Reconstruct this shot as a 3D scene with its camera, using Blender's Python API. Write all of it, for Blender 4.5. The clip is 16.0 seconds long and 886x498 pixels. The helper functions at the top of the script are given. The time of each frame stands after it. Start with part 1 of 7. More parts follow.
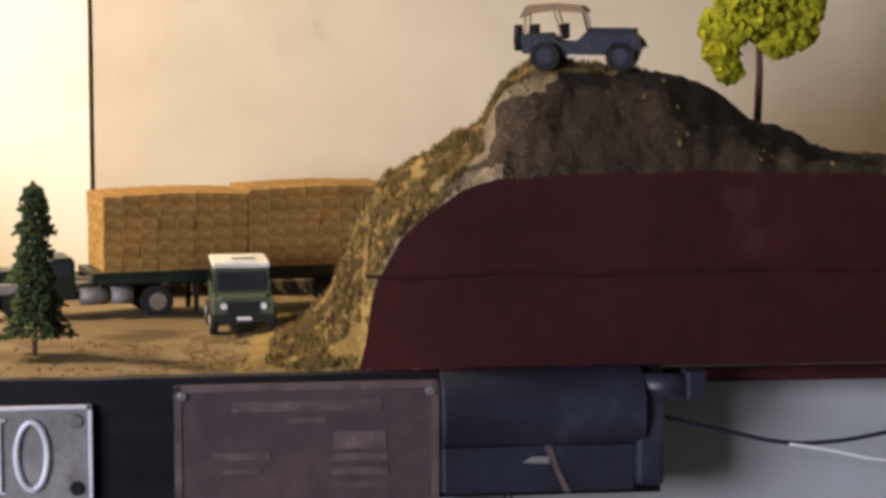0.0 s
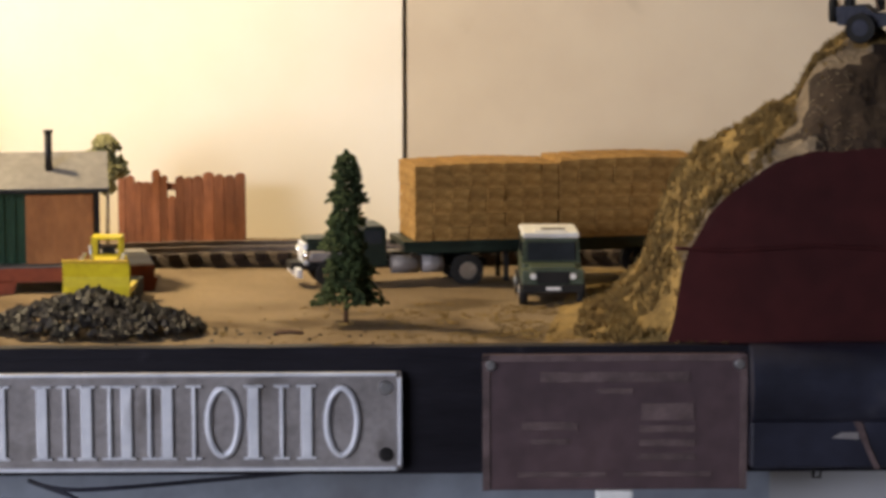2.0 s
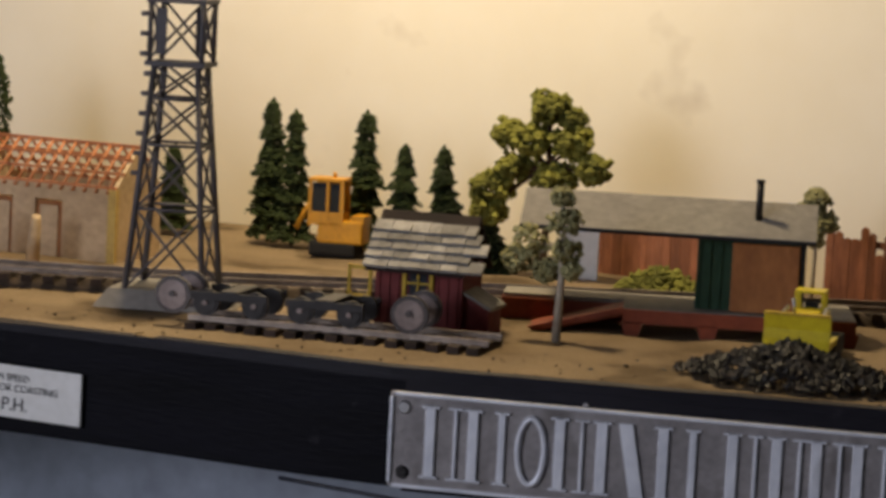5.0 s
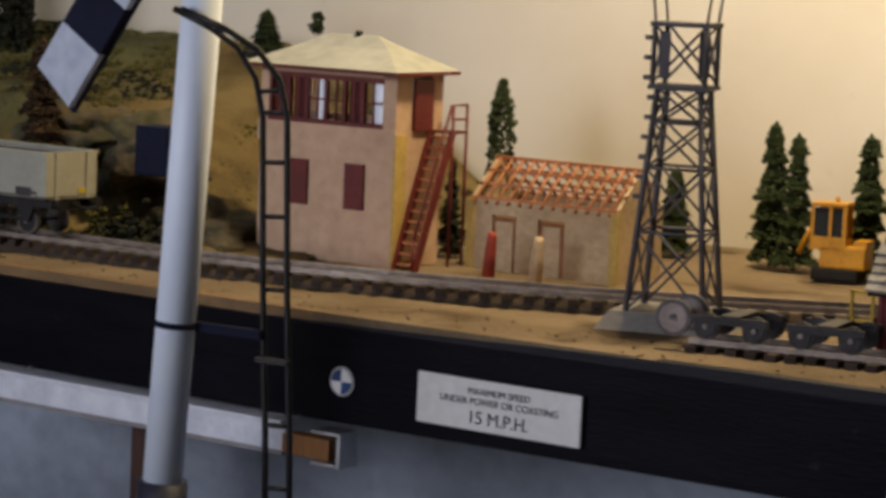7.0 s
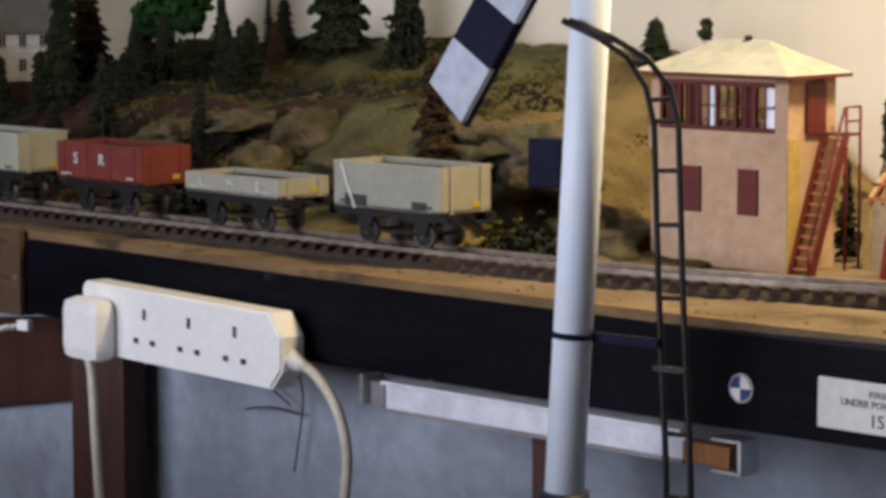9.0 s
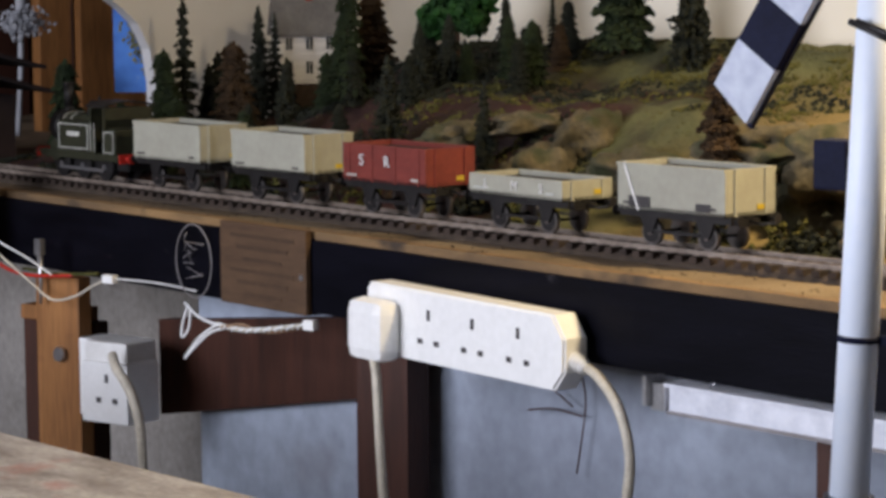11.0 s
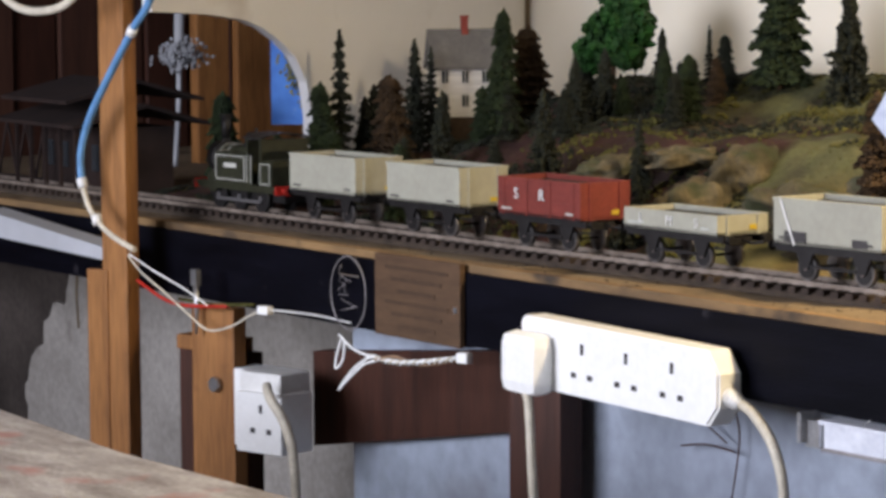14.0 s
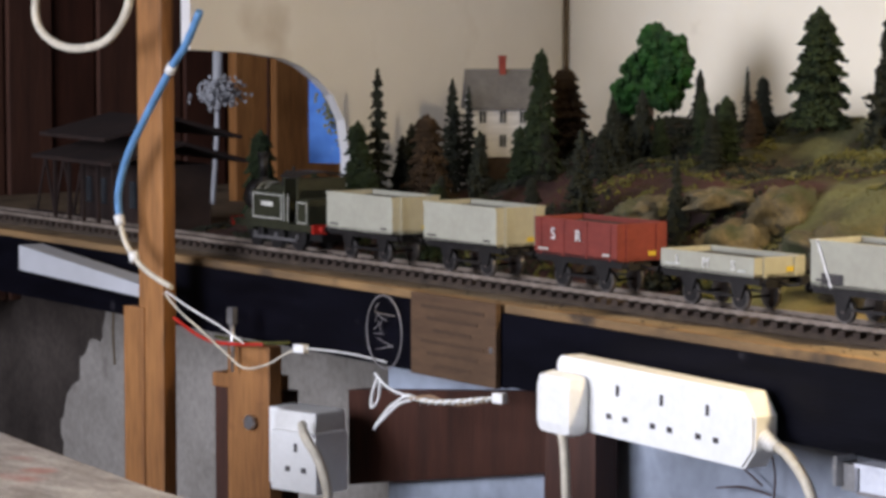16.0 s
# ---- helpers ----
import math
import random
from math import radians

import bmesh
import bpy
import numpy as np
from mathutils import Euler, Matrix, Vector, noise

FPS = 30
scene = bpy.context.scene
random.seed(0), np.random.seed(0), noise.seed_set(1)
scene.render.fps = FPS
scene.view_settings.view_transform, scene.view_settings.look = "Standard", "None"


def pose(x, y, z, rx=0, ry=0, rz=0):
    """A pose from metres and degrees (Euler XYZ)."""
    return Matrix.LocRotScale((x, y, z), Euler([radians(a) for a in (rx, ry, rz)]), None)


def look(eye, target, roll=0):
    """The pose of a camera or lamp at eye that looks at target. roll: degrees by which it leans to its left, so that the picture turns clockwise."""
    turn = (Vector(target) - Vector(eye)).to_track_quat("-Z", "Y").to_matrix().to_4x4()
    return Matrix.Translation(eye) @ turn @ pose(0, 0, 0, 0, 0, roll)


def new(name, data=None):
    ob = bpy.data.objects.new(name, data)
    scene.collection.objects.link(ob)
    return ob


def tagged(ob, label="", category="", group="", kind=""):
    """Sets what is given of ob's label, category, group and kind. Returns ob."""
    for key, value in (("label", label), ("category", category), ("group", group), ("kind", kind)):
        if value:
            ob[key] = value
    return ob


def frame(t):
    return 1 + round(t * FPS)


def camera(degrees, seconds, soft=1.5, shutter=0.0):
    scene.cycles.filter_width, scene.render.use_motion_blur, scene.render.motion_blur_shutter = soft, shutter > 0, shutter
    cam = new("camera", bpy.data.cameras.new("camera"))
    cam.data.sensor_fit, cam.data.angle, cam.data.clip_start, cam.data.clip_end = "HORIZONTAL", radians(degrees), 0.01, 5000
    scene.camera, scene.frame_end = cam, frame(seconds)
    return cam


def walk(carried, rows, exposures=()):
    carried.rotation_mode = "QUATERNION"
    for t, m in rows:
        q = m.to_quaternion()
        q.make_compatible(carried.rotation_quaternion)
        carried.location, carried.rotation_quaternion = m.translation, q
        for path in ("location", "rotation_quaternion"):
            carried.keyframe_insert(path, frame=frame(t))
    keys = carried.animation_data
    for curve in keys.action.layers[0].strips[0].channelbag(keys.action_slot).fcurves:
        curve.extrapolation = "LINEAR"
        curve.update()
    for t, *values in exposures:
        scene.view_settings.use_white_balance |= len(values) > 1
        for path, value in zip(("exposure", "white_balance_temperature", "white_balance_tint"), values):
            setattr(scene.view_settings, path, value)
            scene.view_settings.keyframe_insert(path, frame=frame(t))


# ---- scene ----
cam = camera(17.82, 16.0, soft=3.5, shutter=0.2)
walk(cam, [
    (0.0, pose(0, 0, 1.30, 83.458, 0.085, 0.368)),
    (0.5, pose(0, 0, 1.30, 83.321, -0.160, 1.487)),
    (1.0, pose(0, 0, 1.30, 83.162, -0.302, 2.926)),
    (1.5, pose(0, 0, 1.30, 83.040, -0.404, 4.108)),
    (2.0, pose(0, 0, 1.30, 82.877, 0.113, 6.685)),
    (2.5, pose(0, 0, 1.30, 82.872, 0.500, 9.006)),
    (3.0, pose(0, 0, 1.30, 82.930, 0.953, 11.601)),
    (3.5, pose(0, 0, 1.30, 83.580, 0.463, 14.096)),
    (3.7, pose(0, 0, 1.30, 83.569, -0.532, 15.035)),
    (5.8, pose(0, 0, 1.30, 83.659, -2.291, 25.066)),
    (6.0, pose(0, 0, 1.30, 83.650, -2.110, 26.035)),
    (6.5, pose(0, 0, 1.30, 83.598, -2.229, 29.027)),
    (7.0, pose(0, 0, 1.30, 83.595, -2.380, 31.514)),
    (7.5, pose(0, 0, 1.30, 83.584, -1.635, 34.288)),
    (8.0, pose(0, 0, 1.30, 83.369, -1.116, 35.948)),
    (8.5, pose(0, 0, 1.30, 83.321, -0.948, 36.915)),
    (9.0, pose(0, 0, 1.30, 83.623, 0.104, 39.278)),
    (9.5, pose(0, 0, 1.30, 84.135, 0.359, 40.238)),
    (10.0, pose(0, 0, 1.30, 84.061, 0.462, 41.228)),
    (10.2, pose(0, 0, 1.30, 84.036, 0.422, 42.359)),
    (12.3, pose(0, 0, 1.30, 83.740, 0.896, 47.091)),
    (12.5, pose(0, 0, 1.30, 84.037, 0.786, 47.701)),
    (13.0, pose(0, 0, 1.30, 84.188, 0.643, 47.952)),
    (13.5, pose(0, 0, 1.30, 84.306, 0.454, 48.070)),
    (14.0, pose(0, 0, 1.30, 84.393, 0.365, 48.167)),
    (14.5, pose(0, 0, 1.30, 84.494, 0.214, 48.287)),
    (15.0, pose(0, 0, 1.30, 84.607, 0.332, 48.503)),
    (15.5, pose(0, 0, 1.30, 84.743, -0.304, 48.695)),
    (16.0, pose(0, 0, 1.30, 85.200, -0.027, 48.945)),
], exposures=[(0.0, 0.58), (1.5, 0.32), (2.5, -0.08), (3.7, -0.42), (5.8, -1.15), (7.0, -1.05), (7.8, -0.85), (9.0, -0.38), (10.2, -0.12), (12.5, 0.36), (16.0, 0.42)])

# ---- light ----
ZB = 1.0465          # top of the layout board
world = bpy.data.worlds.new("sky")
scene.world = world
world.use_nodes = True
wn = world.node_tree.nodes
sky = wn.new("ShaderNodeTexSky")
sky.sky_type, sky.sun_disc = "NISHITA", False
sky.sun_elevation, sky.sun_rotation = radians(35), radians(200)
world.node_tree.links.new(sky.outputs[0], wn["Background"].inputs[0])
wn["Background"].inputs[1].default_value = 0.1


def lamp(name, kind, m, energy, color, **more):
    data = bpy.data.lights.new(name, kind)
    data.energy, data.color = energy, color
    for key, value in more.items():
        if key == "size": data.size = value
        if key == "size_y": data.size_y = value
        if key == "radius": data.shadow_soft_size = value
        if key == "cone": data.spot_size, data.spot_blend = radians(value), 1.0
    if kind == "AREA" and "size_y" in more:
        data.shape = "RECTANGLE"
    ob = new(name, data)
    ob.matrix_world = m
    return ob


lamp("shaded_ceiling_lamp", "SPOT", pose(-0.86, 1.80, 1.80), 62.0, (1.0, 0.78, 0.47), radius=0.05, cone=175)
# cool fill for daylight from behind the camera; its window is assumed, out of view
lamp("unseen_daylight_fill", "AREA", look((-2.05, -0.93, 1.55), (-1.5, 1.6, 0.95)), 78.0, (0.78, 0.80, 0.94), size=1.6, size_y=1.1)


# ---- materials ----
def mat(name, a, b=None, scale=120.0, rough=0.7, metal=0.0, bump=0.25, fine=6.0, spot=None, spot_scale=20.0, spot_at=0.62, vary=0.0, stretch=None, grain=0.3, sheen=0.3):
    """Two-scale surface: broad mottling from a to b, fine grain in the relief, optional stains, optional change from piece to piece."""
    m = bpy.data.materials.new(name)
    m.use_nodes = True
    nt, nd, ln = m.node_tree, m.node_tree.nodes, m.node_tree.links
    bs = nd["Principled BSDF"]
    b = b or tuple(c * 0.72 for c in a)
    co = nd.new("ShaderNodeTexCoord")
    mp = nd.new("ShaderNodeMapping")
    mp.inputs["Scale"].default_value = stretch or (1, 1, 1)
    ln.new(co.outputs["Object"], mp.inputs[0])
    n1, n2 = nd.new("ShaderNodeTexNoise"), nd.new("ShaderNodeTexNoise")
    n1.inputs["Scale"].default_value, n1.inputs["Detail"].default_value = scale, 6
    n2.inputs["Scale"].default_value, n2.inputs["Detail"].default_value = scale * fine, 3
    ln.new(mp.outputs[0], n1.inputs[0]), ln.new(mp.outputs[0], n2.inputs[0])
    r = nd.new("ShaderNodeValToRGB")
    r.color_ramp.elements[0].position, r.color_ramp.elements[1].position = 0.32, 0.68
    r.color_ramp.elements[0].color, r.color_ramp.elements[1].color = (*b, 1), (*a, 1)
    ln.new(n1.outputs[0], r.inputs[0])
    out = r.outputs[0]
    g = nd.new("ShaderNodeMix")
    g.data_type, g.blend_type = "RGBA", "OVERLAY"
    g.inputs[0].default_value = grain
    ln.new(out, g.inputs[6]), ln.new(n2.outputs[0], g.inputs[7])
    out = g.outputs[2]
    if spot:
        n3 = nd.new("ShaderNodeTexNoise")
        n3.inputs["Scale"].default_value, n3.inputs["Detail"].default_value = spot_scale, 4
        ln.new(co.outputs["Object"], n3.inputs[0])
        s = nd.new("ShaderNodeMapRange")
        s.inputs[1].default_value, s.inputs[2].default_value = spot_at, spot_at + 0.12
        ln.new(n3.outputs[0], s.inputs[0])
        x = nd.new("ShaderNodeMix")
        x.data_type = "RGBA"
        ln.new(s.outputs[0], x.inputs[0]), ln.new(out, x.inputs[6])
        x.inputs[7].default_value = (*spot, 1)
        out = x.outputs[2]
    if vary:
        oi, hv = nd.new("ShaderNodeObjectInfo"), nd.new("ShaderNodeHueSaturation")
        v = nd.new("ShaderNodeMapRange")
        v.inputs[3].default_value, v.inputs[4].default_value = 1 - vary, 1 + vary
        ln.new(oi.outputs["Random"], v.inputs[0]), ln.new(v.outputs[0], hv.inputs["Value"]), ln.new(out, hv.inputs["Color"])
        out = hv.outputs[0]
    ln.new(out, bs.inputs["Base Color"])
    bs.inputs["Roughness"].default_value, bs.inputs["Metallic"].default_value = rough, metal
    bs.inputs["Specular IOR Level"].default_value = sheen
    if bump:
        bp = nd.new("ShaderNodeBump")
        bp.inputs["Strength"].default_value, bp.inputs["Distance"].default_value = bump, 0.002
        ln.new(n2.outputs[0], bp.inputs["Height"]), ln.new(bp.outputs[0], bs.inputs["Normal"])
    return m


def plain_glass(name, tint=(1, 1, 1)):
    m = bpy.data.materials.new(name)
    m.use_nodes = True
    bs = m.node_tree.nodes["Principled BSDF"]
    bs.inputs["Base Color"].default_value, bs.inputs["Roughness"].default_value = (*tint, 1), 0.05
    bs.inputs["Transmission Weight"].default_value = 1.0
    return m


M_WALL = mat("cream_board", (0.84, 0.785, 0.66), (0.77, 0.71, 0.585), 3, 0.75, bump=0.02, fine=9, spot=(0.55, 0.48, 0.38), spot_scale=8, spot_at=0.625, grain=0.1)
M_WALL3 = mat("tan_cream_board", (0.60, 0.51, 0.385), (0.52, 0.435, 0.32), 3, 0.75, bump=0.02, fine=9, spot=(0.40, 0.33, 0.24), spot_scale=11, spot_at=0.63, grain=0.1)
M_WALL2 = mat("old_white_board", (0.76, 0.75, 0.74), (0.66, 0.64, 0.62), 3, 0.75, bump=0.02, fine=9, spot=(0.56, 0.52, 0.48), spot_scale=6, spot_at=0.64, grain=0.08)
M_DARKGAP = mat("dark_joint", (0.16, 0.12, 0.075), None, 40, 0.9)
M_SAND = mat("sand_scatter", (0.25, 0.185, 0.112), (0.145, 0.10, 0.056), 9, 0.95, bump=0.9, fine=60, spot=(0.085, 0.056, 0.027), spot_scale=12, spot_at=0.56, grain=0.45)
M_BLACK = mat("black_painted_board", (0.0038, 0.0038, 0.0072), (0.0016, 0.0016, 0.0032), 22, 0.5, bump=0.15, fine=9, spot=(0.028, 0.026, 0.031), spot_scale=40, spot_at=0.675, sheen=0.07, stretch=(0.4, 0.4, 3), grain=0.4)
# black lifted in colour to carry the bluish glare; the spots are scuffs
M_BLACKGLARE = mat("glare_lifted_black_board", (0.016, 0.015, 0.021), (0.008, 0.0075, 0.011), 22, 0.5, bump=0.15, fine=9, spot=(0.05, 0.047, 0.055), spot_scale=36, spot_at=0.66, sheen=0.15, stretch=(0.4, 0.4, 3), grain=0.4)
M_EDGE = mat("worn_wood_edge", (0.29, 0.175, 0.075), (0.12, 0.078, 0.042), 7, 0.75, bump=0.5, fine=30, spot=(0.05, 0.036, 0.026), spot_scale=14, spot_at=0.56, stretch=(1, 6, 6))
M_LIGHTPANEL = mat("light_grey_panel", (0.46, 0.47, 0.50), (0.38, 0.385, 0.40), 3, 0.7, bump=0.05, grain=0.15, spot=(0.30, 0.28, 0.26), spot_scale=5, spot_at=0.62)
M_DULLSTEEL = mat("dull_clear_grey", (0.085, 0.075, 0.073), (0.04, 0.035, 0.034), 60, 0.35, metal=0.4, bump=0.1)
M_PANEL = mat("grey_blue_panel", (0.37, 0.42, 0.50), (0.27, 0.30, 0.36), 3, 0.6, bump=0.1, fine=20, spot=(0.17, 0.155, 0.15), spot_scale=3.2, spot_at=0.63)
M_CONC = mat("dark_damp_concrete", (0.070, 0.057, 0.049), (0.026, 0.020, 0.017), 9, 0.9, bump=0.6, fine=12, spot=(0.14, 0.12, 0.105), spot_scale=7, spot_at=0.66, grain=0.5)
M_RENDER = mat("pale_grey_render_coat", (0.34, 0.315, 0.285), (0.25, 0.23, 0.205), 10, 0.9, bump=0.5, fine=12, spot=(0.16, 0.14, 0.125), spot_scale=18, spot_at=0.64, grain=0.35)
M_TRUCK = mat("very_dark_green_truck_paint", (0.016, 0.028, 0.021), (0.010, 0.016, 0.013), 60, 0.4, bump=0.03)
M_ROOM = mat("room_plaster", (0.24, 0.23, 0.22), None, 3, 0.9)
M_FLOOR = mat("room_floor", (0.16, 0.14, 0.12), None, 5, 0.8)
M_PINE = mat("orange_pine", (0.31, 0.14, 0.045), (0.20, 0.085, 0.027), 10, 0.55, bump=0.3, fine=6, spot=(0.12, 0.045, 0.018), spot_scale=26, spot_at=0.69, stretch=(5, 5, 0.5), grain=0.5)
M_PINE_SIDE = mat("brown_stained_wood", (0.062, 0.022, 0.013), (0.034, 0.013, 0.008), 12, 0.6, bump=0.3, stretch=(5, 5, 0.6))
M_MAROON = mat("maroon_painted_face", (0.062, 0.0120, 0.012), (0.034, 0.007, 0.0075), 9, 0.6, bump=0.2, fine=8, spot=(0.072, 0.028, 0.028), spot_scale=16, spot_at=0.62, sheen=0.2)
M_ROCK = mat("painted_plaster_rock", (0.044, 0.028, 0.018), (0.014, 0.009, 0.006), 16, 0.9, bump=1.0, fine=9, spot=(0.085, 0.066, 0.055), spot_scale=19, spot_at=0.63, grain=0.6)
# arm's white, dimmed in colour for its angle to the light
M_ARMWHITE = mat("dimmed_white_arm_enamel", (0.48, 0.52, 0.62), (0.42, 0.46, 0.55), 20, 0.45, bump=0.05)
M_OLIVETREE = mat("yellow_olive_flock", (0.29, 0.285, 0.055), (0.085, 0.088, 0.02), 60, 0.95, bump=0.8)
M_WHEELFACE = mat("brown_steel_wheel_face", (0.24, 0.195, 0.18), (0.12, 0.095, 0.088), 60, 0.35, metal=0.4, bump=0.1)
M_PLASTER = mat("pale_broken_plaster", (0.26, 0.205, 0.14), (0.085, 0.06, 0.038), 34, 0.9, bump=1.0, fine=9, grain=0.6)
M_TANROCK = mat("tan_painted_rock", (0.135, 0.108, 0.062), (0.035, 0.030, 0.018), 18, 0.9, bump=1.0, fine=10, spot=(0.040, 0.045, 0.02), spot_scale=16, spot_at=0.52, grain=0.6)
# brown boarding with the far bay's shade put into its colour
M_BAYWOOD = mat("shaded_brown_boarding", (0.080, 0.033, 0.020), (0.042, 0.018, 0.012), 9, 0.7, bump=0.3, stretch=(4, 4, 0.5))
M_WHEEL = mat("polished_wheel_steel", (0.34, 0.32, 0.31), (0.16, 0.15, 0.145), 60, 0.28, metal=0.85, bump=0.05)
M_HAYGRASS = mat("ochre_scatter_grass", (0.30, 0.200, 0.066), (0.11, 0.070, 0.024), 24, 0.95, bump=1.0, fine=12, grain=0.6)
def hillside_paint():
    """Painted scenic slope: olive turf, ochre towards the signal box, red earth low down, brown in the far corner with
    the lamp's falloff put into it, all in soft ragged patches.
    """
    m = mat("painted_hillside", (0.140, 0.138, 0.054), (0.038, 0.043, 0.019), 11, 0.95, bump=1.0, fine=22, grain=0.5)
    nd, ln = m.node_tree.nodes, m.node_tree.links
    bs = nd["Principled BSDF"]
    out = bs.inputs["Base Color"].links[0].from_socket
    co = nd.new("ShaderNodeTexCoord")
    sep = nd.new("ShaderNodeSeparateXYZ")
    ln.new(co.outputs["Object"], sep.inputs[0])

    def rag(scale, amount, axis, offset):
        n = nd.new("ShaderNodeTexNoise")
        n.inputs["Scale"].default_value, n.inputs["Detail"].default_value = scale, 7
        mp = nd.new("ShaderNodeMapping")
        mp.inputs["Location"].default_value = (offset, offset * 0.7, 0)
        ln.new(co.outputs["Object"], mp.inputs[0]), ln.new(mp.outputs[0], n.inputs[0])
        k = nd.new("ShaderNodeMath")
        k.operation, k.inputs[1].default_value = "MULTIPLY_ADD", amount
        ln.new(n.outputs[0], k.inputs[0]), ln.new(sep.outputs[axis], k.inputs[2])
        return k.outputs[0], amount / 2

    def ramp(val, lo, hi):
        r = nd.new("ShaderNodeMapRange")
        r.interpolation_type = "SMOOTHSTEP"
        r.inputs[1].default_value, r.inputs[2].default_value = lo, hi
        ln.new(val, r.inputs[0])
        return r.outputs[0]

    def times(a, b):
        k = nd.new("ShaderNodeMath")
        k.operation = "MULTIPLY"
        ln.new(a, k.inputs[0]), ln.new(b, k.inputs[1])
        return k.outputs[0]

    def tint(mask, a, b, scale):
        n, r, x = nd.new("ShaderNodeTexNoise"), nd.new("ShaderNodeValToRGB"), nd.new("ShaderNodeMix")
        n.inputs["Scale"].default_value, n.inputs["Detail"].default_value = scale, 8
        ln.new(co.outputs["Object"], n.inputs[0]), ln.new(n.outputs[0], r.inputs[0])
        r.color_ramp.elements[0].position, r.color_ramp.elements[1].position = 0.33, 0.66
        r.color_ramp.elements[0].color, r.color_ramp.elements[1].color = (*b, 1), (*a, 1)
        x.data_type = "RGBA"
        ln.new(mask, x.inputs[0]), ln.new(out, x.inputs[6]), ln.new(r.outputs[0], x.inputs[7])
        return x.outputs[2]

    v, h = rag(9, 0.34, 0, 1.3)
    out = tint(ramp(v, -1.66 + h, -1.50 + h), (0.215, 0.155, 0.060), (0.085, 0.060, 0.023), 16)
    # far-corner brown: part scenic paint, part lamp falloff put into the colour
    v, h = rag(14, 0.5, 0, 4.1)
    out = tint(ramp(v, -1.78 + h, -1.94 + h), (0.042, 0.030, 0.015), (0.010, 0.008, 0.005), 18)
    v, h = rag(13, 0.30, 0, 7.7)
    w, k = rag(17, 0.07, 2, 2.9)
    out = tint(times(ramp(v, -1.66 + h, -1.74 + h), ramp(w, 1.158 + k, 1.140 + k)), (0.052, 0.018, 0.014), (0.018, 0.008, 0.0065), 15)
    ln.new(out, bs.inputs["Base Color"])
    return m


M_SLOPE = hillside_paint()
M_ALU_PLATE = mat("cast_plate_ground", (0.30, 0.28, 0.28), (0.20, 0.185, 0.185), 30, 0.5, metal=0.2, bump=0.2, fine=10, spot=(0.16, 0.145, 0.14), spot_scale=26, spot_at=0.58)
M_ALU = mat("bright_cast_aluminium", (0.78, 0.80, 0.86), (0.60, 0.62, 0.68), 40, 0.4, metal=0.2, bump=0.2, spot=(0.42, 0.42, 0.44), spot_scale=30, spot_at=0.64)
M_STEEL = mat("zinc_steel", (0.55, 0.55, 0.56), None, 60, 0.35, metal=0.9, bump=0.1)
M_DARKMETAL = mat("dark_metal", (0.03, 0.028, 0.028), None, 80, 0.45, metal=0.5)
M_PLAQUE = mat("brown_plaque", (0.098, 0.062, 0.068), (0.060, 0.040, 0.046), 14, 0.42, bump=0.1, sheen=0.5, grain=0.4)
M_PLAQUE_INK = mat("worn_plaque_lines", (0.15, 0.105, 0.105), (0.075, 0.052, 0.052), 60, 0.6)
M_WHITE = mat("white_plastic", (0.82, 0.82, 0.80), (0.78, 0.78, 0.76), 30, 0.35, bump=0.03)
M_WHITE2 = mat("white_painted_plate", (0.74, 0.73, 0.70), (0.66, 0.65, 0.62), 25, 0.5, bump=0.08)
M_INK = mat("black_print", (0.05, 0.045, 0.045), None, 90, 0.6)
M_BLACKP = mat("black_plastic", (0.028, 0.030, 0.050), (0.011, 0.012, 0.021), 24, 0.42, bump=0.1, spot=(0.055, 0.056, 0.075), spot_scale=22, spot_at=0.62, sheen=0.5)
M_CREAMCABLE = mat("cream_cable", (0.66, 0.60, 0.48), None, 50, 0.5, bump=0)
M_BLUECABLE = mat("blue_cable", (0.13, 0.29, 0.53), None, 50, 0.5, bump=0)
M_RED = mat("red_paint", (0.50, 0.03, 0.02), None, 80, 0.45, bump=0.05)
M_LOCO = mat("dark_olive_paint", (0.030, 0.032, 0.018), (0.02, 0.021, 0.013), 120, 0.42, bump=0.08)
M_LINING = mat("pale_lining", (0.50, 0.50, 0.45), None, 90, 0.5, bump=0)
M_GREYWAG = mat("light_grey_wagon_paint", (0.36, 0.355, 0.285), (0.315, 0.305, 0.245), 30, 0.6, bump=0.03, grain=0.12, spot=(0.22, 0.20, 0.155), spot_scale=45, spot_at=0.68)
M_REDWAG = mat("bauxite_red_paint", (0.19, 0.035, 0.025), (0.14, 0.027, 0.02), 60, 0.6, bump=0.15)
M_YELLOW = mat("yellow_patch", (0.60, 0.43, 0.04), None, 60, 0.5, bump=0)
M_RAIL = mat("rail_steel", (0.36, 0.30, 0.25), (0.20, 0.16, 0.13), 60, 0.4, metal=0.4)
M_SLEEPER = mat("dark_sleeper", (0.045, 0.03, 0.022), (0.028, 0.02, 0.016), 90, 0.85, vary=0.3)
M_UNDER = mat("cork_underlay", (0.070, 0.050, 0.036), (0.036, 0.027, 0.020), 60, 0.95, bump=0.7)
M_CONIFER = mat("dark_green_flock", (0.029, 0.044, 0.014), (0.009, 0.015, 0.006), 90, 0.95, bump=0.6)
M_FRESHFIR = mat("mid_green_flock", (0.052, 0.074, 0.024), (0.017, 0.027, 0.010), 90, 0.95, bump=0.6)
M_CONIFER2 = mat("grey_green_flock", (0.024, 0.027, 0.015), (0.008, 0.009, 0.006), 90, 0.95, bump=0.6)
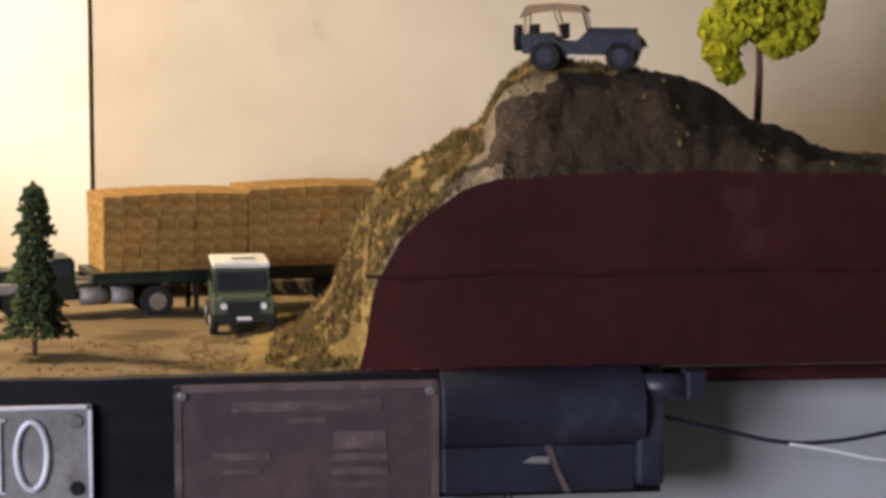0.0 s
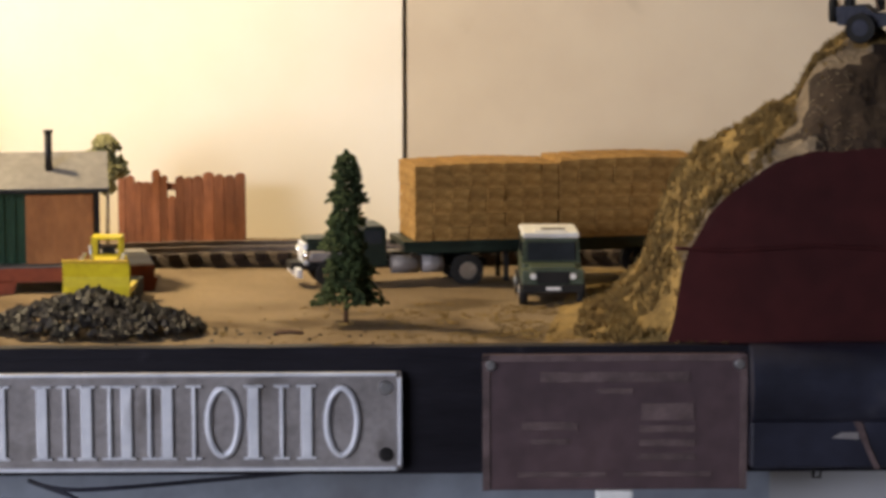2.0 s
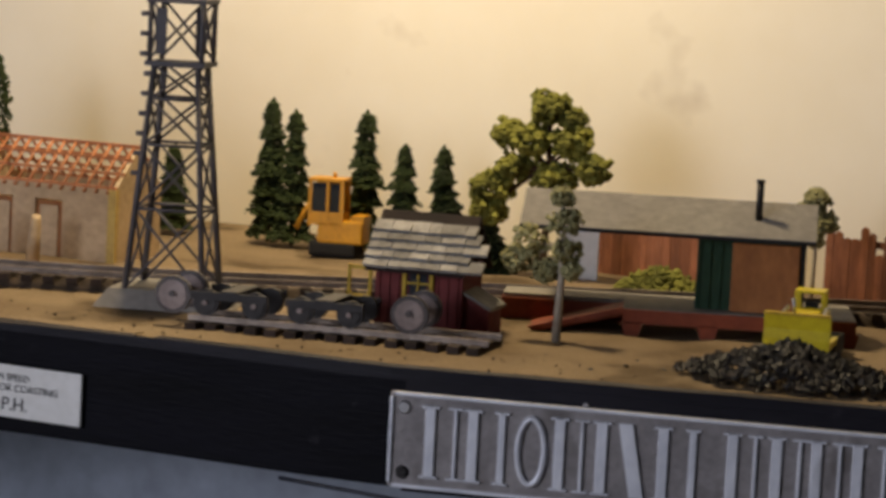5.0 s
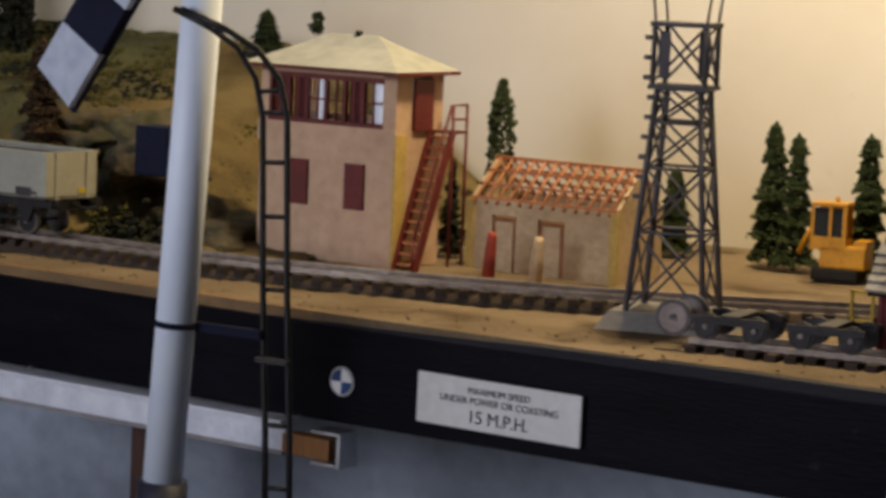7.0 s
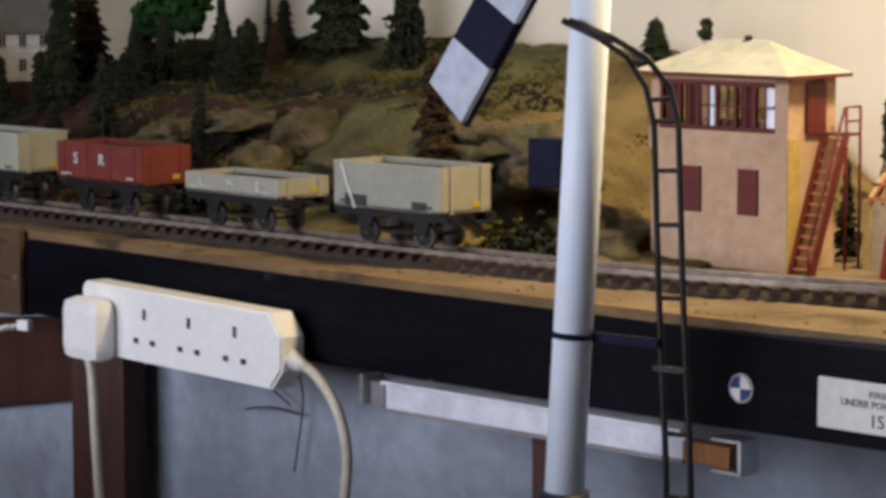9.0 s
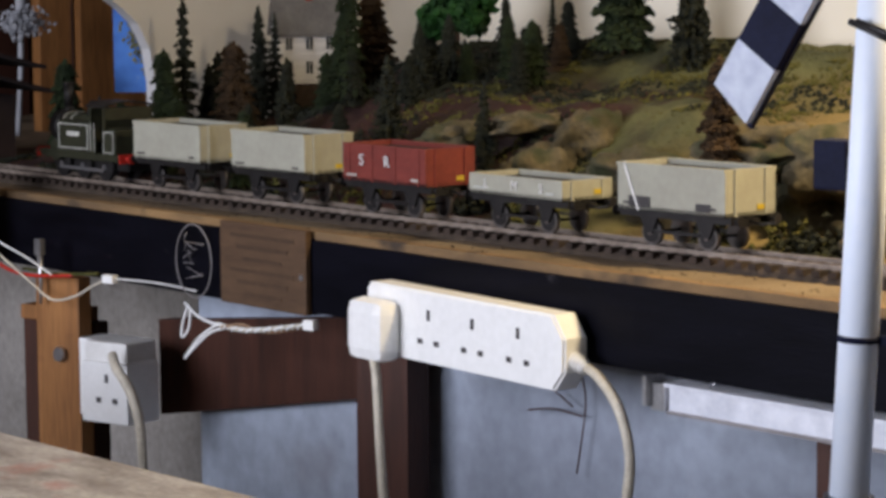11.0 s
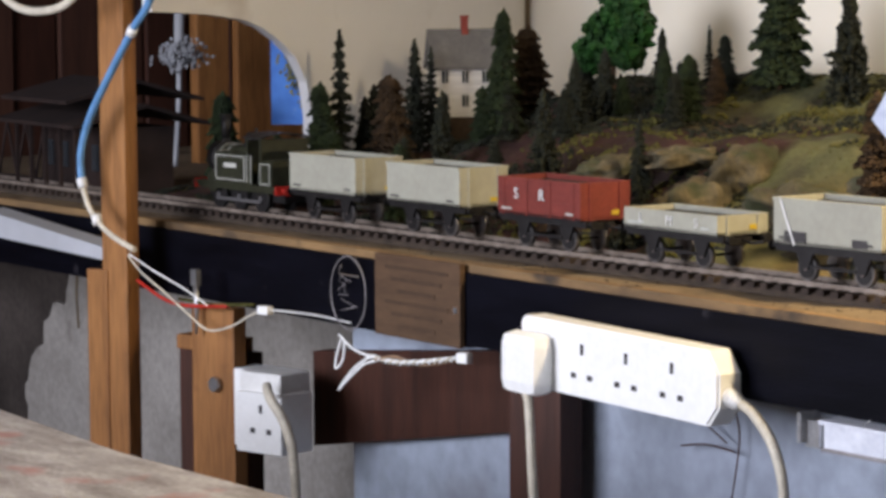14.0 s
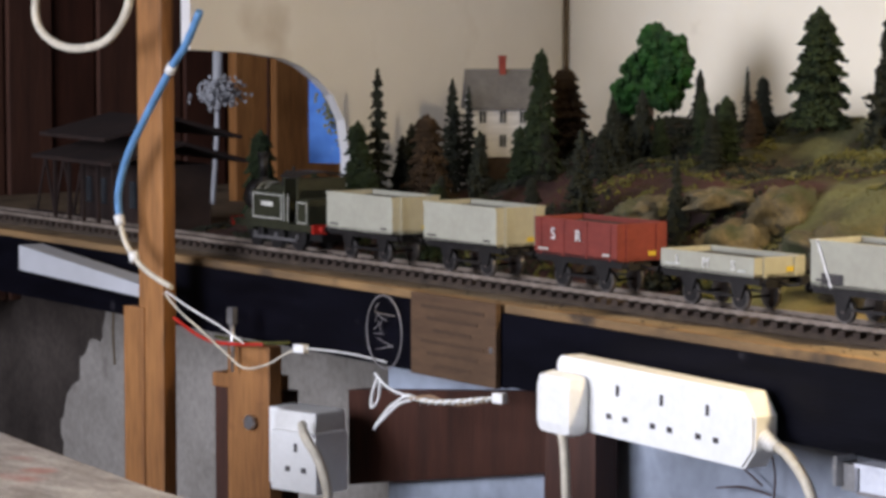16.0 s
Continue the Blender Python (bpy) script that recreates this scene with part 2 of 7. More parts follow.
M_BROWNTREE = mat("brown_olive_flock", (0.060, 0.034, 0.014), (0.022, 0.013, 0.006), 90, 0.95, bump=0.6)
M_OLIVE = mat("olive_flock", (0.11, 0.10, 0.022), (0.04, 0.04, 0.010), 60, 0.95, bump=0.8)
M_LIME = mat("lime_yellow_flock", (0.50, 0.46, 0.02), (0.27, 0.26, 0.012), 60, 0.95, bump=0.8)
M_LEAF = mat("fresh_green_leaf", (0.020, 0.085, 0.012), (0.008, 0.026, 0.007), 40, 0.7, bump=0.4)
M_PALE = mat("pale_sage_flock", (0.36, 0.34, 0.165), (0.16, 0.155, 0.07), 60, 0.95, bump=0.8)
M_BARK = mat("bark_brown", (0.11, 0.06, 0.035), None, 120, 0.9)
M_BIRCH = mat("pale_birch_bark", (0.42, 0.37, 0.29), (0.28, 0.24, 0.19), 120, 0.85)
M_HAY = mat("straw_bale", (0.47, 0.275, 0.085), (0.24, 0.125, 0.032), 150, 0.95, bump=1.0, fine=5, vary=0.14, stretch=(0.6, 1, 2.2), grain=0.7)
M_COAL = mat("coal_lump", (0.022, 0.019, 0.018), (0.007, 0.007, 0.007), 60, 0.5, bump=0.5, spot=(0.16, 0.12, 0.085), spot_scale=140, spot_at=0.62)
M_GREEN = mat("dark_green_paint", (0.018, 0.055, 0.028), None, 60, 0.5)
M_LRGREEN = mat("grey_green_car_paint", (0.075, 0.095, 0.065), (0.06, 0.075, 0.05), 40, 0.35, bump=0.03)
M_GLASSDK = mat("dark_window", (0.035, 0.04, 0.045), None, 30, 0.08, bump=0)
M_CHROME = mat("chrome", (0.75, 0.74, 0.72), None, 50, 0.15, metal=1.0, bump=0)
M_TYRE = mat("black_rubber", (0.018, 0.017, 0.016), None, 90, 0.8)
M_DOZER = mat("yellow_enamel", (0.60, 0.50, 0.02), (0.50, 0.40, 0.015), 40, 0.4, bump=0.05)
M_ORANGE = mat("orange_yellow_plastic", (0.62, 0.30, 0.015), None, 40, 0.4, bump=0.05)
M_REDOXIDE = mat("red_oxide_paint", (0.23, 0.055, 0.026), (0.15, 0.038, 0.02), 40, 0.7, bump=0.2)
M_FENCE = mat("orange_brown_fence", (0.33, 0.13, 0.065), (0.19, 0.075, 0.04), 50, 0.8, bump=0.5, vary=0.35, stretch=(3, 3, 0.6))
M_DOORWOOD = mat("worn_brown_door", (0.40, 0.165, 0.055), (0.22, 0.085, 0.03), 38, 0.75, bump=0.3, stretch=(1, 1, 0.5))
M_SLATEGREY = mat("grey_felt_roof", (0.24, 0.225, 0.20), (0.18, 0.165, 0.15), 30, 0.85, bump=0.3)
M_SHINGLE = mat("pale_stone_shingle", (0.31, 0.295, 0.27), (0.15, 0.14, 0.125), 50, 0.85, bump=0.6, vary=0.35)
M_HUTRED = mat("maroon_hut_boards", (0.16, 0.028, 0.028), (0.10, 0.02, 0.02), 40, 0.75, bump=0.3)
M_YFRAME = mat("yellow_frame_paint", (0.52, 0.35, 0.025), None, 50, 0.6)
M_TOWER = mat("grey_blue_lattice", (0.115, 0.108, 0.116), (0.07, 0.066, 0.072), 50, 0.6, bump=0.1)
M_SBWALL = mat("peach_rendered_wall", (0.62, 0.42, 0.28), (0.54, 0.36, 0.235), 14, 0.8, bump=0.15, spot=(0.38, 0.25, 0.16), spot_scale=30, spot_at=0.70)
M_SBROOF = mat("pale_cream_roof", (0.42, 0.42, 0.37), (0.35, 0.35, 0.30), 14, 0.8, bump=0.1)
M_SBRED = mat("dark_red_joinery", (0.15, 0.022, 0.018), None, 50, 0.55, bump=0.1)
M_SBYEL = mat("yellow_stone_corner", (0.56, 0.40, 0.12), (0.46, 0.32, 0.10), 60, 0.8, bump=0.2)
M_RAFTER = mat("salmon_rafters", (0.50, 0.20, 0.085), None, 60, 0.7)
M_SHEDWALL = mat("buff_shed_wall", (0.56, 0.42, 0.26), (0.44, 0.325, 0.20), 30, 0.85, bump=0.2)
M_POLE = mat("white_painted_tube", (0.80, 0.87, 0.98), (0.74, 0.81, 0.92), 10, 0.45, bump=0.05)
M_ROUNDEL = mat("deep_blue_enamel", (0.03, 0.075, 0.21), None, 40, 0.4, bump=0)
M_NAVY = mat("dark_navy_paint", (0.007, 0.009, 0.028), None, 40, 0.6, sheen=0.1)
M_HOUSEW = mat("white_clapboard", (0.74, 0.72, 0.69), None, 60, 0.7, bump=0.2, stretch=(0.2, 0.2, 6))
M_HOUSER = mat("grey_house_roof", (0.15, 0.14, 0.13), None, 50, 0.85)
M_BRICK = mat("red_chimney_brick", (0.25, 0.05, 0.035), None, 90, 0.85)
M_BENCH = mat("worn_grey_bench", (0.40, 0.38, 0.37), (0.20, 0.18, 0.17), 16, 0.75, bump=0.6, fine=9, spot=(0.34, 0.15, 0.13), spot_scale=13, spot_at=0.63, grain=0.6, stretch=(1, 2.5, 1))
M_SIGNWOOD = mat("brown_board_sign", (0.10, 0.057, 0.030), (0.066, 0.037, 0.020), 14, 0.7, bump=0.2, stretch=(1, 1, 6))
M_SIGNLINE = mat("faint_sign_lines", (0.072, 0.041, 0.022), (0.05, 0.029, 0.016), 30, 0.7)
M_BLUESKY = mat("painted_blue_sky", (0.09, 0.25, 0.68), (0.06, 0.17, 0.52), 14, 0.6, spot=(0.35, 0.42, 0.5), spot_scale=26, spot_at=0.62)
# darkened to carry the far bay's shade; also the hut's dark roof boards
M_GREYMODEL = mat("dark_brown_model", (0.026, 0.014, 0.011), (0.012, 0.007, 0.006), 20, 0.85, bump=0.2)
M_CLEAR = plain_glass("clear_plastic", (0.85, 0.85, 0.88))
M_PINK = mat("faded_canvas", (0.36, 0.23, 0.14), None, 60, 0.9)
M_JEEP = mat("navy_grey_jeep_paint", (0.024, 0.026, 0.046), (0.012, 0.013, 0.024), 60, 0.5)
M_FIGRED = mat("matt_red_shape", (0.33, 0.05, 0.03), None, 60, 0.7)


# ---- mesh helpers ----
class Shape:
    """Gathers boxes, tubes, prisms and clumps as one mesh."""

    def __init__(self):
        self.v, self.f, self.s = [], [], []

    def add(self, verts, faces, smooth=False):
        n = len(self.v)
        self.v += [tuple(p) for p in verts]
        self.f += [tuple(i + n for i in f) for f in faces]
        self.s += [smooth] * len(faces)
        return self

    def box(self, x, y, z, sx, sy, sz, rz=0.0, bev=0.0, tilt=None):
        """Centre, sizes; bev chamfers the upright and level edges a little."""
        hx, hy, hz = sx / 2, sy / 2, sz / 2
        m = Matrix.Translation((x, y, z)) @ (tilt or Matrix.Rotation(rz, 4, "Z"))
        if bev <= 0:
            c = [(-hx, -hy, -hz), (hx, -hy, -hz), (hx, hy, -hz), (-hx, hy, -hz), (-hx, -hy, hz), (hx, -hy, hz), (hx, hy, hz), (-hx, hy, hz)]
            return self.add([m @ Vector(p) for p in c], [(0, 3, 2, 1), (4, 5, 6, 7), (0, 1, 5, 4), (1, 2, 6, 5), (2, 3, 7, 6), (3, 0, 4, 7)])
        bm = bmesh.new()
        bmesh.ops.create_cube(bm, size=1)
        for q in bm.verts:
            q.co = Vector((q.co.x * sx, q.co.y * sy, q.co.z * sz))
        bmesh.ops.bevel(bm, geom=bm.edges[:], offset=bev, segments=2, affect="EDGES", profile=0.6)
        bm.verts.index_update()
        self.add([m @ q.co for q in bm.verts], [[q.index for q in f.verts] for f in bm.faces])
        bm.free()
        return self

    def tube(self, pts, r, seg=8, r2=None, cap=True):
        """A round bar along a path; r2: its radius at the end."""
        pts = [Vector(p) for p in pts]
        n, rings, base = len(pts), [], len(self.v)
        up = Vector((0.31, 0.17, 0.93))
        for i, p in enumerate(pts):
            d = (pts[min(i + 1, n - 1)] - pts[max(i - 1, 0)]).normalized()
            a = d.cross(up)
            a = (a if a.length > 1e-4 else d.cross(Vector((1, 0, 0)))).normalized()
            b = d.cross(a)
            k = r if r2 is None else r + (r2 - r) * i / max(n - 1, 1)
            rings.append([p + a * (k * math.cos(2 * math.pi * j / seg)) + b * (k * math.sin(2 * math.pi * j / seg)) for j in range(seg)])
        vs = [q for ring in rings for q in ring]
        fs = [(i * seg + j, i * seg + (j + 1) % seg, (i + 1) * seg + (j + 1) % seg, (i + 1) * seg + j) for i in range(n - 1) for j in range(seg)]
        self.add(vs, fs, True)
        if cap:
            self.f += [tuple(base + j for j in reversed(range(seg))), tuple(base + (n - 1) * seg + j for j in range(seg))]
            self.s += [False, False]
        return self

    def prism(self, outline, y0, y1, m=None):
        """An outline in x and z drawn out from y0 to y1."""
        n = len(outline)
        vs = [Vector((x, y0, z)) for x, z in outline] + [Vector((x, y1, z)) for x, z in outline]
        if m:
            vs = [m @ v for v in vs]
        fs = [tuple(range(n)), tuple(reversed(range(n, 2 * n)))] + [(i, n + i, n + (i + 1) % n, (i + 1) % n) for i in range(n)]
        return self.add(vs, fs)

    def clump(self, p, r, rng, flat=1.0):
        """A small uneven eight-sided lump."""
        px, py, pz = p
        k = [r * rng.uniform(0.6, 1.3) for _ in range(6)]
        a = rng.uniform(0, 6.3)
        c, s = math.cos(a), math.sin(a)
        vs = [(px + k[0] * c, py + k[0] * s, pz), (px - k[1] * c, py - k[1] * s, pz), (px - k[2] * s, py + k[2] * c, pz), (px + k[3] * s, py - k[3] * c, pz), (px + rng.uniform(-.4, .4) * r, py, pz + k[4] * flat), (px, py + rng.uniform(-.4, .4) * r, pz - k[5] * flat)]
        return self.add(vs, [(0, 2, 4), (2, 1, 4), (1, 3, 4), (3, 0, 4), (2, 0, 5), (1, 2, 5), (3, 1, 5), (0, 3, 5)])

    def blades(self, p, h, rng, n=3, spread=0.7):
        """A tuft of n thin grass blades leaning apart."""
        x, y, z = p
        for _ in range(n):
            a, b = rng.uniform(0, 6.3), rng.uniform(0, 6.3)
            w, l = h * 0.22, h * rng.uniform(0.6, 1.2)
            q = spread * l * rng.random()
            self.add([(x - w * math.cos(a), y - w * math.sin(a), z - h * 0.25), (x + w * math.cos(a), y + w * math.sin(a), z - h * 0.25), (x + q * math.cos(b), y + q * math.sin(b), z + l * 0.8)], [(0, 1, 2)])
        return self

    def slab(self, quad, thick):
        """A flat board: four corners (x, y, z) of its face, drawn back thick metres in y."""
        vs = [Vector(p) for p in quad] + [Vector(p) + Vector((0, thick, 0)) for p in quad]
        return self.add(vs, [(0, 1, 2, 3), (7, 6, 5, 4), (0, 4, 5, 1), (1, 5, 6, 2), (2, 6, 7, 3), (3, 7, 4, 0)])

    def mesh(self, name, material):
        me = bpy.data.meshes.new(name)
        me.from_pydata(self.v, [], self.f)
        me.polygons.foreach_set("use_smooth", self.s)
        me.materials.append(material)
        me.update()
        bm = bmesh.new()
        bm.from_mesh(me)
        bmesh.ops.recalc_face_normals(bm, faces=bm.faces[:])
        bm.to_mesh(me)
        bm.free()
        return me


def thing(name, m, label, category, group="", kind=""):
    """An Empty at a thing's base, which carries its parts."""
    ob = new(name)
    ob.matrix_world = m
    ob.empty_display_size = 0.01
    return tagged(ob, label, category, group, kind)


def part(name, shape, material, parent, label=""):
    ob = new(name, shape.mesh(name, material))
    ob.parent = parent
    if label:
        tagged(ob, label)
    return ob


def single(name, shape, material, label, category, group="", kind="", m=None):
    ob = new(name, shape.mesh(name, material))
    if m:
        ob.matrix_world = m
    return tagged(ob, label, category, group, kind)


def lettering(name, words, size, material, parent, m, depth=0.0004, spacing=1.0):
    cu = bpy.data.curves.new(name, "FONT")
    cu.body, cu.size, cu.extrude, cu.align_x, cu.align_y, cu.space_character = words, size, depth, "CENTER", "CENTER", spacing
    tmp = bpy.data.objects.new(name, cu)
    me = bpy.data.meshes.new_from_object(tmp)
    bpy.data.objects.remove(tmp)
    me.materials.append(material)
    ob = new(name, me)
    ob.parent, ob.matrix_local = parent, m
    return ob


UPRIGHT = Matrix.Rotation(radians(90), 4, "X")   # lays lettering on a face that looks to -y


def along(knots, x):
    """Place on a line of knots (x, y), and the heading of the line there."""
    ks = sorted(knots)
    def val(q):
        i = max(1, min(len(ks) - 1, sum(k[0] < q for k in ks)))
        (a, b), (c, d) = ks[i - 1], ks[i]
        return b + (d - b) * (q - a) / (c - a)
    h = 0.03
    y = (val(x - h) + 2 * val(x) + val(x + h)) / 4
    return y, math.atan2(val(x + h) - val(x - h), 2 * h)


FRONT = [(0.9, 1.70), (0.1, 1.608), (-0.23, 1.562), (-0.62, 1.508), (-0.80, 1.524), (-1.02, 1.538), (-1.39, 1.579), (-1.74, 1.632), (-2.31, 1.706), (-3.6, 1.87)]
RAILN = [(0.9, 1.93), (0.2, 1.955), (-0.15, 1.945), (-0.40, 1.905), (-0.64, 1.80), (-0.88, 1.69), (-1.03, 1.653), (-1.18, 1.638), (-1.36, 1.651), (-1.55, 1.670), (-1.78, 1.697), (-2.09, 1.736), (-2.31, 1.763), (-3.4, 1.895)]


def wall_y(x):
    return 2.12 - 0.13 * (x + 0.8)


def on_front(x, z, off=0.0):
    """A frame on the fascia: x along it, y into it, z up; off metres in front."""
    y, a = along(FRONT, x)
    return Matrix.Translation((x, y, z)) @ Matrix.Rotation(a, 4, "Z") @ Matrix.Translation((0, -off, 0))


def on_track(x, side=0.016):
    y, a = along(RAILN, x)
    return Matrix.Translation((x, y, ZB + 0.0135)) @ Matrix.Rotation(a, 4, "Z") @ Matrix.Translation((0, side, 0))


# ---- structure ----
def ribbon(line, z0, z1, thick):
    """An upright slab that follows a line of (x, y), thick metres deep behind it."""
    n = len(line)
    vs = [(x, y + d, z(x) if callable(z) else z) for d in (0, thick) for z in (z0, z1) for x, y in line]
    fs = []
    for i in range(n - 1):
        fs += [(i, i + 1, n + i + 1, n + i), (2 * n + i + 1, 2 * n + i, 3 * n + i, 3 * n + i + 1), (n + i, n + i + 1, 3 * n + i + 1, 3 * n + i), (i + 1, i, 2 * n + i, 2 * n + i + 1)]
    fs += [(0, n, 3 * n, 2 * n), (n - 1, 3 * n - 1, 4 * n - 1, 2 * n - 1)]
    return Shape().add(vs, fs)


xs = [0.9 - 0.1 * i for i in range(43)]
front_line = [(x, along(FRONT, x)[0]) for x in xs]

SEAM, CORNER = -0.269, -2.456
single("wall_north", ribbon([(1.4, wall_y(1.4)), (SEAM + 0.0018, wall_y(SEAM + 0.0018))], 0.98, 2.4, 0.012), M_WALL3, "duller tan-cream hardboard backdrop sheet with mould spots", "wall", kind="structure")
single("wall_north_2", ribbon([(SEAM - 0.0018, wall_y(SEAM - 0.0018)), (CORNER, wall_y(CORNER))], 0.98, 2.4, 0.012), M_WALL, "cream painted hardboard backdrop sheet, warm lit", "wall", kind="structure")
single("trim", ribbon([(SEAM + 0.02, wall_y(SEAM + 0.02) + 0.014), (SEAM - 0.02, wall_y(SEAM - 0.02) + 0.014)], 0.98, 2.4, 0.006), M_DARKGAP, "dark open joint between two backdrop sheets", "joint", kind="structure")

# end sheet with the arched train opening; u runs from the corner towards the fascia
def end_sheet():
    a, b = Vector((CORNER, wall_y(CORNER))), Vector((-2.306, 1.675))
    d = (b - a).normalized()
    hole = [(0.422, 1.0), (0.422, 1.146), (0.430, 1.183), (0.450, 1.211), (0.4765, 1.229), (0.504, 1.2425), (0.533, 1.251), (0.59, 1.258), (0.68, 1.262)]
    s = Shape()
    outline = [(0.0, 1.0)] + hole + [(0.68, 2.4), (0.0, 2.4)]
    n = len(outline)
    w = Vector((d.y, -d.x)) * 0.012
    w = -w if w.x > 0 else w
    vs = [(a.x + d.x * u, a.y + d.y * u, z) for u, z in outline] + [(a.x + d.x * u + w.x, a.y + d.y * u + w.y, z) for u, z in outline]
    fs = [tuple(range(n)), tuple(reversed(range(n, 2 * n)))] + [(i, n + i, n + (i + 1) % n, (i + 1) % n) for i in range(n)]
    return s.add(vs, fs)


single("wall_west", end_sheet(), M_WALL2, "old white end sheet with an arched opening for the track", "wall", kind="structure")
single("trim_2", Shape().box(CORNER + 0.004, wall_y(CORNER) - 0.006, 1.7, 0.004, 0.004, 1.38), M_DARKGAP, "dark joint in the corner of the backdrop", "joint", kind="structure")
panel_line = [(x, along(FRONT, x)[0] + (0.08 if x < -1.35 else 0.08 + 0.12 * min(1.0, (x + 1.35) / 0.3))) for x in xs if 0.05 > x > -2.12]
single("wall_lower_3", ribbon([(x, along(FRONT, x)[0] + 0.06) for x in xs if x > -0.05], 0.0, 1.04, 0.02), M_LIGHTPANEL, "light grey panel under the end of the hill", "wall", kind="structure")
single("wall_lower", ribbon(panel_line, 0.0, 0.985, 0.02), M_PANEL, "grey-blue painted panel under the layout, with brown stains", "wall", kind="structure")
single("wall_lower_2", ribbon([(-2.0, 1.95), (-4.6, 2.3)], 0.0, 1.02, 0.05), M_CONC, "stained grey concrete wall with dark peeling damp patches", "wall", kind="structure")
def render_coat():
    """What is left of the pale render: its upper edge is broken and steps up along the wall."""
    edge = [(-3.36, 0.0), (-3.30, 0.52), (-3.203, 0.692), (-3.205, 0.745), (-3.192, 0.790), (-3.150, 0.808), (-3.142, 0.835), (-3.118, 0.862), (-3.080, 0.876), (-3.068, 0.915), (-3.012, 0.940), (-2.97, 0.968), (-2.95, 0.99), (-2.1, 0.99), (-2.1, 0.0)]
    pts = []
    for (a, b), (c, d) in zip(edge, edge[1:]):
        for i in range(4):
            k = i / 4
            x, z = a + (c - a) * k, b + (d - b) * k
            w = 0.010 if 0.5 < z < 0.985 else 0.0
            pts.append((x + w * noise.noise((x * 40, z * 40, 1)), z + w * noise.noise((x * 40, z * 40, 7))))
    pts.append(edge[-1])
    s = Shape()
    n = len(pts)
    yy = lambda x: 1.95 - 0.1346 * (x + 2.0)
    s.add([(x, yy(x) - 0.006, z) for x, z in pts] + [(x, yy(x) - 0.0005, z) for x, z in pts], [tuple(range(n)), tuple(reversed(range(n, 2 * n)))] + [(i, n + i, n + (i + 1) % n, (i + 1) % n) for i in range(n)])
    return s


single("wall_render", render_coat(), M_RENDER, "pale grey render coat peeling off the damp concrete", "wall render", kind="structure")
for x, z0, z1 in ((-2.985, 0.60, 0.985), (-3.045, 0.84, 0.93)):
    single("wall_crack", Shape().tube([(x, 1.95 - 0.1346 * (x + 2.0) - 0.006, z1), (x - 0.004, 1.95 - 0.1346 * (x + 2.0) - 0.006, (z0 + z1) / 2), (x, 1.95 - 0.1346 * (x + 2.0) - 0.006, z0)], 0.0022, 6), M_DARKGAP, "dark vertical crack in the render", "crack", kind="structure")
single("floor", Shape().box(-1.6, 0, -0.05, 6.4, 5.4, 0.1), M_FLOOR, "dark worn floor", "floor", kind="structure")
single("ceiling", Shape().box(-1.6, 0, 2.45, 6.4, 5.4, 0.1), M_ROOM, "pale plaster ceiling", "ceiling", kind="structure")
single("wall_east", Shape().box(1.45, 0, 1.2, 0.1, 5.4, 2.4), M_ROOM, "plain plaster wall", "wall", kind="structure")
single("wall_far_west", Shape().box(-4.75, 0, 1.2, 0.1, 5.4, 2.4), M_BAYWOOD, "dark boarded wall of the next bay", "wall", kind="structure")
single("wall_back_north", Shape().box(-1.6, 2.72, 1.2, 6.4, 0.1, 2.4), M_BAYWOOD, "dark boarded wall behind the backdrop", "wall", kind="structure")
# unseen south wall, stepped forward and opened to hold the daylight fill
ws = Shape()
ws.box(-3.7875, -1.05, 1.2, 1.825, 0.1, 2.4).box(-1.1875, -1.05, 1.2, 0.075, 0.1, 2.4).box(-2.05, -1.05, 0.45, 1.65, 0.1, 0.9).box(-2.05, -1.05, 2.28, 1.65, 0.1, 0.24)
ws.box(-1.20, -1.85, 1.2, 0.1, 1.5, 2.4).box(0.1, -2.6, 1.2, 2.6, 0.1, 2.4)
single("wall_south", ws, M_ROOM, "unseen plaster wall with an opening added for the daylight fill", "wall", kind="structure")

# the layout board
board = thing("layout_board", pose(0, 0, 0), "long model railway board with sand scatter and a black fascia", "baseboard", kind="structure")
top = Shape()
vs = []
gx = [0.9 - 0.025 * i for i in range(172)]
ny = 22
for x in gx:
    y0 = along(FRONT, x)[0] + 0.004
    y1 = wall_y(x) + 0.3 if x < CORNER else wall_y(x) - 0.001
    for j in range(ny):
        y = y0 + (y1 - y0) * (j / (ny - 1)) ** 1.3
        z = ZB + (0.0022 * noise.noise((x * 25, y * 25, 0)) + 0.0012 * noise.noise((x * 90, y * 90, 3)) if j > 1 else -0.0005)
        vs.append((x, y, z))
top.add(vs, [(i * ny + j, (i + 1) * ny + j, (i + 1) * ny + j + 1, i * ny + j + 1) for i in range(len(gx) - 1) for j in range(ny - 1)], True)
part("board_top", top, M_SAND, board, "sand-coloured scatter with ochre and dark patches")
for (a, b), (za, zb) in zip(((0.115, -0.6), (-0.6, -1.8), (-1.8, -3.4)), ((0.974, ZB - 0.006), (0.976, ZB - 0.007), (0.974, ZB - 0.007))):
    k = max(2, int((a - b) / 0.06))
    line = [(a + (b - a) * i / k, along(FRONT, a + (b - a) * i / k)[0]) for i in range(k + 1)]
    part("fascia", ribbon(line, za, zb, 0.018), M_BLACKGLARE if a > 0 else M_BLACK, board, "black fascia plank with glare put into its colour" if a > 0 else "black painted fascia plank with scuffs")
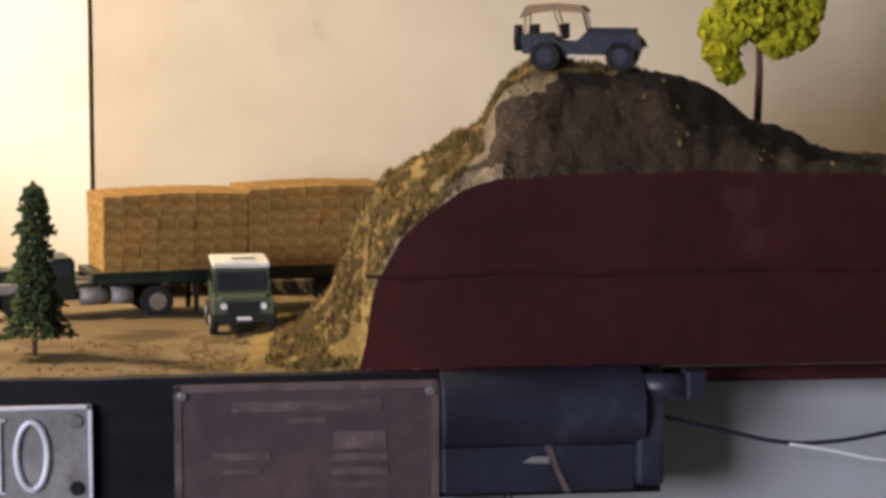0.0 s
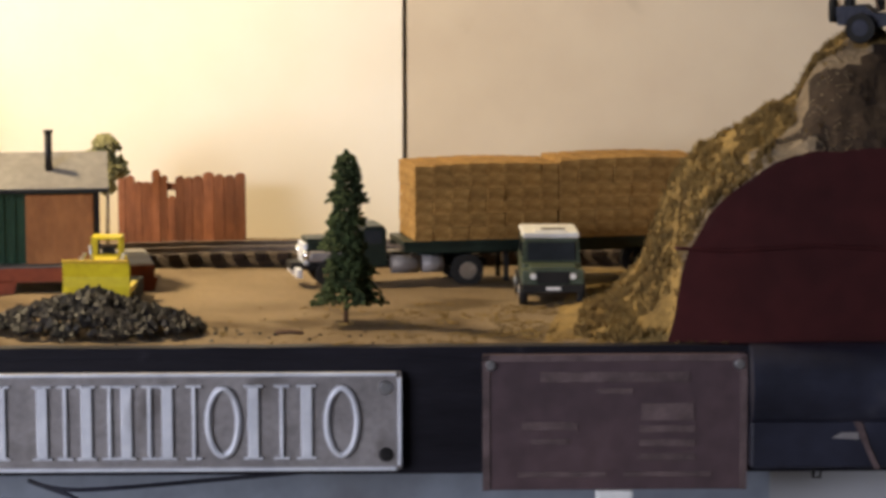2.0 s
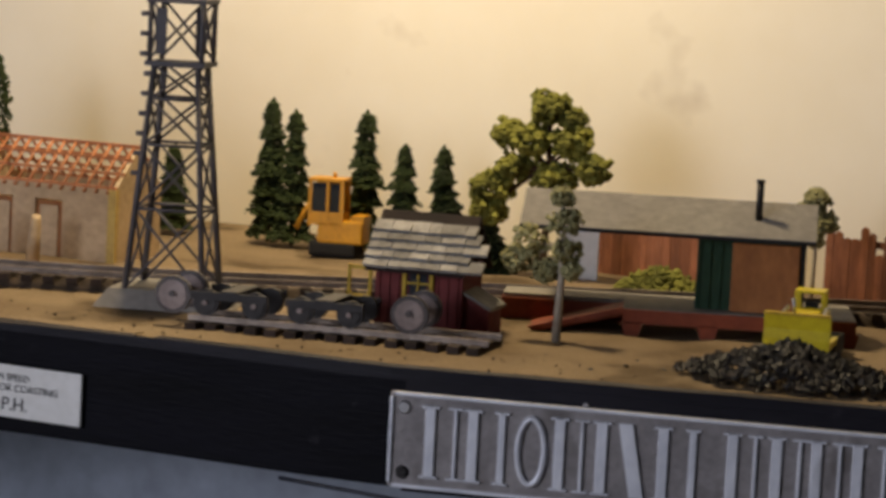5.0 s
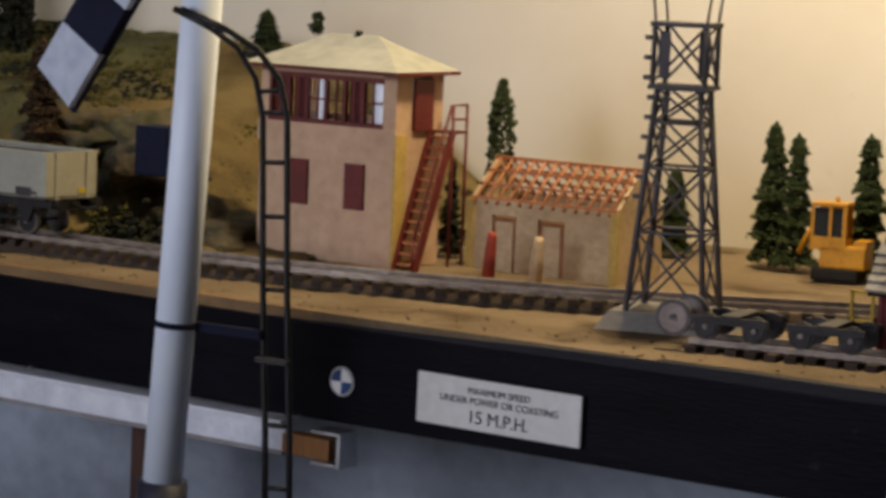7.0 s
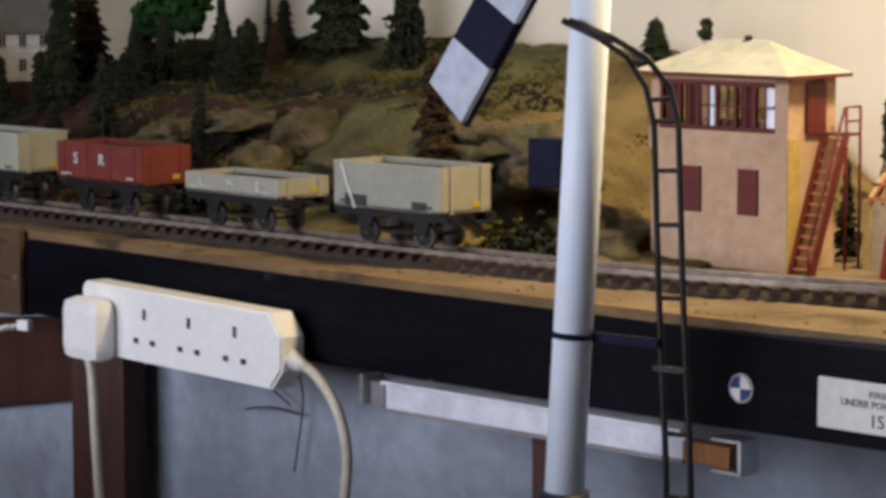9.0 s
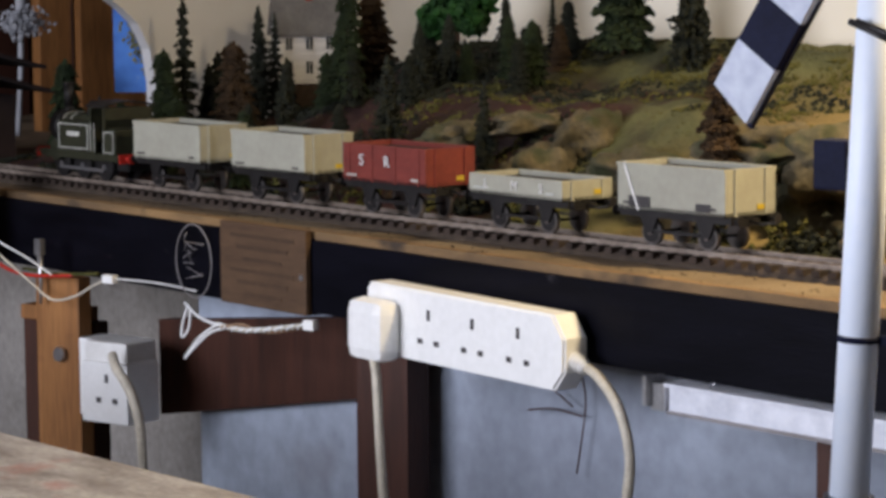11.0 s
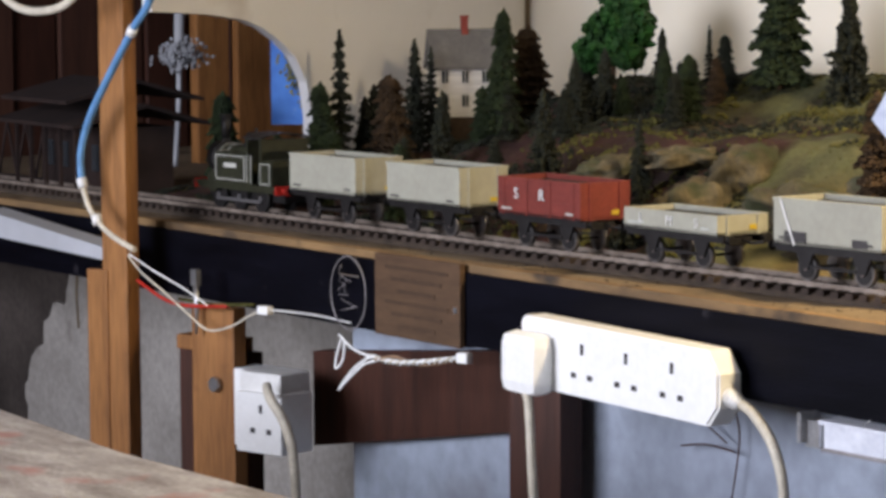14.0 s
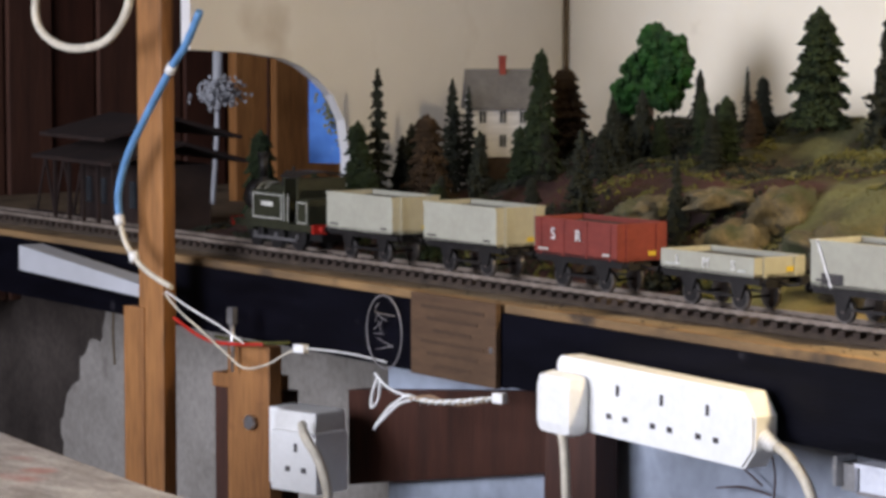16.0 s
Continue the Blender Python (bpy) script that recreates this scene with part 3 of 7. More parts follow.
for a, n, mt, lb in ((-0.785, 5, M_SAND, "sand covered top edge"), (-1.035, 47, M_EDGE, "worn bare wood top edge")):
    part("edge_strip", ribbon([(a - 0.05 * i, along(FRONT, a - 0.05 * i)[0] + 0.003) for i in range(n + 1)], ZB - 0.0068, ZB + 0.0004, 0.012), mt, board, lb)
part("edge_strip", ribbon([(0.115 - 0.025 * i, along(FRONT, 0.115 - 0.025 * i)[0] + 0.0006) for i in range(50)], ZB - 0.0071, lambda x: ZB + 0.0004 - 0.0072 * max(0.0, min(1.0, (-0.72 - x) / 0.36)) + 0.0007 * noise.noise((x * 60, 0, 0)), 0.012), M_BLACKGLARE, board, "black painted top edge")
part("board_under", ribbon([(x, along(FRONT, x)[0] + 0.02) for x in [0.85, 0.6, 0.4, 0.2, 0.118]], ZB - 0.012, ZB - 0.0015, 0.14), M_MAROON, board, "thin dark board under the hill")

# ---- track ----
def track(line, gauge_side, name, label, underlay=True, pitch=0.0155):
    """A length of railway on its dark underlay: line holds (x, y) of the near rail."""
    t = thing(name, pose(0, 0, 0), label, "railway track")
    pts = [Vector((x, y, 0)) for x, y in line]
    lens = [0.0]
    for a, b in zip(pts, pts[1:]):
        lens.append(lens[-1] + (b - a).length)
    def at(s):
        i = max(1, min(len(pts) - 1, sum(q < s for q in lens)))
        a, b = pts[i - 1], pts[i]
        k = (s - lens[i - 1]) / (lens[i] - lens[i - 1])
        return a.lerp(b, k), (b - a).normalized()
    if underlay:
        u = Shape()
        for s in [lens[-1] * i / 80 for i in range(81)]:
            p, d = at(s)
            n = Vector((-d.y, d.x, 0)) * (1 if -d.y * 0 + d.x > 0 else -1)
            u.v += [tuple(p - n * 0.0105 + Vector((0, 0, ZB + 0.0003))), tuple(p - n * 0.0095 + Vector((0, 0, ZB + 0.0062))), tuple(p + n * 0.0415 + Vector((0, 0, ZB + 0.0062))), tuple(p + n * 0.0425 + Vector((0, 0, ZB + 0.0003)))]
        u.f += [(4 * i + j, 4 * i + 4 + j, 4 * i + 5 + j, 4 * i + 1 + j) for i in range(80) for j in range(3)]
        u.s += [True] * 240
        part("underlay", u, M_UNDER, t, "dark cork track underlay")
    z0 = ZB + (0.006 if underlay else 0.0005)
    for off in (0.0, 0.032):
        r = Shape()
        for s in [lens[-1] * i / 90 for i in range(91)]:
            p, d = at(s)
            n = Vector((-d.y, d.x, 0)) * (1 if d.x > 0 else -1)
            for a, z in ((-0.0022, 0.0032), (-0.0006, 0.0040), (-0.0006, 0.0056), (-0.0012, 0.0060), (-0.0012, 0.0075), (0.0012, 0.0075), (0.0012, 0.0060), (0.0006, 0.0056), (0.0006, 0.0040), (0.0022, 0.0032)):
                r.v.append(tuple(p + n * (off + a) + Vector((0, 0, z0 + z))))
        r.f += [(10 * i + j, 10 * i + 10 + j, 10 * i + 11 + j, 10 * i + 1 + j) for i in range(90) for j in range(9)]
        r.s += [False] * 810
        part("rail", r, M_RAIL, t, "worn steel rail")
    me = Shape().box(0, 0, 0, 0.0075, 0.059, 0.0046).mesh("sleeper", M_SLEEPER)
    k = int(lens[-1] / pitch)
    for i in range(min(k, 290)):
        p, d = at((i + 0.5) * lens[-1] / min(k, 290))
        n = Vector((-d.y, d.x, 0)) * (1 if d.x > 0 else -1)
        o = new("sleeper", me)
        o.parent = t
        o.matrix_local = Matrix.Translation(p + n * 0.016 + Vector((0, 0, z0 + 0.0016))) @ Matrix.Rotation(math.atan2(d.y, d.x) + random.uniform(-.02, .02), 4, "Z")
    return t


tx = [0.85 - 0.05 * i for i in range(84)]
track([(x, along(RAILN, x)[0]) for x in tx if x > -3.3], 1, "main_line_track", "main line with dark sleepers and worn steel rails on cork")
track([(-0.582, 1.598), (-0.68, 1.588), (-0.775, 1.578)], 1, "siding_track", "short loose length of siding at the board edge", underlay=False, pitch=0.0125)


# ---- rolling stock ----
def wheel(parent, x, y, z, r, outward, tyre=M_WHEEL, disc=M_DARKMETAL):
    w = part("wheel", Shape().tube([(x, y - 0.002, z), (x, y + 0.002, z)], r, 22), tyre, parent, "dark steel wheel")
    h = Shape().tube([(x, y + outward * 0.0021, z), (x, y + outward * 0.0029, z)], r * 0.78, 18)
    part("wheel_disc", h, disc, w)
    part("axle_end", Shape().tube([(x, y + outward * 0.0028, z), (x, y + outward * 0.0042, z)], r * 0.20, 10), M_WHEELFACE, w, "worn axle end")
    return w


def wagon(name, x, h, material, label, kind):
    g = thing(name, on_track(x), label, "goods wagon", "wagons of the goods train")
    L, W, z0 = 0.118, 0.054, 0.0285
    t = 0.0022
    # body of four sides and a floor
    part("wagon_floor", Shape().box(0, 0, z0 + 0.001, L, W, 0.003), M_DARKMETAL, g)
    for sy in (-1, 1):
        s = Shape().box(0, sy * (W / 2 - t / 2), z0 + h / 2, L, t, h, bev=0.0004)
        if kind == "plank":
            for i in range(1, 5):
                s.box(0, sy * (W / 2 + 0.0001), z0 + h * i / 5, L * 0.99, 0.0006, 0.0007)
            for q in (-0.42, -0.14, 0.14, 0.42):
                s.box(q * L, sy * (W / 2 + 0.0003), z0 + h / 2, 0.0028, 0.0008, h)
        elif kind == "mineral":
            s.box(0, sy * (W / 2 + 0.0004), z0 + h - 0.0012, L, 0.0012, 0.0022)
        part("side", s, material, g)
    for sx in (-1, 1):
        s = Shape().box(sx * (L / 2 - t / 2), 0, z0 + h / 2, t, W - 2 * t - 0.0004, h - 0.0002)
        for q in (-0.3, 0.3):
            s.box(sx * (L / 2 + 0.0006), q * W, z0 + h / 2, 0.0014, 0.003, h)
        part("end", s, material, g)
    # flat black sheet stands in for the load and the shade below the rim
    part("inside_shade", Shape().box(0, 0, z0 + h - 0.0055, L - 2 * t - 0.001, W - 2 * t - 0.001, 0.002), M_TYRE, g, "flat dark sheet inside the wagon, for load and shade")
    u = Shape()
    for sy in (-1, 1):
        u.box(0, sy * 0.021, z0 - 0.003, L + 0.004, 0.003, 0.006)
        for q in (-0.031, 0.031):
            u.prism([(q - 0.010, z0 - 0.005), (q + 0.010, z0 - 0.005), (q + 0.004, 0.010), (q - 0.004, 0.010)], sy * 0.0185, sy * 0.0205)
        u.box(0, sy * 0.0205, 0.012, 0.05, 0.0012, 0.0022)
    u.box(0, 0, z0 - 0.005, L, 0.02, 0.006)
    part("underframe", u, M_DARKMETAL, g, "black underframe with axle guards")
    for q in (-0.031, 0.031):
        for sy in (-1, 1):
            wheel(g, q, sy * 0.0155, 0.0105, 0.0105, sy)
        part("axle", Shape().tube([(q, -0.019, 0.0105), (q, 0.019, 0.0105)], 0.0013, 8), M_DARKMETAL, g)
    for sx in (-1, 1):
        for sy in (-1, 1):
            part("buffer", Shape().tube([(sx * (L / 2), sy * 0.0195, z0 - 0.003), (sx * (L / 2 + 0.009), sy * 0.0195, z0 - 0.003)], 0.0014, 8).tube([(sx * (L / 2 + 0.009), sy * 0.0195, z0 - 0.003), (sx * (L / 2 + 0.0102), sy * 0.0195, z0 - 0.003)], 0.0042, 12), M_DARKMETAL, g)
        part("coupling", Shape().tube([(sx * (L / 2), 0, z0 - 0.004), (sx * (L / 2 + 0.012), 0, z0 - 0.006), (sx * (L / 2 + 0.027), 0, z0 - 0.004)], 0.0013, 6), M_DARKMETAL, g, "black chain coupling")
    part("yellow_patch", Shape().box(L / 2 + 0.0004, 0.012, z0 + 0.006, 0.0006, 0.010, 0.004), M_YELLOW, g, "yellow label patch")
    for q, w in ((-0.045, 0.014), (0.045, 0.010)):
        part("number_bar", Shape().box(q, -W / 2 - 0.0008, z0 + 0.005, w, 0.0006, 0.0018), M_LINING if kind != "mineral" else M_INK, g)
    return g


left = [(-2.165, "w"), (-1.994, "w"), (-1.818, "s"), (-1.642, "l"), (-1.460, "m")]
for x, k in left:
    xc = x + 0.06
    if k == "w" or k == "m":
        g = wagon("mineral_wagon", xc, 0.036, M_GREYWAG, "light grey steel mineral wagon with a black underframe" if k == "w" else "light grey mineral wagon with white door stripe and black panels", "mineral")
        if k == "m":
            part("white_stripe", Shape().box(-0.043, -0.0277, 0.0465, 0.0022, 0.0006, 0.040, tilt=Matrix.Rotation(radians(-24), 4, "Y")), M_WHITE2, g, "white diagonal door stripe")
            part("black_panel", Shape().box(-0.034, -0.0275, 0.035, 0.024, 0.0006, 0.008), M_INK, g)
            part("black_panel", Shape().box(0.036, -0.0275, 0.034, 0.016, 0.0006, 0.006), M_INK, g)
    elif k == "s":
        g = wagon("plank_wagon", xc, 0.0325, M_REDWAG, "dark red planked open wagon with white letters", "plank")
        lettering("letter", "S", 0.014, M_WHITE2, g, Matrix.Translation((-0.030, -0.0283, 0.047)) @ UPRIGHT)
        lettering("letter", "R", 0.014, M_WHITE2, g, Matrix.Translation((0.006, -0.0283, 0.047)) @ UPRIGHT)
    else:
        g = wagon("low_wagon", xc, 0.0165, M_GREYWAG, "low grey open wagon with white letters", "plank_low")
        for q, c in ((-0.036, "L"), (0.0, "M"), (0.034, "S")):
            lettering("letter", c, 0.011, M_WHITE2, g, Matrix.Translation((q, -0.0278, 0.037)) @ UPRIGHT)


def locomotive(x):
    """Six-wheeled tank engine; its chimney end looks to -x."""
    g = thing("tank_engine", on_track(x), "dark olive tank engine with pale lining and red buffer beams", "locomotive")
    part("footplate", Shape().box(0, 0, 0.0265, 0.158, 0.056, 0.003).box(0, -0.0265, 0.0235, 0.150, 0.0015, 0.005).box(0, 0.0265, 0.0235, 0.150, 0.0015, 0.005), M_LOCO, g)
    bo = Shape().tube([(-0.070, 0, 0.050), (0.022, 0, 0.050)], 0.0155, 24)
    part("boiler", bo, M_LOCO, g, "round boiler")
    for q in (-0.052, -0.038):
        part("boiler_band", Shape().tube([(q - 0.0008, 0, 0.050), (q + 0.0008, 0, 0.050)], 0.0159, 24), M_LINING, g)
    part("smokebox", Shape().tube([(-0.074, 0, 0.050), (-0.056, 0, 0.050)], 0.0172, 24).tube([(-0.0765, 0, 0.050), (-0.074, 0, 0.050)], 0.0125, 20).box(-0.063, 0, 0.033, 0.018, 0.026, 0.012), M_DARKMETAL, g)
    part("chimney", Shape().tube([(-0.063, 0, 0.064), (-0.063, 0, 0.070)], 0.0062, 16, 0.0044).tube([(-0.063, 0, 0.070), (-0.063, 0, 0.092)], 0.0044, 16, 0.0052).tube([(-0.063, 0, 0.092), (-0.063, 0, 0.0945)], 0.0066, 16), M_DARKMETAL, g)
    part("dome", Shape().tube([(-0.012, 0, 0.062), (-0.012, 0, 0.072), (-0.012, 0, 0.076), (-0.012, 0, 0.078)], 0.0085, 16, 0.004).tube([(-0.002, 0, 0.06), (-0.002, 0, 0.083)], 0.0016, 8), M_DARKMETAL, g, "dome and safety valve")
    for sy in (-1, 1):
        tk = part("side_tank", Shape().box(-0.008, sy * 0.0215, 0.0435, 0.062, 0.013, 0.031, bev=0.0012), M_LOCO, g)
        y = sy * 0.0283
        fr = Shape()
        for z in (0.0315, 0.0555):
            fr.box(-0.008, y, z, 0.056, 0.0006, 0.0011)
        for q in (-0.036, 0.020):
            fr.box(q, y, 0.0435, 0.0011, 0.0006, 0.025)
        part("lining", fr, M_LINING, tk)
        part("name_bar", Shape().box(-0.008, y, 0.046, 0.024, 0.0006, 0.0045), M_LINING, tk, "pale name plate bar")
        cab = Shape().box(0.029, sy * 0.0272, 0.0405, 0.010, 0.0018, 0.025).box(0.0255, sy * 0.0272, 0.062, 0.003, 0.0018, 0.024).box(0.060, sy * 0.0272, 0.040, 0.022, 0.0018, 0.024).box(0.051, sy * 0.0272, 0.062, 0.003, 0.0018, 0.024)
        cp = part("cab_side", cab, M_LOCO, g)
        li = Shape()
        for z in (0.030, 0.050):
            li.box(0.060, y, z, 0.018, 0.0006, 0.001)
        for q in (0.051, 0.069):
            li.box(q, y, 0.040, 0.001, 0.0006, 0.021)
        for q in (0.0255, 0.033):
            li.box(q, y, 0.044, 0.001, 0.0006, 0.028)
        part("lining", li, M_LINING, cp)
        spl = Shape()
        spl.tube([(-0.047, sy * 0.020, 0.028), (-0.047, sy * 0.0265, 0.028)], 0.011, 20)
        part("splasher", spl, M_LOCO, g)
    part("cab_front", Shape().box(0.0255, 0, 0.055, 0.002, 0.052, 0.036), M_LOCO, g)
    part("cab_back", Shape().box(0.071, 0, 0.040, 0.002, 0.054, 0.024).box(0.0515, 0.0, 0.068, 0.002, 0.052, 0.012).box(0.061, 0, 0.0525, 0.02, 0.05, 0.002), M_LOCO, g, "bunker back with spectacle plate")
    rf = Shape()
    n = 10
    for i in range(n):
        a0, a1 = -0.030 + 0.060 * i / n, -0.030 + 0.060 * (i + 1) / n
        zz = lambda a: 0.0745 + 0.0045 * (1 - (a / 0.030) ** 2)
        rf.add([(0.020, a0, zz(a0)), (0.056, a0, zz(a0)), (0.056, a1, zz(a1)), (0.020, a1, zz(a1)), (0.020, a0, zz(a0) + 0.0014), (0.056, a0, zz(a0) + 0.0014), (0.056, a1, zz(a1) + 0.0014), (0.020, a1, zz(a1) + 0.0014)], [(0, 3, 2, 1), (4, 5, 6, 7), (0, 1, 5, 4), (2, 3, 7, 6), (0, 4, 7, 3), (1, 2, 6, 5)])
    part("cab_roof", rf, M_DARKMETAL, g, "curved dark cab roof")
    for sx in (-1, 1):
        bb = part("buffer_beam", Shape().box(sx * 0.0795, 0, 0.0245, 0.002, 0.056, 0.009), M_RED, g, "bright red buffer beam")
        for sy in (-1, 1):
            part("buffer", Shape().tube([(sx * 0.080, sy * 0.0195, 0.0245), (sx * 0.089, sy * 0.0195, 0.0245)], 0.0022, 10).tube([(sx * 0.089, sy * 0.0195, 0.0245), (sx * 0.0903, sy * 0.0195, 0.0245)], 0.0046, 14), M_RED if sx > 0 else M_DARKMETAL, bb)
        part("hose", Shape().tube([(sx * 0.081, 0.006, 0.024), (sx * 0.084, 0.006, 0.038), (sx * 0.088, 0.004, 0.040), (sx * 0.089, 0.003, 0.026)], 0.0011, 6), M_DARKMETAL, g)
    for q in (-0.047, -0.006, 0.036):
        for sy in (-1, 1):
            w = part("wheel", Shape().tube([(q, sy * 0.016 - 0.0022, 0.0135), (q, sy * 0.016 + 0.0022, 0.0135)], 0.0135, 24), M_DARKMETAL, g, "black driving wheel")
            part("hub", Shape().tube([(q, sy * 0.0185, 0.0135), (q, sy * 0.0198, 0.0135)], 0.003, 10), M_STEEL, w)
    for sy in (-1, 1):
        part("coupling_rod", Shape().box(-0.0055, sy * 0.0205, 0.0105, 0.086, 0.0012, 0.003), M_STEEL, g)
    part("frames", Shape().box(-0.002, 0, 0.018, 0.148, 0.024, 0.014), M_DARKMETAL, g)
    return g


locomotive(-2.268)


# ---- trees ----
def tier_crown(s, h, r, seed, tiers=7, top=0.30, bare=0.10):
    """Stacked drooping whorls of needle lumps, blunt at the top, uneven all round."""
    g = random.Random(seed)
    for i in range(tiers):
        lo, hi = (i / tiers) ** 0.92, ((i + 1.35) / tiers) ** 0.92
        big = r * (top + (1 - top) * (1 - i / tiers) ** 0.85) * g.uniform(0.86, 1.12)
        ph, dx, dy = g.uniform(0, 6.3), g.uniform(-.1, .1) * big, g.uniform(-.1, .1) * big
        for n in range(int(130 + 480 * big / r + 60000 * h * r)):
            k = g.random() ** 1.35
            a = g.uniform(0, 2 * math.pi)
            q = big * (1.0 - 0.70 * k) * (1 + 0.10 * math.sin(5 * a + ph) + 0.06 * math.sin(11 * a)) * g.uniform(0.2, 1.0) ** 0.45
            z = h * min(0.99, bare + (1 - bare) * (lo + (hi - lo) * k)) - q * 0.16
            s.clump((dx + q * math.cos(a), dy + q * math.sin(a), z), r * g.uniform(0.05, 0.125) * (1.1 - 0.3 * i / tiers), g, 0.7)
    for i in range(6):
        s.clump((g.uniform(-.06, .06) * r, 0, h * (0.95 + 0.012 * i)), r * 0.13, g, 1.3)


def whorl_crown(s, h, r, seed):
    """A thin spruce: separate whorls of drooping branches with gaps between them."""
    g = random.Random(seed)
    n = 13
    for i in range(n):
        k = i / n
        z, big = h * (0.10 + 0.86 * k ** 0.95), r * (1.05 - 0.92 * k) * g.uniform(0.8, 1.15)
        for b in range(17 if i < 8 else 11):
            a, l = g.uniform(0, 6.3), big * g.uniform(0.65, 1.1)
            for q in range(9):
                f = (q + 0.6) / 9
                s.clump((l * f * math.cos(a), l * f * math.sin(a), z - l * 0.34 * f + g.uniform(-1, 1) * r * 0.15), r * g.uniform(0.07, 0.15) * (1.25 - 0.4 * f), g, 0.9)
    for i in range(26):
        s.clump((g.uniform(-.05, .05) * r, g.uniform(-.05, .05) * r, h * (0.12 + 0.034 * i)), r * 0.17, g, 1.5)


def column_crown(s, h, r, seed):
    """A narrow blunt cypress."""
    g = random.Random(seed)
    for n in range(900):
        k, a = g.random(), g.uniform(0, 6.3)
        q = r * min(1, 0.72 + 0.9 * k, (1.02 - k) * 3.6) ** 0.7 * (1 + 0.1 * math.sin(9 * k * 6 + seed)) * g.uniform(0.3, 1.0) ** 0.4
        s.clump((q * math.cos(a), q * math.sin(a), h * (0.03 + 0.95 * k)), r * g.uniform(0.13, 0.24), g, 1.1)


def conifer(x, y, z, h, r, material=None, label="dark green bottle-brush model conifer", tiers=9, seed=None, bare=0.10, lean=0.0):
    material = material or M_CONIFER
    seed = int(abs(x * 1000 + y * 77)) if seed is None else seed
    t = thing("conifer", Matrix.Translation((x, y, z)) @ Matrix.Rotation(lean, 4, "Y"), label, "tree", "model conifers")
    part("trunk", Shape().tube([(0, 0, -0.002), (0, 0, h * 0.9)], max(0.0012, r * 0.085), 8, 0.0006), M_BARK, t, "thin brown trunk")
    s = Shape()
    if material == M_CONIFER2 and h > 0.07:
        whorl_crown(s, h, r * 1.12, seed)
    elif r / h < 0.105:
        column_crown(s, h, r, seed)
    else:
        tier_crown(s, h, r, seed, max(5, int(tiers * 0.78)), bare=bare)
    part("crown", s, material, t)
    return t


def leafy(x, y, z, blobs, trunk, material, bark, label, name="leafy_tree", size=0.0042, dens=1.0, seed=1, limbs=True):
    """blobs: (x, y, z, radius) round which leaf lumps gather; trunk: (height, radius)."""
    g = random.Random(seed)
    t = thing(name, pose(x, y, z), label, "tree")
    tr = Shape().tube([(0, 0, -0.002), (trunk[1] * 0.5, 0, trunk[0] * 0.5), (0, 0, trunk[0])], trunk[1], 9, trunk[1] * 0.55)
    part("trunk", tr, bark, t)
    if limbs:
        for b in blobs:
            part("limb", Shape().tube([(0, 0, trunk[0] * 0.72), (b[0] * 0.6, b[1] * 0.6, (b[2] + trunk[0] * 0.7) / 2), (b[0], b[1], b[2])], trunk[1] * 0.5, 6, trunk[1] * 0.2), bark, t)
    s = Shape()
    for bx, by, bz, br in blobs:
        for i in range(int(150 * dens)):
            v = Vector((g.gauss(0, 1), g.gauss(0, 1), g.gauss(0, 1))).normalized()
            v *= br * g.uniform(0.45, 1.08) ** 0.6 * (1 + 0.32 * noise.noise(v * 2.3 + Vector((bx * 90, bz * 90, seed))))
            s.clump((bx + v.x, by + v.y, bz + v.z * 0.8), size * g.uniform(0.6, 1.3), g)
    part("crown", s, material, t)
    return t


conifer(-0.252, 1.649, ZB, 0.102, 0.0200, M_FRESHFIR, label="dark green model conifer with a bare stem on the sand", tiers=8, bare=0.16)
single("tree_foot", Shape().tube([(0, 0, 0), (0, 0, 0.0012)], 0.006, 12, 0.004), M_HAYGRASS, "small round brown tree base", "tree base", m=pose(-0.252, 1.649, ZB))
# by the wall, near the yard
for x, y, z0, z1, r in ((-0.93, 2.03, 1.05, 1.160, 0.022), (-0.905, 2.02, 1.05, 1.153, 0.020), (-0.845, 2.02, 1.05, 1.157, 0.022), (-0.812, 2.02, 1.05, 1.133, 0.019), (-0.776, 2.01, 1.05, 1.135, 0.018), (-1.02, 2.04, 1.05, 1.117, 0.018)):
    conifer(x, y, z0, z1 - z0, r * 0.9, M_FRESHFIR, label="dark green model conifer against the cream backdrop", bare=0.05)
conifer(-0.752, 1.995, ZB, 0.075, 0.02, bare=0.02, lean=radians(-16), label="leaning dark green model conifer")
conifer(-0.724, 1.985, ZB, 0.055, 0.02, bare=0.02, lean=radians(-10), label="low dark green model conifer")
conifer(-1.203, 2.07, ZB, 0.134, 0.0112, M_FRESHFIR, "slim green cypress tree by the wall", 14, bare=0.05)
leafy(-0.68, 1.975, ZB, [(0, 0, 0.128, 0.0155), (-0.032, 0.004, 0.107, 0.0127), (-0.012, -0.004, 0.103, 0.0146), (0.018, 0, 0.104, 0.0155), (0.036, 0, 0.084, 0.0127), (0.006, 0, 0.076, 0.0155), (-0.042, 0, 0.066, 0.0155), (-0.026, 0, 0.082, 0.0127), (-0.045, 0, 0.048, 0.0137), (0.016, 0.004, 0.120, 0.0091)], (0.118, 0.0032), M_OLIVETREE, M_BARK, "spreading olive green model pine with layered foliage", size=0.0031, dens=1.5, seed=4)
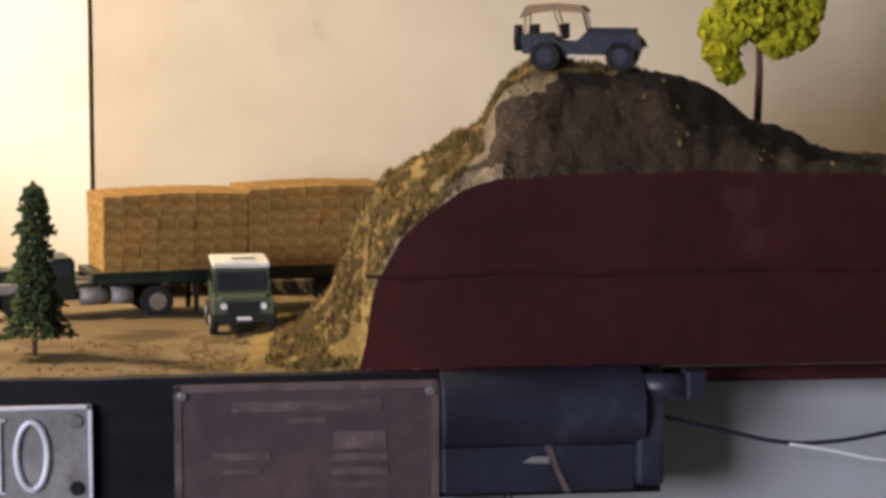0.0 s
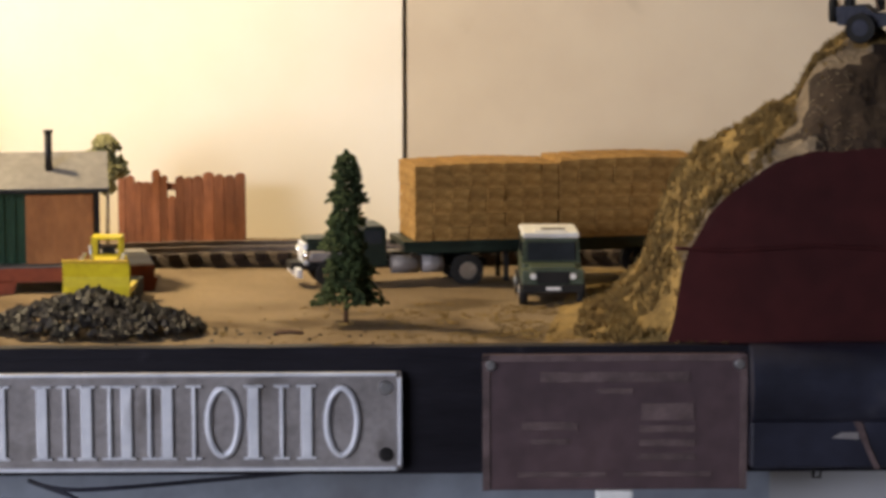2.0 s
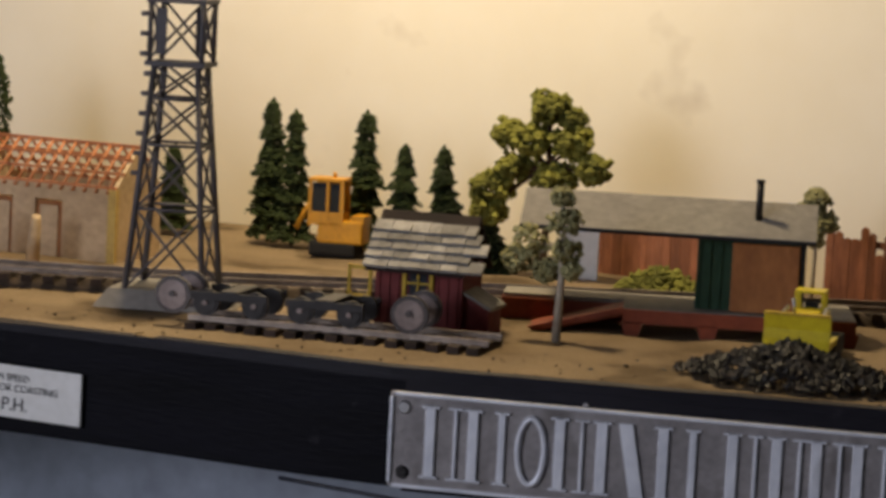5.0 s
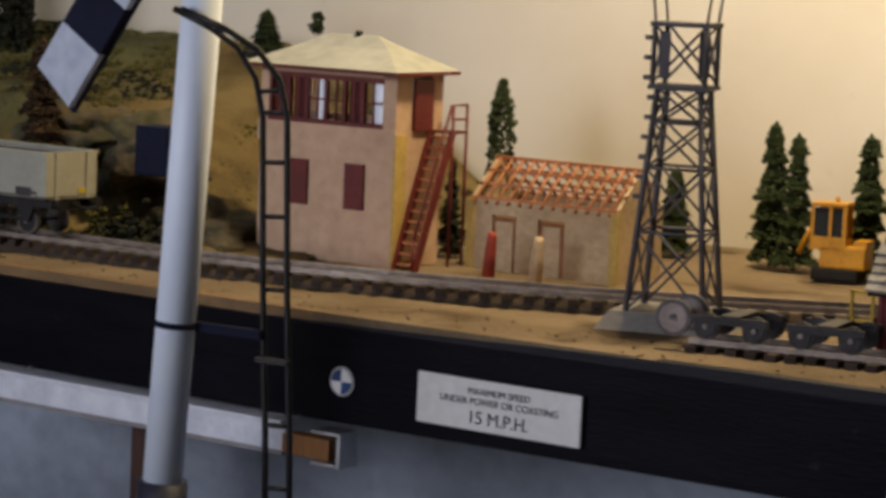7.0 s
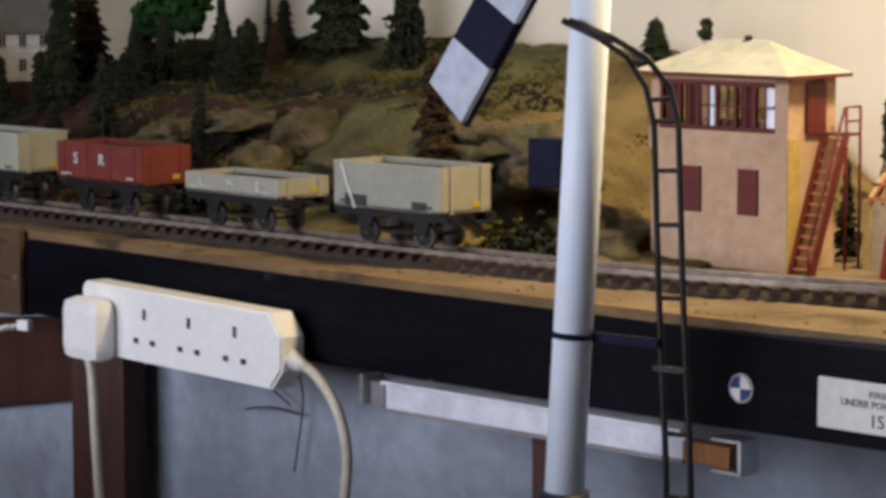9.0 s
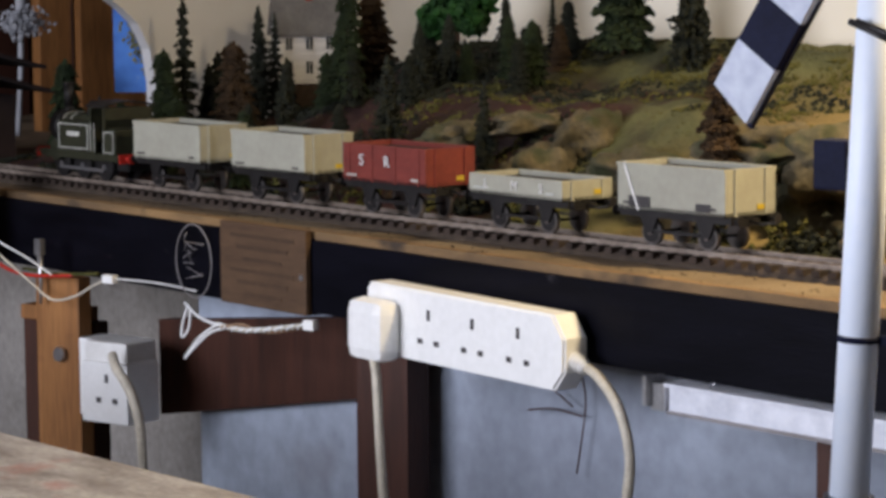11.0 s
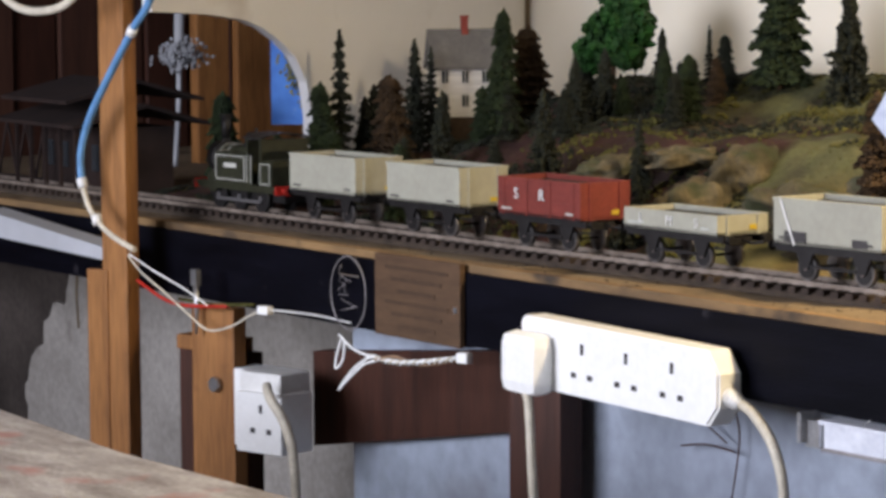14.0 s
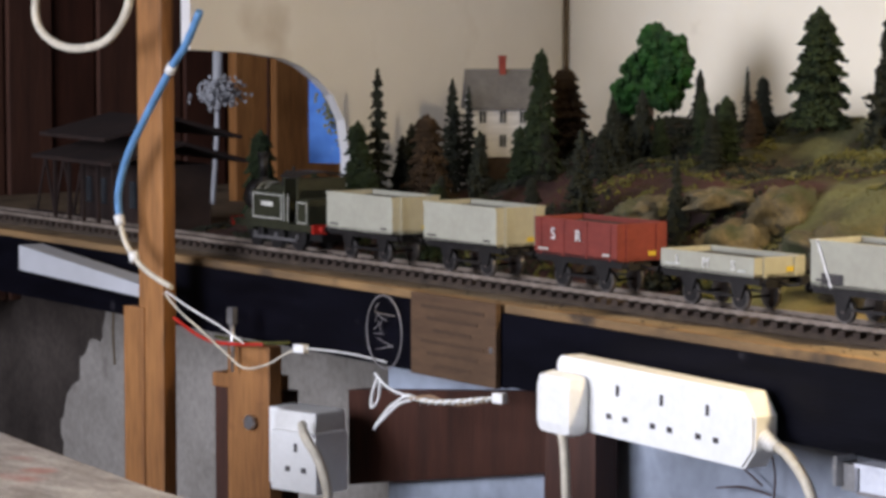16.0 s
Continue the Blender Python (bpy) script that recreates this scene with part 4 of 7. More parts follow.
leafy(-0.566, 1.678, ZB, [(0, 0, 0.092, 0.007), (0.002, 0, 0.076, 0.010), (-0.020, 0, 0.062, 0.012), (-0.028, 0, 0.050, 0.010), (0.004, 0, 0.058, 0.009), (-0.010, 0.004, 0.044, 0.010), (0.008, 0, 0.045, 0.006)], (0.085, 0.0030), M_PALE, M_BIRCH, "pale sage model birch with a light trunk", size=0.0022, dens=0.8, seed=5)
leafy(-0.475, 1.975, ZB, [(0, 0, 0.077, 0.009), (-0.006, 0, 0.066, 0.011), (0.006, 0, 0.060, 0.010), (0.0, 0, 0.048, 0.007)], (0.075, 0.0016), M_PALE, M_BIRCH, "small pale sage model tree by the fence", size=0.0024, dens=0.8, seed=6)
leafy(0.183, 1.75, 1.172, [(0, 0, 0.076, 0.022), (-0.020, 0, 0.066, 0.015), (0.021, 0, 0.066, 0.016), (-0.023, 0, 0.050, 0.010), (0.013, 0, 0.056, 0.010), (-0.012, 0, 0.094, 0.02), (0.014, 0, 0.096, 0.02), (-0.018, 0, 0.038, 0.007), (0.03, 0, 0.078, 0.010)], (0.075, 0.0028), M_LIME, M_BARK, "bright lime yellow model tree on the hill", size=0.0036, dens=2.4, seed=7, limbs=False)
bs, g0 = Shape(), random.Random(3)
for i in range(420):
    a = g0.uniform(0, 6.3)
    q = g0.random() ** 0.5
    bs.clump((0.036 * q * math.cos(a), 0.010 * q * math.sin(a), 0.003 + 0.017 * (1 - q * q) * g0.uniform(0.5, 1.1)), 0.0028, g0)
single("bush", bs, M_OLIVETREE, "low yellow-green bush beside the fence", "bush", m=pose(-0.578, 1.945, ZB))


# ---- hill at the board's end ----
def lerp_knots(ks, q):
    ks = sorted(ks)
    if q <= ks[0][0]: return ks[0][1]
    for (a, b), (c, d) in zip(ks, ks[1:]):
        if q <= c: return b + (d - b) * (q - a) / (c - a)
    return ks[-1][1]


RIDGE = [(-0.13, 1.047), (-0.100, 1.054), (-0.0802, 1.079), (-0.068, 1.112), (-0.060, 1.130), (-0.0465, 1.146), (-0.0177, 1.164), (0.0127, 1.184), (0.0243, 1.206), (0.0411, 1.2155), (0.1152, 1.2150), (0.1457, 1.2035), (0.1791, 1.182), (0.208, 1.169), (0.24, 1.162), (0.36, 1.15), (0.62, 1.12)]
FACE = [(-0.056, 1.046), (-0.0545, 1.068), (-0.0495, 1.094), (-0.0350, 1.1205), (-0.0170, 1.137), (0.0010, 1.149), (0.0200, 1.1545), (0.0847, 1.157), (0.1487, 1.158), (0.25, 1.153), (0.62, 1.12)]


def hill_front(x):
    return along(FRONT, x)[0] + 0.012


def hill_h(x, y):
    y0, yr = hill_front(x), 1.70
    f, r = lerp_knots(FACE, x), lerp_knots(RIDGE, x)
    if y <= yr:
        k = max(0.0, min(1.0, (y - y0) / (yr - y0)))
        z = f + (r - f) * k ** 0.75
    else:
        k = min(1.0, (y - yr) / 0.20)
        z = r + (ZB - r) * k * k * (3 - 2 * k)
    w = 0.009 * noise.noise((x * 38, y * 38, 1)) + 0.007 * noise.noise((x * 95, y * 95, 2)) + 0.004 * noise.noise((x * 210, y * 210, 3))
    return max(ZB - 0.002, z + w * (0.62 if x > -0.08 else 0.15) * (0.25 if y < y0 + 0.004 else 1.0))


hill = thing("hill", pose(0, 0, 0), "model hill with a maroon cut face and ochre grass slope", "hill")
hx = [-0.13 + 0.00375 * i for i in range(201)]
hy = [j / 39 for j in range(40)]
sl, rk, pb = Shape(), Shape(), Shape()
grid = []
for x in hx:
    y0 = hill_front(x)
    for q in hy:
        y = y0 + (1.915 - y0) * q
        grid.append((x, y, hill_h(x, y)))
fl = [(i * 40 + j, (i + 1) * 40 + j, (i + 1) * 40 + j + 1, i * 40 + j + 1) for i in range(200) for j in range(39)]
def rocky(f):
    c = [grid[k] for k in f]
    x, y = sum(p[0] for p in c) / 4, sum(p[1] for p in c) / 4
    edge = 0.016 + 0.066 * max(0.0, min(1.0, (x + 0.015) / 0.06)) + 0.030 * noise.noise((x * 26, y * 26, 5))
    d = y - hill_front(x)
    if (-0.058 < x < 0.022 and d < 0.012 + 0.018 * noise.noise((x * 34, y * 34, 15))) or (-0.012 < x < 0.056 and abs(d - edge) < 0.007 + 0.012 * noise.noise((x * 60, y * 60, 15))):
        return "plaster"
    return "rock" if d < edge and x > -0.004 else "grass"
for keep, shape in (("grass", sl), ("rock", rk), ("plaster", pb)):
    shape.add(grid, [f for f in fl if rocky(f) == keep], True)
part("grass_slope", sl, M_HAYGRASS, hill, "ochre and brown scatter grass slope")
part("plaster_band", pb, M_PLASTER, hill, "pale bare plaster along the cut edge")
part("rock_slope", rk, M_ROCK, hill, "grey-brown bare plaster rock")
ff = Shape()
fx = [x for x in hx if x >= -0.064]
vs = [(x, hill_front(x) - 0.001, ZB - 0.002) for x in fx] + [(x, hill_front(x) - 0.001, hill_h(x, hill_front(x)) + 0.0012) for x in fx]
n = len(fx)
ff.add(vs, [(i, i + 1, n + i + 1, n + i) for i in range(n - 1)])
ff.add([(x, y + 0.006, z) for x, y, z in vs], [(i, n + i, n + i + 1, i + 1) for i in range(n - 1)])
part("cut_face", ff, M_MAROON, hill, "smooth dark maroon painted cut face")
part("face_ledge", Shape().tube([(x, hill_front(x) - 0.002, 1.101 + 0.002 * noise.noise((x * 20, 0, 0))) for x in fx[2:120]], 0.0012, 6), M_MAROON, hill)
tf, g1 = Shape(), random.Random(11)
for i in range(26000):
    x = g1.uniform(-0.115, 0.30) if i % 3 else g1.uniform(-0.10, 0.05)
    y = g1.uniform(hill_front(x) + 0.002, 1.80)
    edge = 0.016 + 0.070 * max(0.0, min(1.0, (x + 0.015) / 0.06)) + 0.030 * noise.noise((x * 26, y * 26, 5))
    z = hill_h(x, y)
    if z > ZB + 0.001 and (y - hill_front(x) > edge or x < 0.0 or g1.random() < 0.006) and noise.noise((x * 55, y * 55, 12)) > -0.28:
        tf.blades((x, y, z), g1.uniform(0.0018, 0.0052), g1)
tagged(part("grass_tufts", tf, M_HAYGRASS, hill, "ochre and olive grass fibres"), kind="stuff")
rs = Shape()
for i in range(1900):
    k = g1.random()
    x = -0.052 + 0.10 * k
    y = hill_front(x) + abs(g1.gauss(0, 0.010 + 0.030 * k))
    rs.clump((x, y, hill_h(x, y) - 0.0008), g1.uniform(0.0005, 0.0017) * (1.0 - 0.35 * k), g1, 0.5)
tagged(part("rock_rubble", rs, M_PLASTER, hill, "pale broken plaster rock along the cut"), kind="stuff")
# loose scatter of ochre turf on the sand near the hill
tu = Shape()
for i in range(1500):
    x = g1.gauss(-0.13, 0.07)
    y = g1.uniform(along(FRONT, x)[0] + 0.008, 1.74)
    if noise.noise((x * 30, y * 30, 8)) > -0.12 and x < 0:
        tu.clump((x, y, ZB + 0.0006), g1.uniform(0.0005, 0.0015), g1, 0.5)
        tu.blades((x + 0.002, y, ZB + 0.0006), g1.uniform(0.0012, 0.0026), g1, 2, 1.4)
single("turf_scatter", tu, M_HAYGRASS, "ochre turf crumbs scattered on the sand", "scatter", kind="stuff")
peb = Shape()
for i in range(260):
    x = g1.uniform(-2.2, -0.2)
    y = along(FRONT, x)[0] + g1.uniform(0.01, 0.07)
    peb.clump((x, y, ZB + 0.0006), g1.uniform(0.0005, 0.0017), g1, 0.6)
single("grit", peb, M_ROCK, "loose grit and crumbs along the board edge", "grit", kind="stuff")


# ---- vehicles ----
def road_wheel(parent, x, y, z, r, w=0.006, hub=M_CHROME):
    t = part("wheel", Shape().tube([(x, y - w / 2, z), (x, y + w / 2, z)], r, 20), M_TYRE, parent, "black rubber tyre")
    part("rim", Shape().tube([(x, y - w / 2 - 0.0005, z), (x, y - w / 2 + 0.001, z)], r * 0.55, 14).tube([(x, y + w / 2 - 0.001, z), (x, y + w / 2 + 0.0005, z)], r * 0.55, 14), hub, t)


def jeep():
    g = thing("jeep", Matrix.Translation((0.074, 1.70, 1.2145)) @ Matrix.Rotation(radians(-8), 4, "Z"), "dark blue-grey model jeep with a faded canvas top", "jeep")
    body = Shape().prism([(-0.036, 0.009), (-0.037, 0.020), (-0.020, 0.021), (-0.014, 0.016), (-0.004, 0.016), (0.002, 0.022), (0.030, 0.0215), (0.033, 0.019), (0.033, 0.008)], -0.014, 0.014)
    part("body", body, M_JEEP, g)
    part("bonnet", Shape().box(0.017, 0, 0.0225, 0.029, 0.022, 0.003, bev=0.001), M_JEEP, g)
    for sy in (-1, 1):
        part("mudguard", Shape().prism([(0.010, 0.012), (0.013, 0.018), (0.034, 0.0175), (0.037, 0.012)], sy * 0.014, sy * 0.019), M_JEEP, g)
        for q in (-0.022, 0.023):
            road_wheel(g, q, sy * 0.0165, 0.0078, 0.0088, 0.005, M_JEEP)
        part("canopy_post", Shape().tube([(-0.035, sy * 0.013, 0.019), (-0.034, sy * 0.013, 0.036)], 0.0006, 6).tube([(-0.012, sy * 0.013, 0.019), (-0.018, sy * 0.013, 0.037)], 0.0006, 6), M_PINK, g)
    part("windscreen", Shape().box(0.0015, 0, 0.0285, 0.0012, 0.026, 0.013, tilt=Matrix.Rotation(radians(-14), 4, "Y")), M_GLASSDK, g)
    part("canvas_top", Shape().prism([(-0.038, 0.030), (-0.034, 0.0375), (-0.018, 0.0385), (-0.001, 0.0370), (0.003, 0.0335), (-0.001, 0.0335), (-0.018, 0.0345), (-0.033, 0.0325)], -0.0145, 0.0145), M_PINK, g, "faded brown canvas top")
    part("seat", Shape().box(-0.012, -0.006, 0.022, 0.004, 0.008, 0.009).box(-0.012, 0.006, 0.022, 0.004, 0.008, 0.009).box(-0.030, 0, 0.022, 0.004, 0.02, 0.008), M_TYRE, g)
    part("spare_wheel", Shape().tube([(-0.038, 0, 0.018), (-0.042, 0, 0.018)], 0.008, 16), M_TYRE, g)


jeep()


def land_rover():
    """Built nose to -y."""
    g = thing("off_road_car", Matrix.Translation((-0.140, 1.772, ZB)) @ Matrix.Rotation(radians(8), 4, "Z") @ Matrix.Scale(0.92, 4), "grey-green model off-road car with a white roof", "car")
    L = 0.080
    part("body", Shape().box(0, 0.008, 0.0195, 0.040, 0.060, 0.015, bev=0.0015).box(0, -0.028, 0.0185, 0.034, 0.022, 0.013, bev=0.0012), M_LRGREEN, g)
    part("bonnet", Shape().box(0, -0.029, 0.0258, 0.031, 0.022, 0.002, bev=0.0008), M_LRGREEN, g)
    part("cabin", Shape().prism([(-0.020, 0.026), (-0.0185, 0.043), (0.0185, 0.043), (0.020, 0.026)], -0.014, 0.038), M_LRGREEN, g)
    part("windscreen", Shape().box(0, -0.0150, 0.0345, 0.0325, 0.001, 0.0125), M_GLASSDK, g, "dark windscreen")
    for sx in (-1, 1):
        part("side_window", Shape().box(sx * 0.0192, 0.000, 0.0350, 0.0012, 0.018, 0.010).box(sx * 0.0192, 0.023, 0.0350, 0.0012, 0.020, 0.009), M_GLASSDK, g)
        part("wing", Shape().box(sx * 0.0185, -0.028, 0.0195, 0.005, 0.022, 0.010, bev=0.0012), M_LRGREEN, g)
        # white colour stands in for the shine of the headlight's reflector
        part("headlight", Shape().tube([(sx * 0.0135, -0.0415, 0.0205), (sx * 0.0135, -0.0388, 0.0205)], 0.0021, 14), M_WHITE2, g, "round bright headlight")
        for q in (-0.026, 0.026):
            w = part("wheel", Shape().tube([(sx * 0.0170, q, 0.0085), (sx * 0.0225, q, 0.0085)], 0.0085, 18), M_TYRE, g)
            part("rim", Shape().tube([(sx * 0.0222, q, 0.0085), (sx * 0.0230, q, 0.0085)], 0.0048, 14), M_STEEL, w)
    part("roof", Shape().box(0, 0.012, 0.0452, 0.039, 0.054, 0.004, bev=0.0016).box(0, 0.004, 0.0476, 0.022, 0.030, 0.0012), M_WHITE2, g, "white ribbed roof")
    part("roof_hatch", Shape().box(0.002, -0.002, 0.0484, 0.016, 0.005, 0.0008), M_TYRE, g)
    part("grille", Shape().box(0, -0.0395, 0.0195, 0.022, 0.0012, 0.008), M_TYRE, g)
    part("bumper", Shape().box(0, -0.0415, 0.0125, 0.041, 0.003, 0.005), M_TYRE, g)
    part("plate_bar", Shape().box(0, -0.0433, 0.0125, 0.010, 0.0006, 0.0022), M_WHITE2, g)


land_rover()


def hay_truck():
    """Built along x, cab to -x."""
    a = math.atan2(0.066, 0.199)
    g = thing("flatbed_truck", Matrix.Translation((-0.300, 1.815, ZB)) @ Matrix.Rotation(a, 4, "Z"), "dark green model tractor truck with bright bumper and green flatbed trailer", "truck")
    part("chassis", Shape().box(0.05, 0, 0.014, 0.13, 0.018, 0.005), M_TYRE, g)
    part("bonnet", Shape().box(0.012, 0, 0.0235, 0.034, 0.026, 0.014, bev=0.002), M_TRUCK, g, "dark green bonnet")
    part("bonnet_top", Shape().box(0.010, 0, 0.0312, 0.030, 0.024, 0.002, bev=0.0008), M_TRUCK, g)
    part("mudguard", Shape().box(0.008, -0.016, 0.021, 0.026, 0.008, 0.007, bev=0.0025), M_ALU_PLATE, g, "pale silver mudguard")
    part("mudguard", Shape().box(0.008, 0.016, 0.021, 0.026, 0.008, 0.007, bev=0.0025), M_ALU_PLATE, g, "pale silver mudguard")
    # pale low-metal colour stands in for bright reflections in the chrome
    part("radiator", Shape().box(-0.0055, 0, 0.022, 0.003, 0.024, 0.014, bev=0.0008), M_ALU, g, "chrome radiator grille")
    part("bumper", Shape().box(-0.011, 0, 0.0105, 0.004, 0.042, 0.006, bev=0.001), M_ALU, g, "bright chrome bumper")
    for sy in (-1, 1):
        part("headlight", Shape().tube([(-0.008, sy * 0.016, 0.022), (-0.004, sy * 0.016, 0.022)], 0.0034, 12), M_CHROME, g)
        road_wheel(g, 0.010, sy * 0.0175, 0.010, 0.010)
        road_wheel(g, 0.100, sy * 0.0185, 0.010, 0.0105, 0.009, M_STEEL)
        part("fuel_tank", Shape().tube([(0.050, sy * 0.0165, 0.0145), (0.068, sy * 0.0165, 0.0145)], 0.0058, 16).tube([(0.070, sy * 0.0165, 0.0145), (0.084, sy * 0.0165, 0.0145)], 0.0058, 16), M_ALU_PLATE, g, "polished round fuel tank")
        for q in (0.225, 0.246):
            road_wheel(g, q, sy * 0.0185, 0.010, 0.0105, 0.009)
        part("landing_leg", Shape().box(0.128, sy * 0.012, 0.0155, 0.003, 0.003, 0.029), M_TYRE, g)
    cab = part("cab", Shape().prism([(0.028, 0.014), (0.028, 0.029), (0.031, 0.0380), (0.034, 0.0400), (0.045, 0.0400), (0.047, 0.037), (0.047, 0.014)], -0.0165, 0.0165), M_TRUCK, g, "dark green cab")
    part("window", Shape().box(0.0385, -0.0166, 0.033, 0.011, 0.0008, 0.009).box(0.0385, 0.0166, 0.033, 0.011, 0.0008, 0.009).box(0.0292, 0, 0.0345, 0.0025, 0.030, 0.008, tilt=Matrix.Rotation(radians(17), 4, "Y")), M_GLASSDK, cab)
    bed = part("trailer_bed", Shape().box(0.168, 0, 0.0285, 0.222, 0.052, 0.0035).box(0.168, -0.0245, 0.0255, 0.222, 0.003, 0.005).box(0.168, 0.0245, 0.0255, 0.222, 0.003, 0.005).box(0.17, 0, 0.023, 0.2, 0.012, 0.008), M_TRUCK, g, "dark green flatbed")
    # two stacks of bales, each bale a thing of the load
    rg = random.Random(9)
    for k, (x0, lift) in enumerate(((0.064, 0.0), (0.161, 0.002))):
        st = thing("hay_stack", g.matrix_world @ Matrix.Translation((x0, -0.0265, 0.0305)), "stack of golden straw bales on the flatbed trailer", "hay stack", "hay stacks on the trailer")
        nx, nz, ny = 8, 6, 3
        bl, bh, bd = 0.096 / nx, (0.0505 + lift) / nz, 0.053 / ny
        me = Shape().box(0, 0, 0, bl * 1.05, bd * 1.04, bh * 1.05, bev=0.0014).mesh("bale", M_HAY)
        for i in range(nx):
            for j in range(ny):
                for z in range(nz):
                    if 0 < i < nx - 1 and j == 1 and z < nz - 1:
                        continue
                    o = new("bale", me)
                    o.parent = st
                    sag = -0.0016 * (1 - math.sin(math.pi * (i + 0.5) / nx)) if z == nz - 1 else 0
                    o.matrix_local = Matrix.Translation(((i + 0.5) * bl + rg.uniform(-.0004, .0004), (j + 0.5) * bd + rg.uniform(-.0007, .0007), (z + 0.5) * bh + sag)) @ Matrix.Rotation(rg.uniform(-.03, .03), 4, "Z") @ Matrix.Rotation(rg.uniform(-.025, .025), 4, "Y")


hay_truck()


def bulldozer():
    """Nose to -y, blade in front."""
    g = thing("bulldozer", Matrix.Translation((-0.4175, 1.736, ZB)) @ Matrix.Rotation(radians(6), 4, "Z"), "bright yellow model bulldozer behind the coal heap", "bulldozer")
    bl = Shape()
    prof = [(-0.058, 0.010), (-0.0555, 0.016), (-0.0550, 0.022), (-0.0565, 0.031), (-0.0535, 0.031), (-0.0520, 0.022), (-0.0530, 0.014), (-0.0550, 0.010)]
    m = Matrix(((0, 1, 0, 0), (1, 0, 0, 0), (0, 0, 1, 0), (0, 0, 0, 1)))
    bl.prism(prof, -0.0205, 0.0205, m)
    part("blade", bl, M_DOZER, g, "curved yellow dozer blade")
    part("blade_lip", Shape().box(0, -0.0575, 0.0318, 0.041, 0.004, 0.0018), M_YFRAME, g)
    part("body", Shape().box(0, -0.020, 0.021, 0.017, 0.034, 0.016, bev=0.0015).box(0, 0.008, 0.019, 0.020, 0.024, 0.014), M_DOZER, g)
    cab = part("cab", Shape().box(0.0, 0.002, 0.0400, 0.019, 0.018, 0.0018, bev=0.0006).box(-0.0085, -0.006, 0.0335, 0.0018, 0.0018, 0.013).box(0.0085, -0.006, 0.0335, 0.0018, 0.0018, 0.013).box(-0.0085, 0.010, 0.0335, 0.0018, 0.0018, 0.013).box(0.0085, 0.010, 0.0335, 0.0018, 0.0018, 0.013).box(0.0, -0.0065, 0.0285, 0.019, 0.0016, 0.003), M_DOZER, g, "open yellow roll cage")
    part("seat", Shape().box(0, 0.006, 0.029, 0.008, 0.004, 0.008).box(0, 0.002, 0.0265, 0.008, 0.008, 0.003), M_TYRE, cab)
    part("exhaust", Shape().tube([(-0.006, -0.026, 0.028), (-0.0075, -0.026, 0.038)], 0.0012, 8), M_STEEL, g, "thin pale exhaust pipe")
    for sx in (-1, 1):
        part("crawler", Shape().prism([(-0.028, 0.005), (-0.024, 0.0005), (0.020, 0.0005), (0.025, 0.006), (0.021, 0.0125), (-0.023, 0.0125)], -0.004, 0.004, Matrix.Translation((sx * 0.016, 0, 0.0)) @ m), M_TYRE, g, "black crawler track")
        part("push_arm", Shape().box(sx * 0.0185, -0.034, 0.012, 0.003, 0.044, 0.004), M_DOZER, g)
        part("ram", Shape().tube([(sx * 0.012, -0.016, 0.031), (sx * 0.014, -0.053, 0.026)], 0.0013, 8), M_STEEL, g)
    return g


bulldozer()
cs, g2 = Shape(), random.Random(21)
for i in range(1500):
    a, q = g2.uniform(0, 6.3), g2.random() ** 0.55
    x, y = 0.068 * q * math.cos(a), 0.036 * q * math.sin(a)
    cs.clump((x, y, 0.0005 + 0.0255 * max(0, 1 - abs(x) / 0.074) ** 0.8 * max(0, 1 - (y / 0.038) ** 2) * g2.uniform(0.75, 1.0)), g2.uniform(0.0016, 0.0038), g2)
for i in range(90):
    cs.clump((g2.gauss(0, 0.055), g2.gauss(0, 0.016), 0.0007), g2.uniform(0.0008, 0.002), g2, 0.6)
single("coal_heap", cs, M_COAL, "heap of broken black coal and grit on the sand", "coal heap", kind="stuff", m=pose(-0.395, 1.602, ZB))
single("twig", Shape().tube([(0, 0, 0.001), (0.008, 0.002, 0.0015), (0.016, 0.001, 0.001)], 0.0014, 6), M_BARK, "short dark brown twig lying on the sand", "twig", m=pose(-0.287, 1.606, ZB))


# ---- yard buildings ----
def goods_platform():
    g = thing("loading_platform", Matrix.Translation((-0.53, 1.735, ZB)) @ Matrix.Rotation(radians(17), 4, "Z"), "red-brown loading platform with a ramp and open legs", "platform")
    part("deck", Shape().box(0.065, 0.044, 0.0155, 0.150, 0.080, 0.004).box(-0.050, 0.066, 0.0155, 0.08, 0.036, 0.004), M_SLATEGREY, g, "grey-brown worn deck")
    part("front_beam", Shape().box(0.065, 0.002, 0.0125, 0.150, 0.003, 0.009), M_REDOXIDE, g, "red-brown edge beam")
    for q in (-0.004, 0.045, 0.094, 0.135):
        part("leg", Shape().prism([(q - 0.007, 0.009), (q + 0.007, 0.009), (q + 0.0045, 0.0), (q - 0.0045, 0.0)], 0.0005, 0.006), M_REDOXIDE, g)
    part("ramp", Shape().prism([(-0.070, 0.001), (-0.010, 0.0165), (-0.010, 0.0130), (-0.062, 0.0)], 0.002, 0.045), M_REDOXIDE, g, "sloping ramp board")
    part("ramp_kerb", Shape().prism([(-0.072, 0.002), (-0.010, 0.0185), (-0.010, 0.0150), (-0.066, 0.0)], 0.0, 0.0025), M_REDOXIDE, g)
    part("side_wall", Shape().box(-0.050, 0.0465, 0.008, 0.08, 0.003, 0.0135), M_REDOXIDE, g, "red-brown back wall of the ramp")
    part("end_wall", Shape().box(-0.0895, 0.064, 0.008, 0.003, 0.036, 0.0135), M_REDOXIDE, g)


goods_platform()


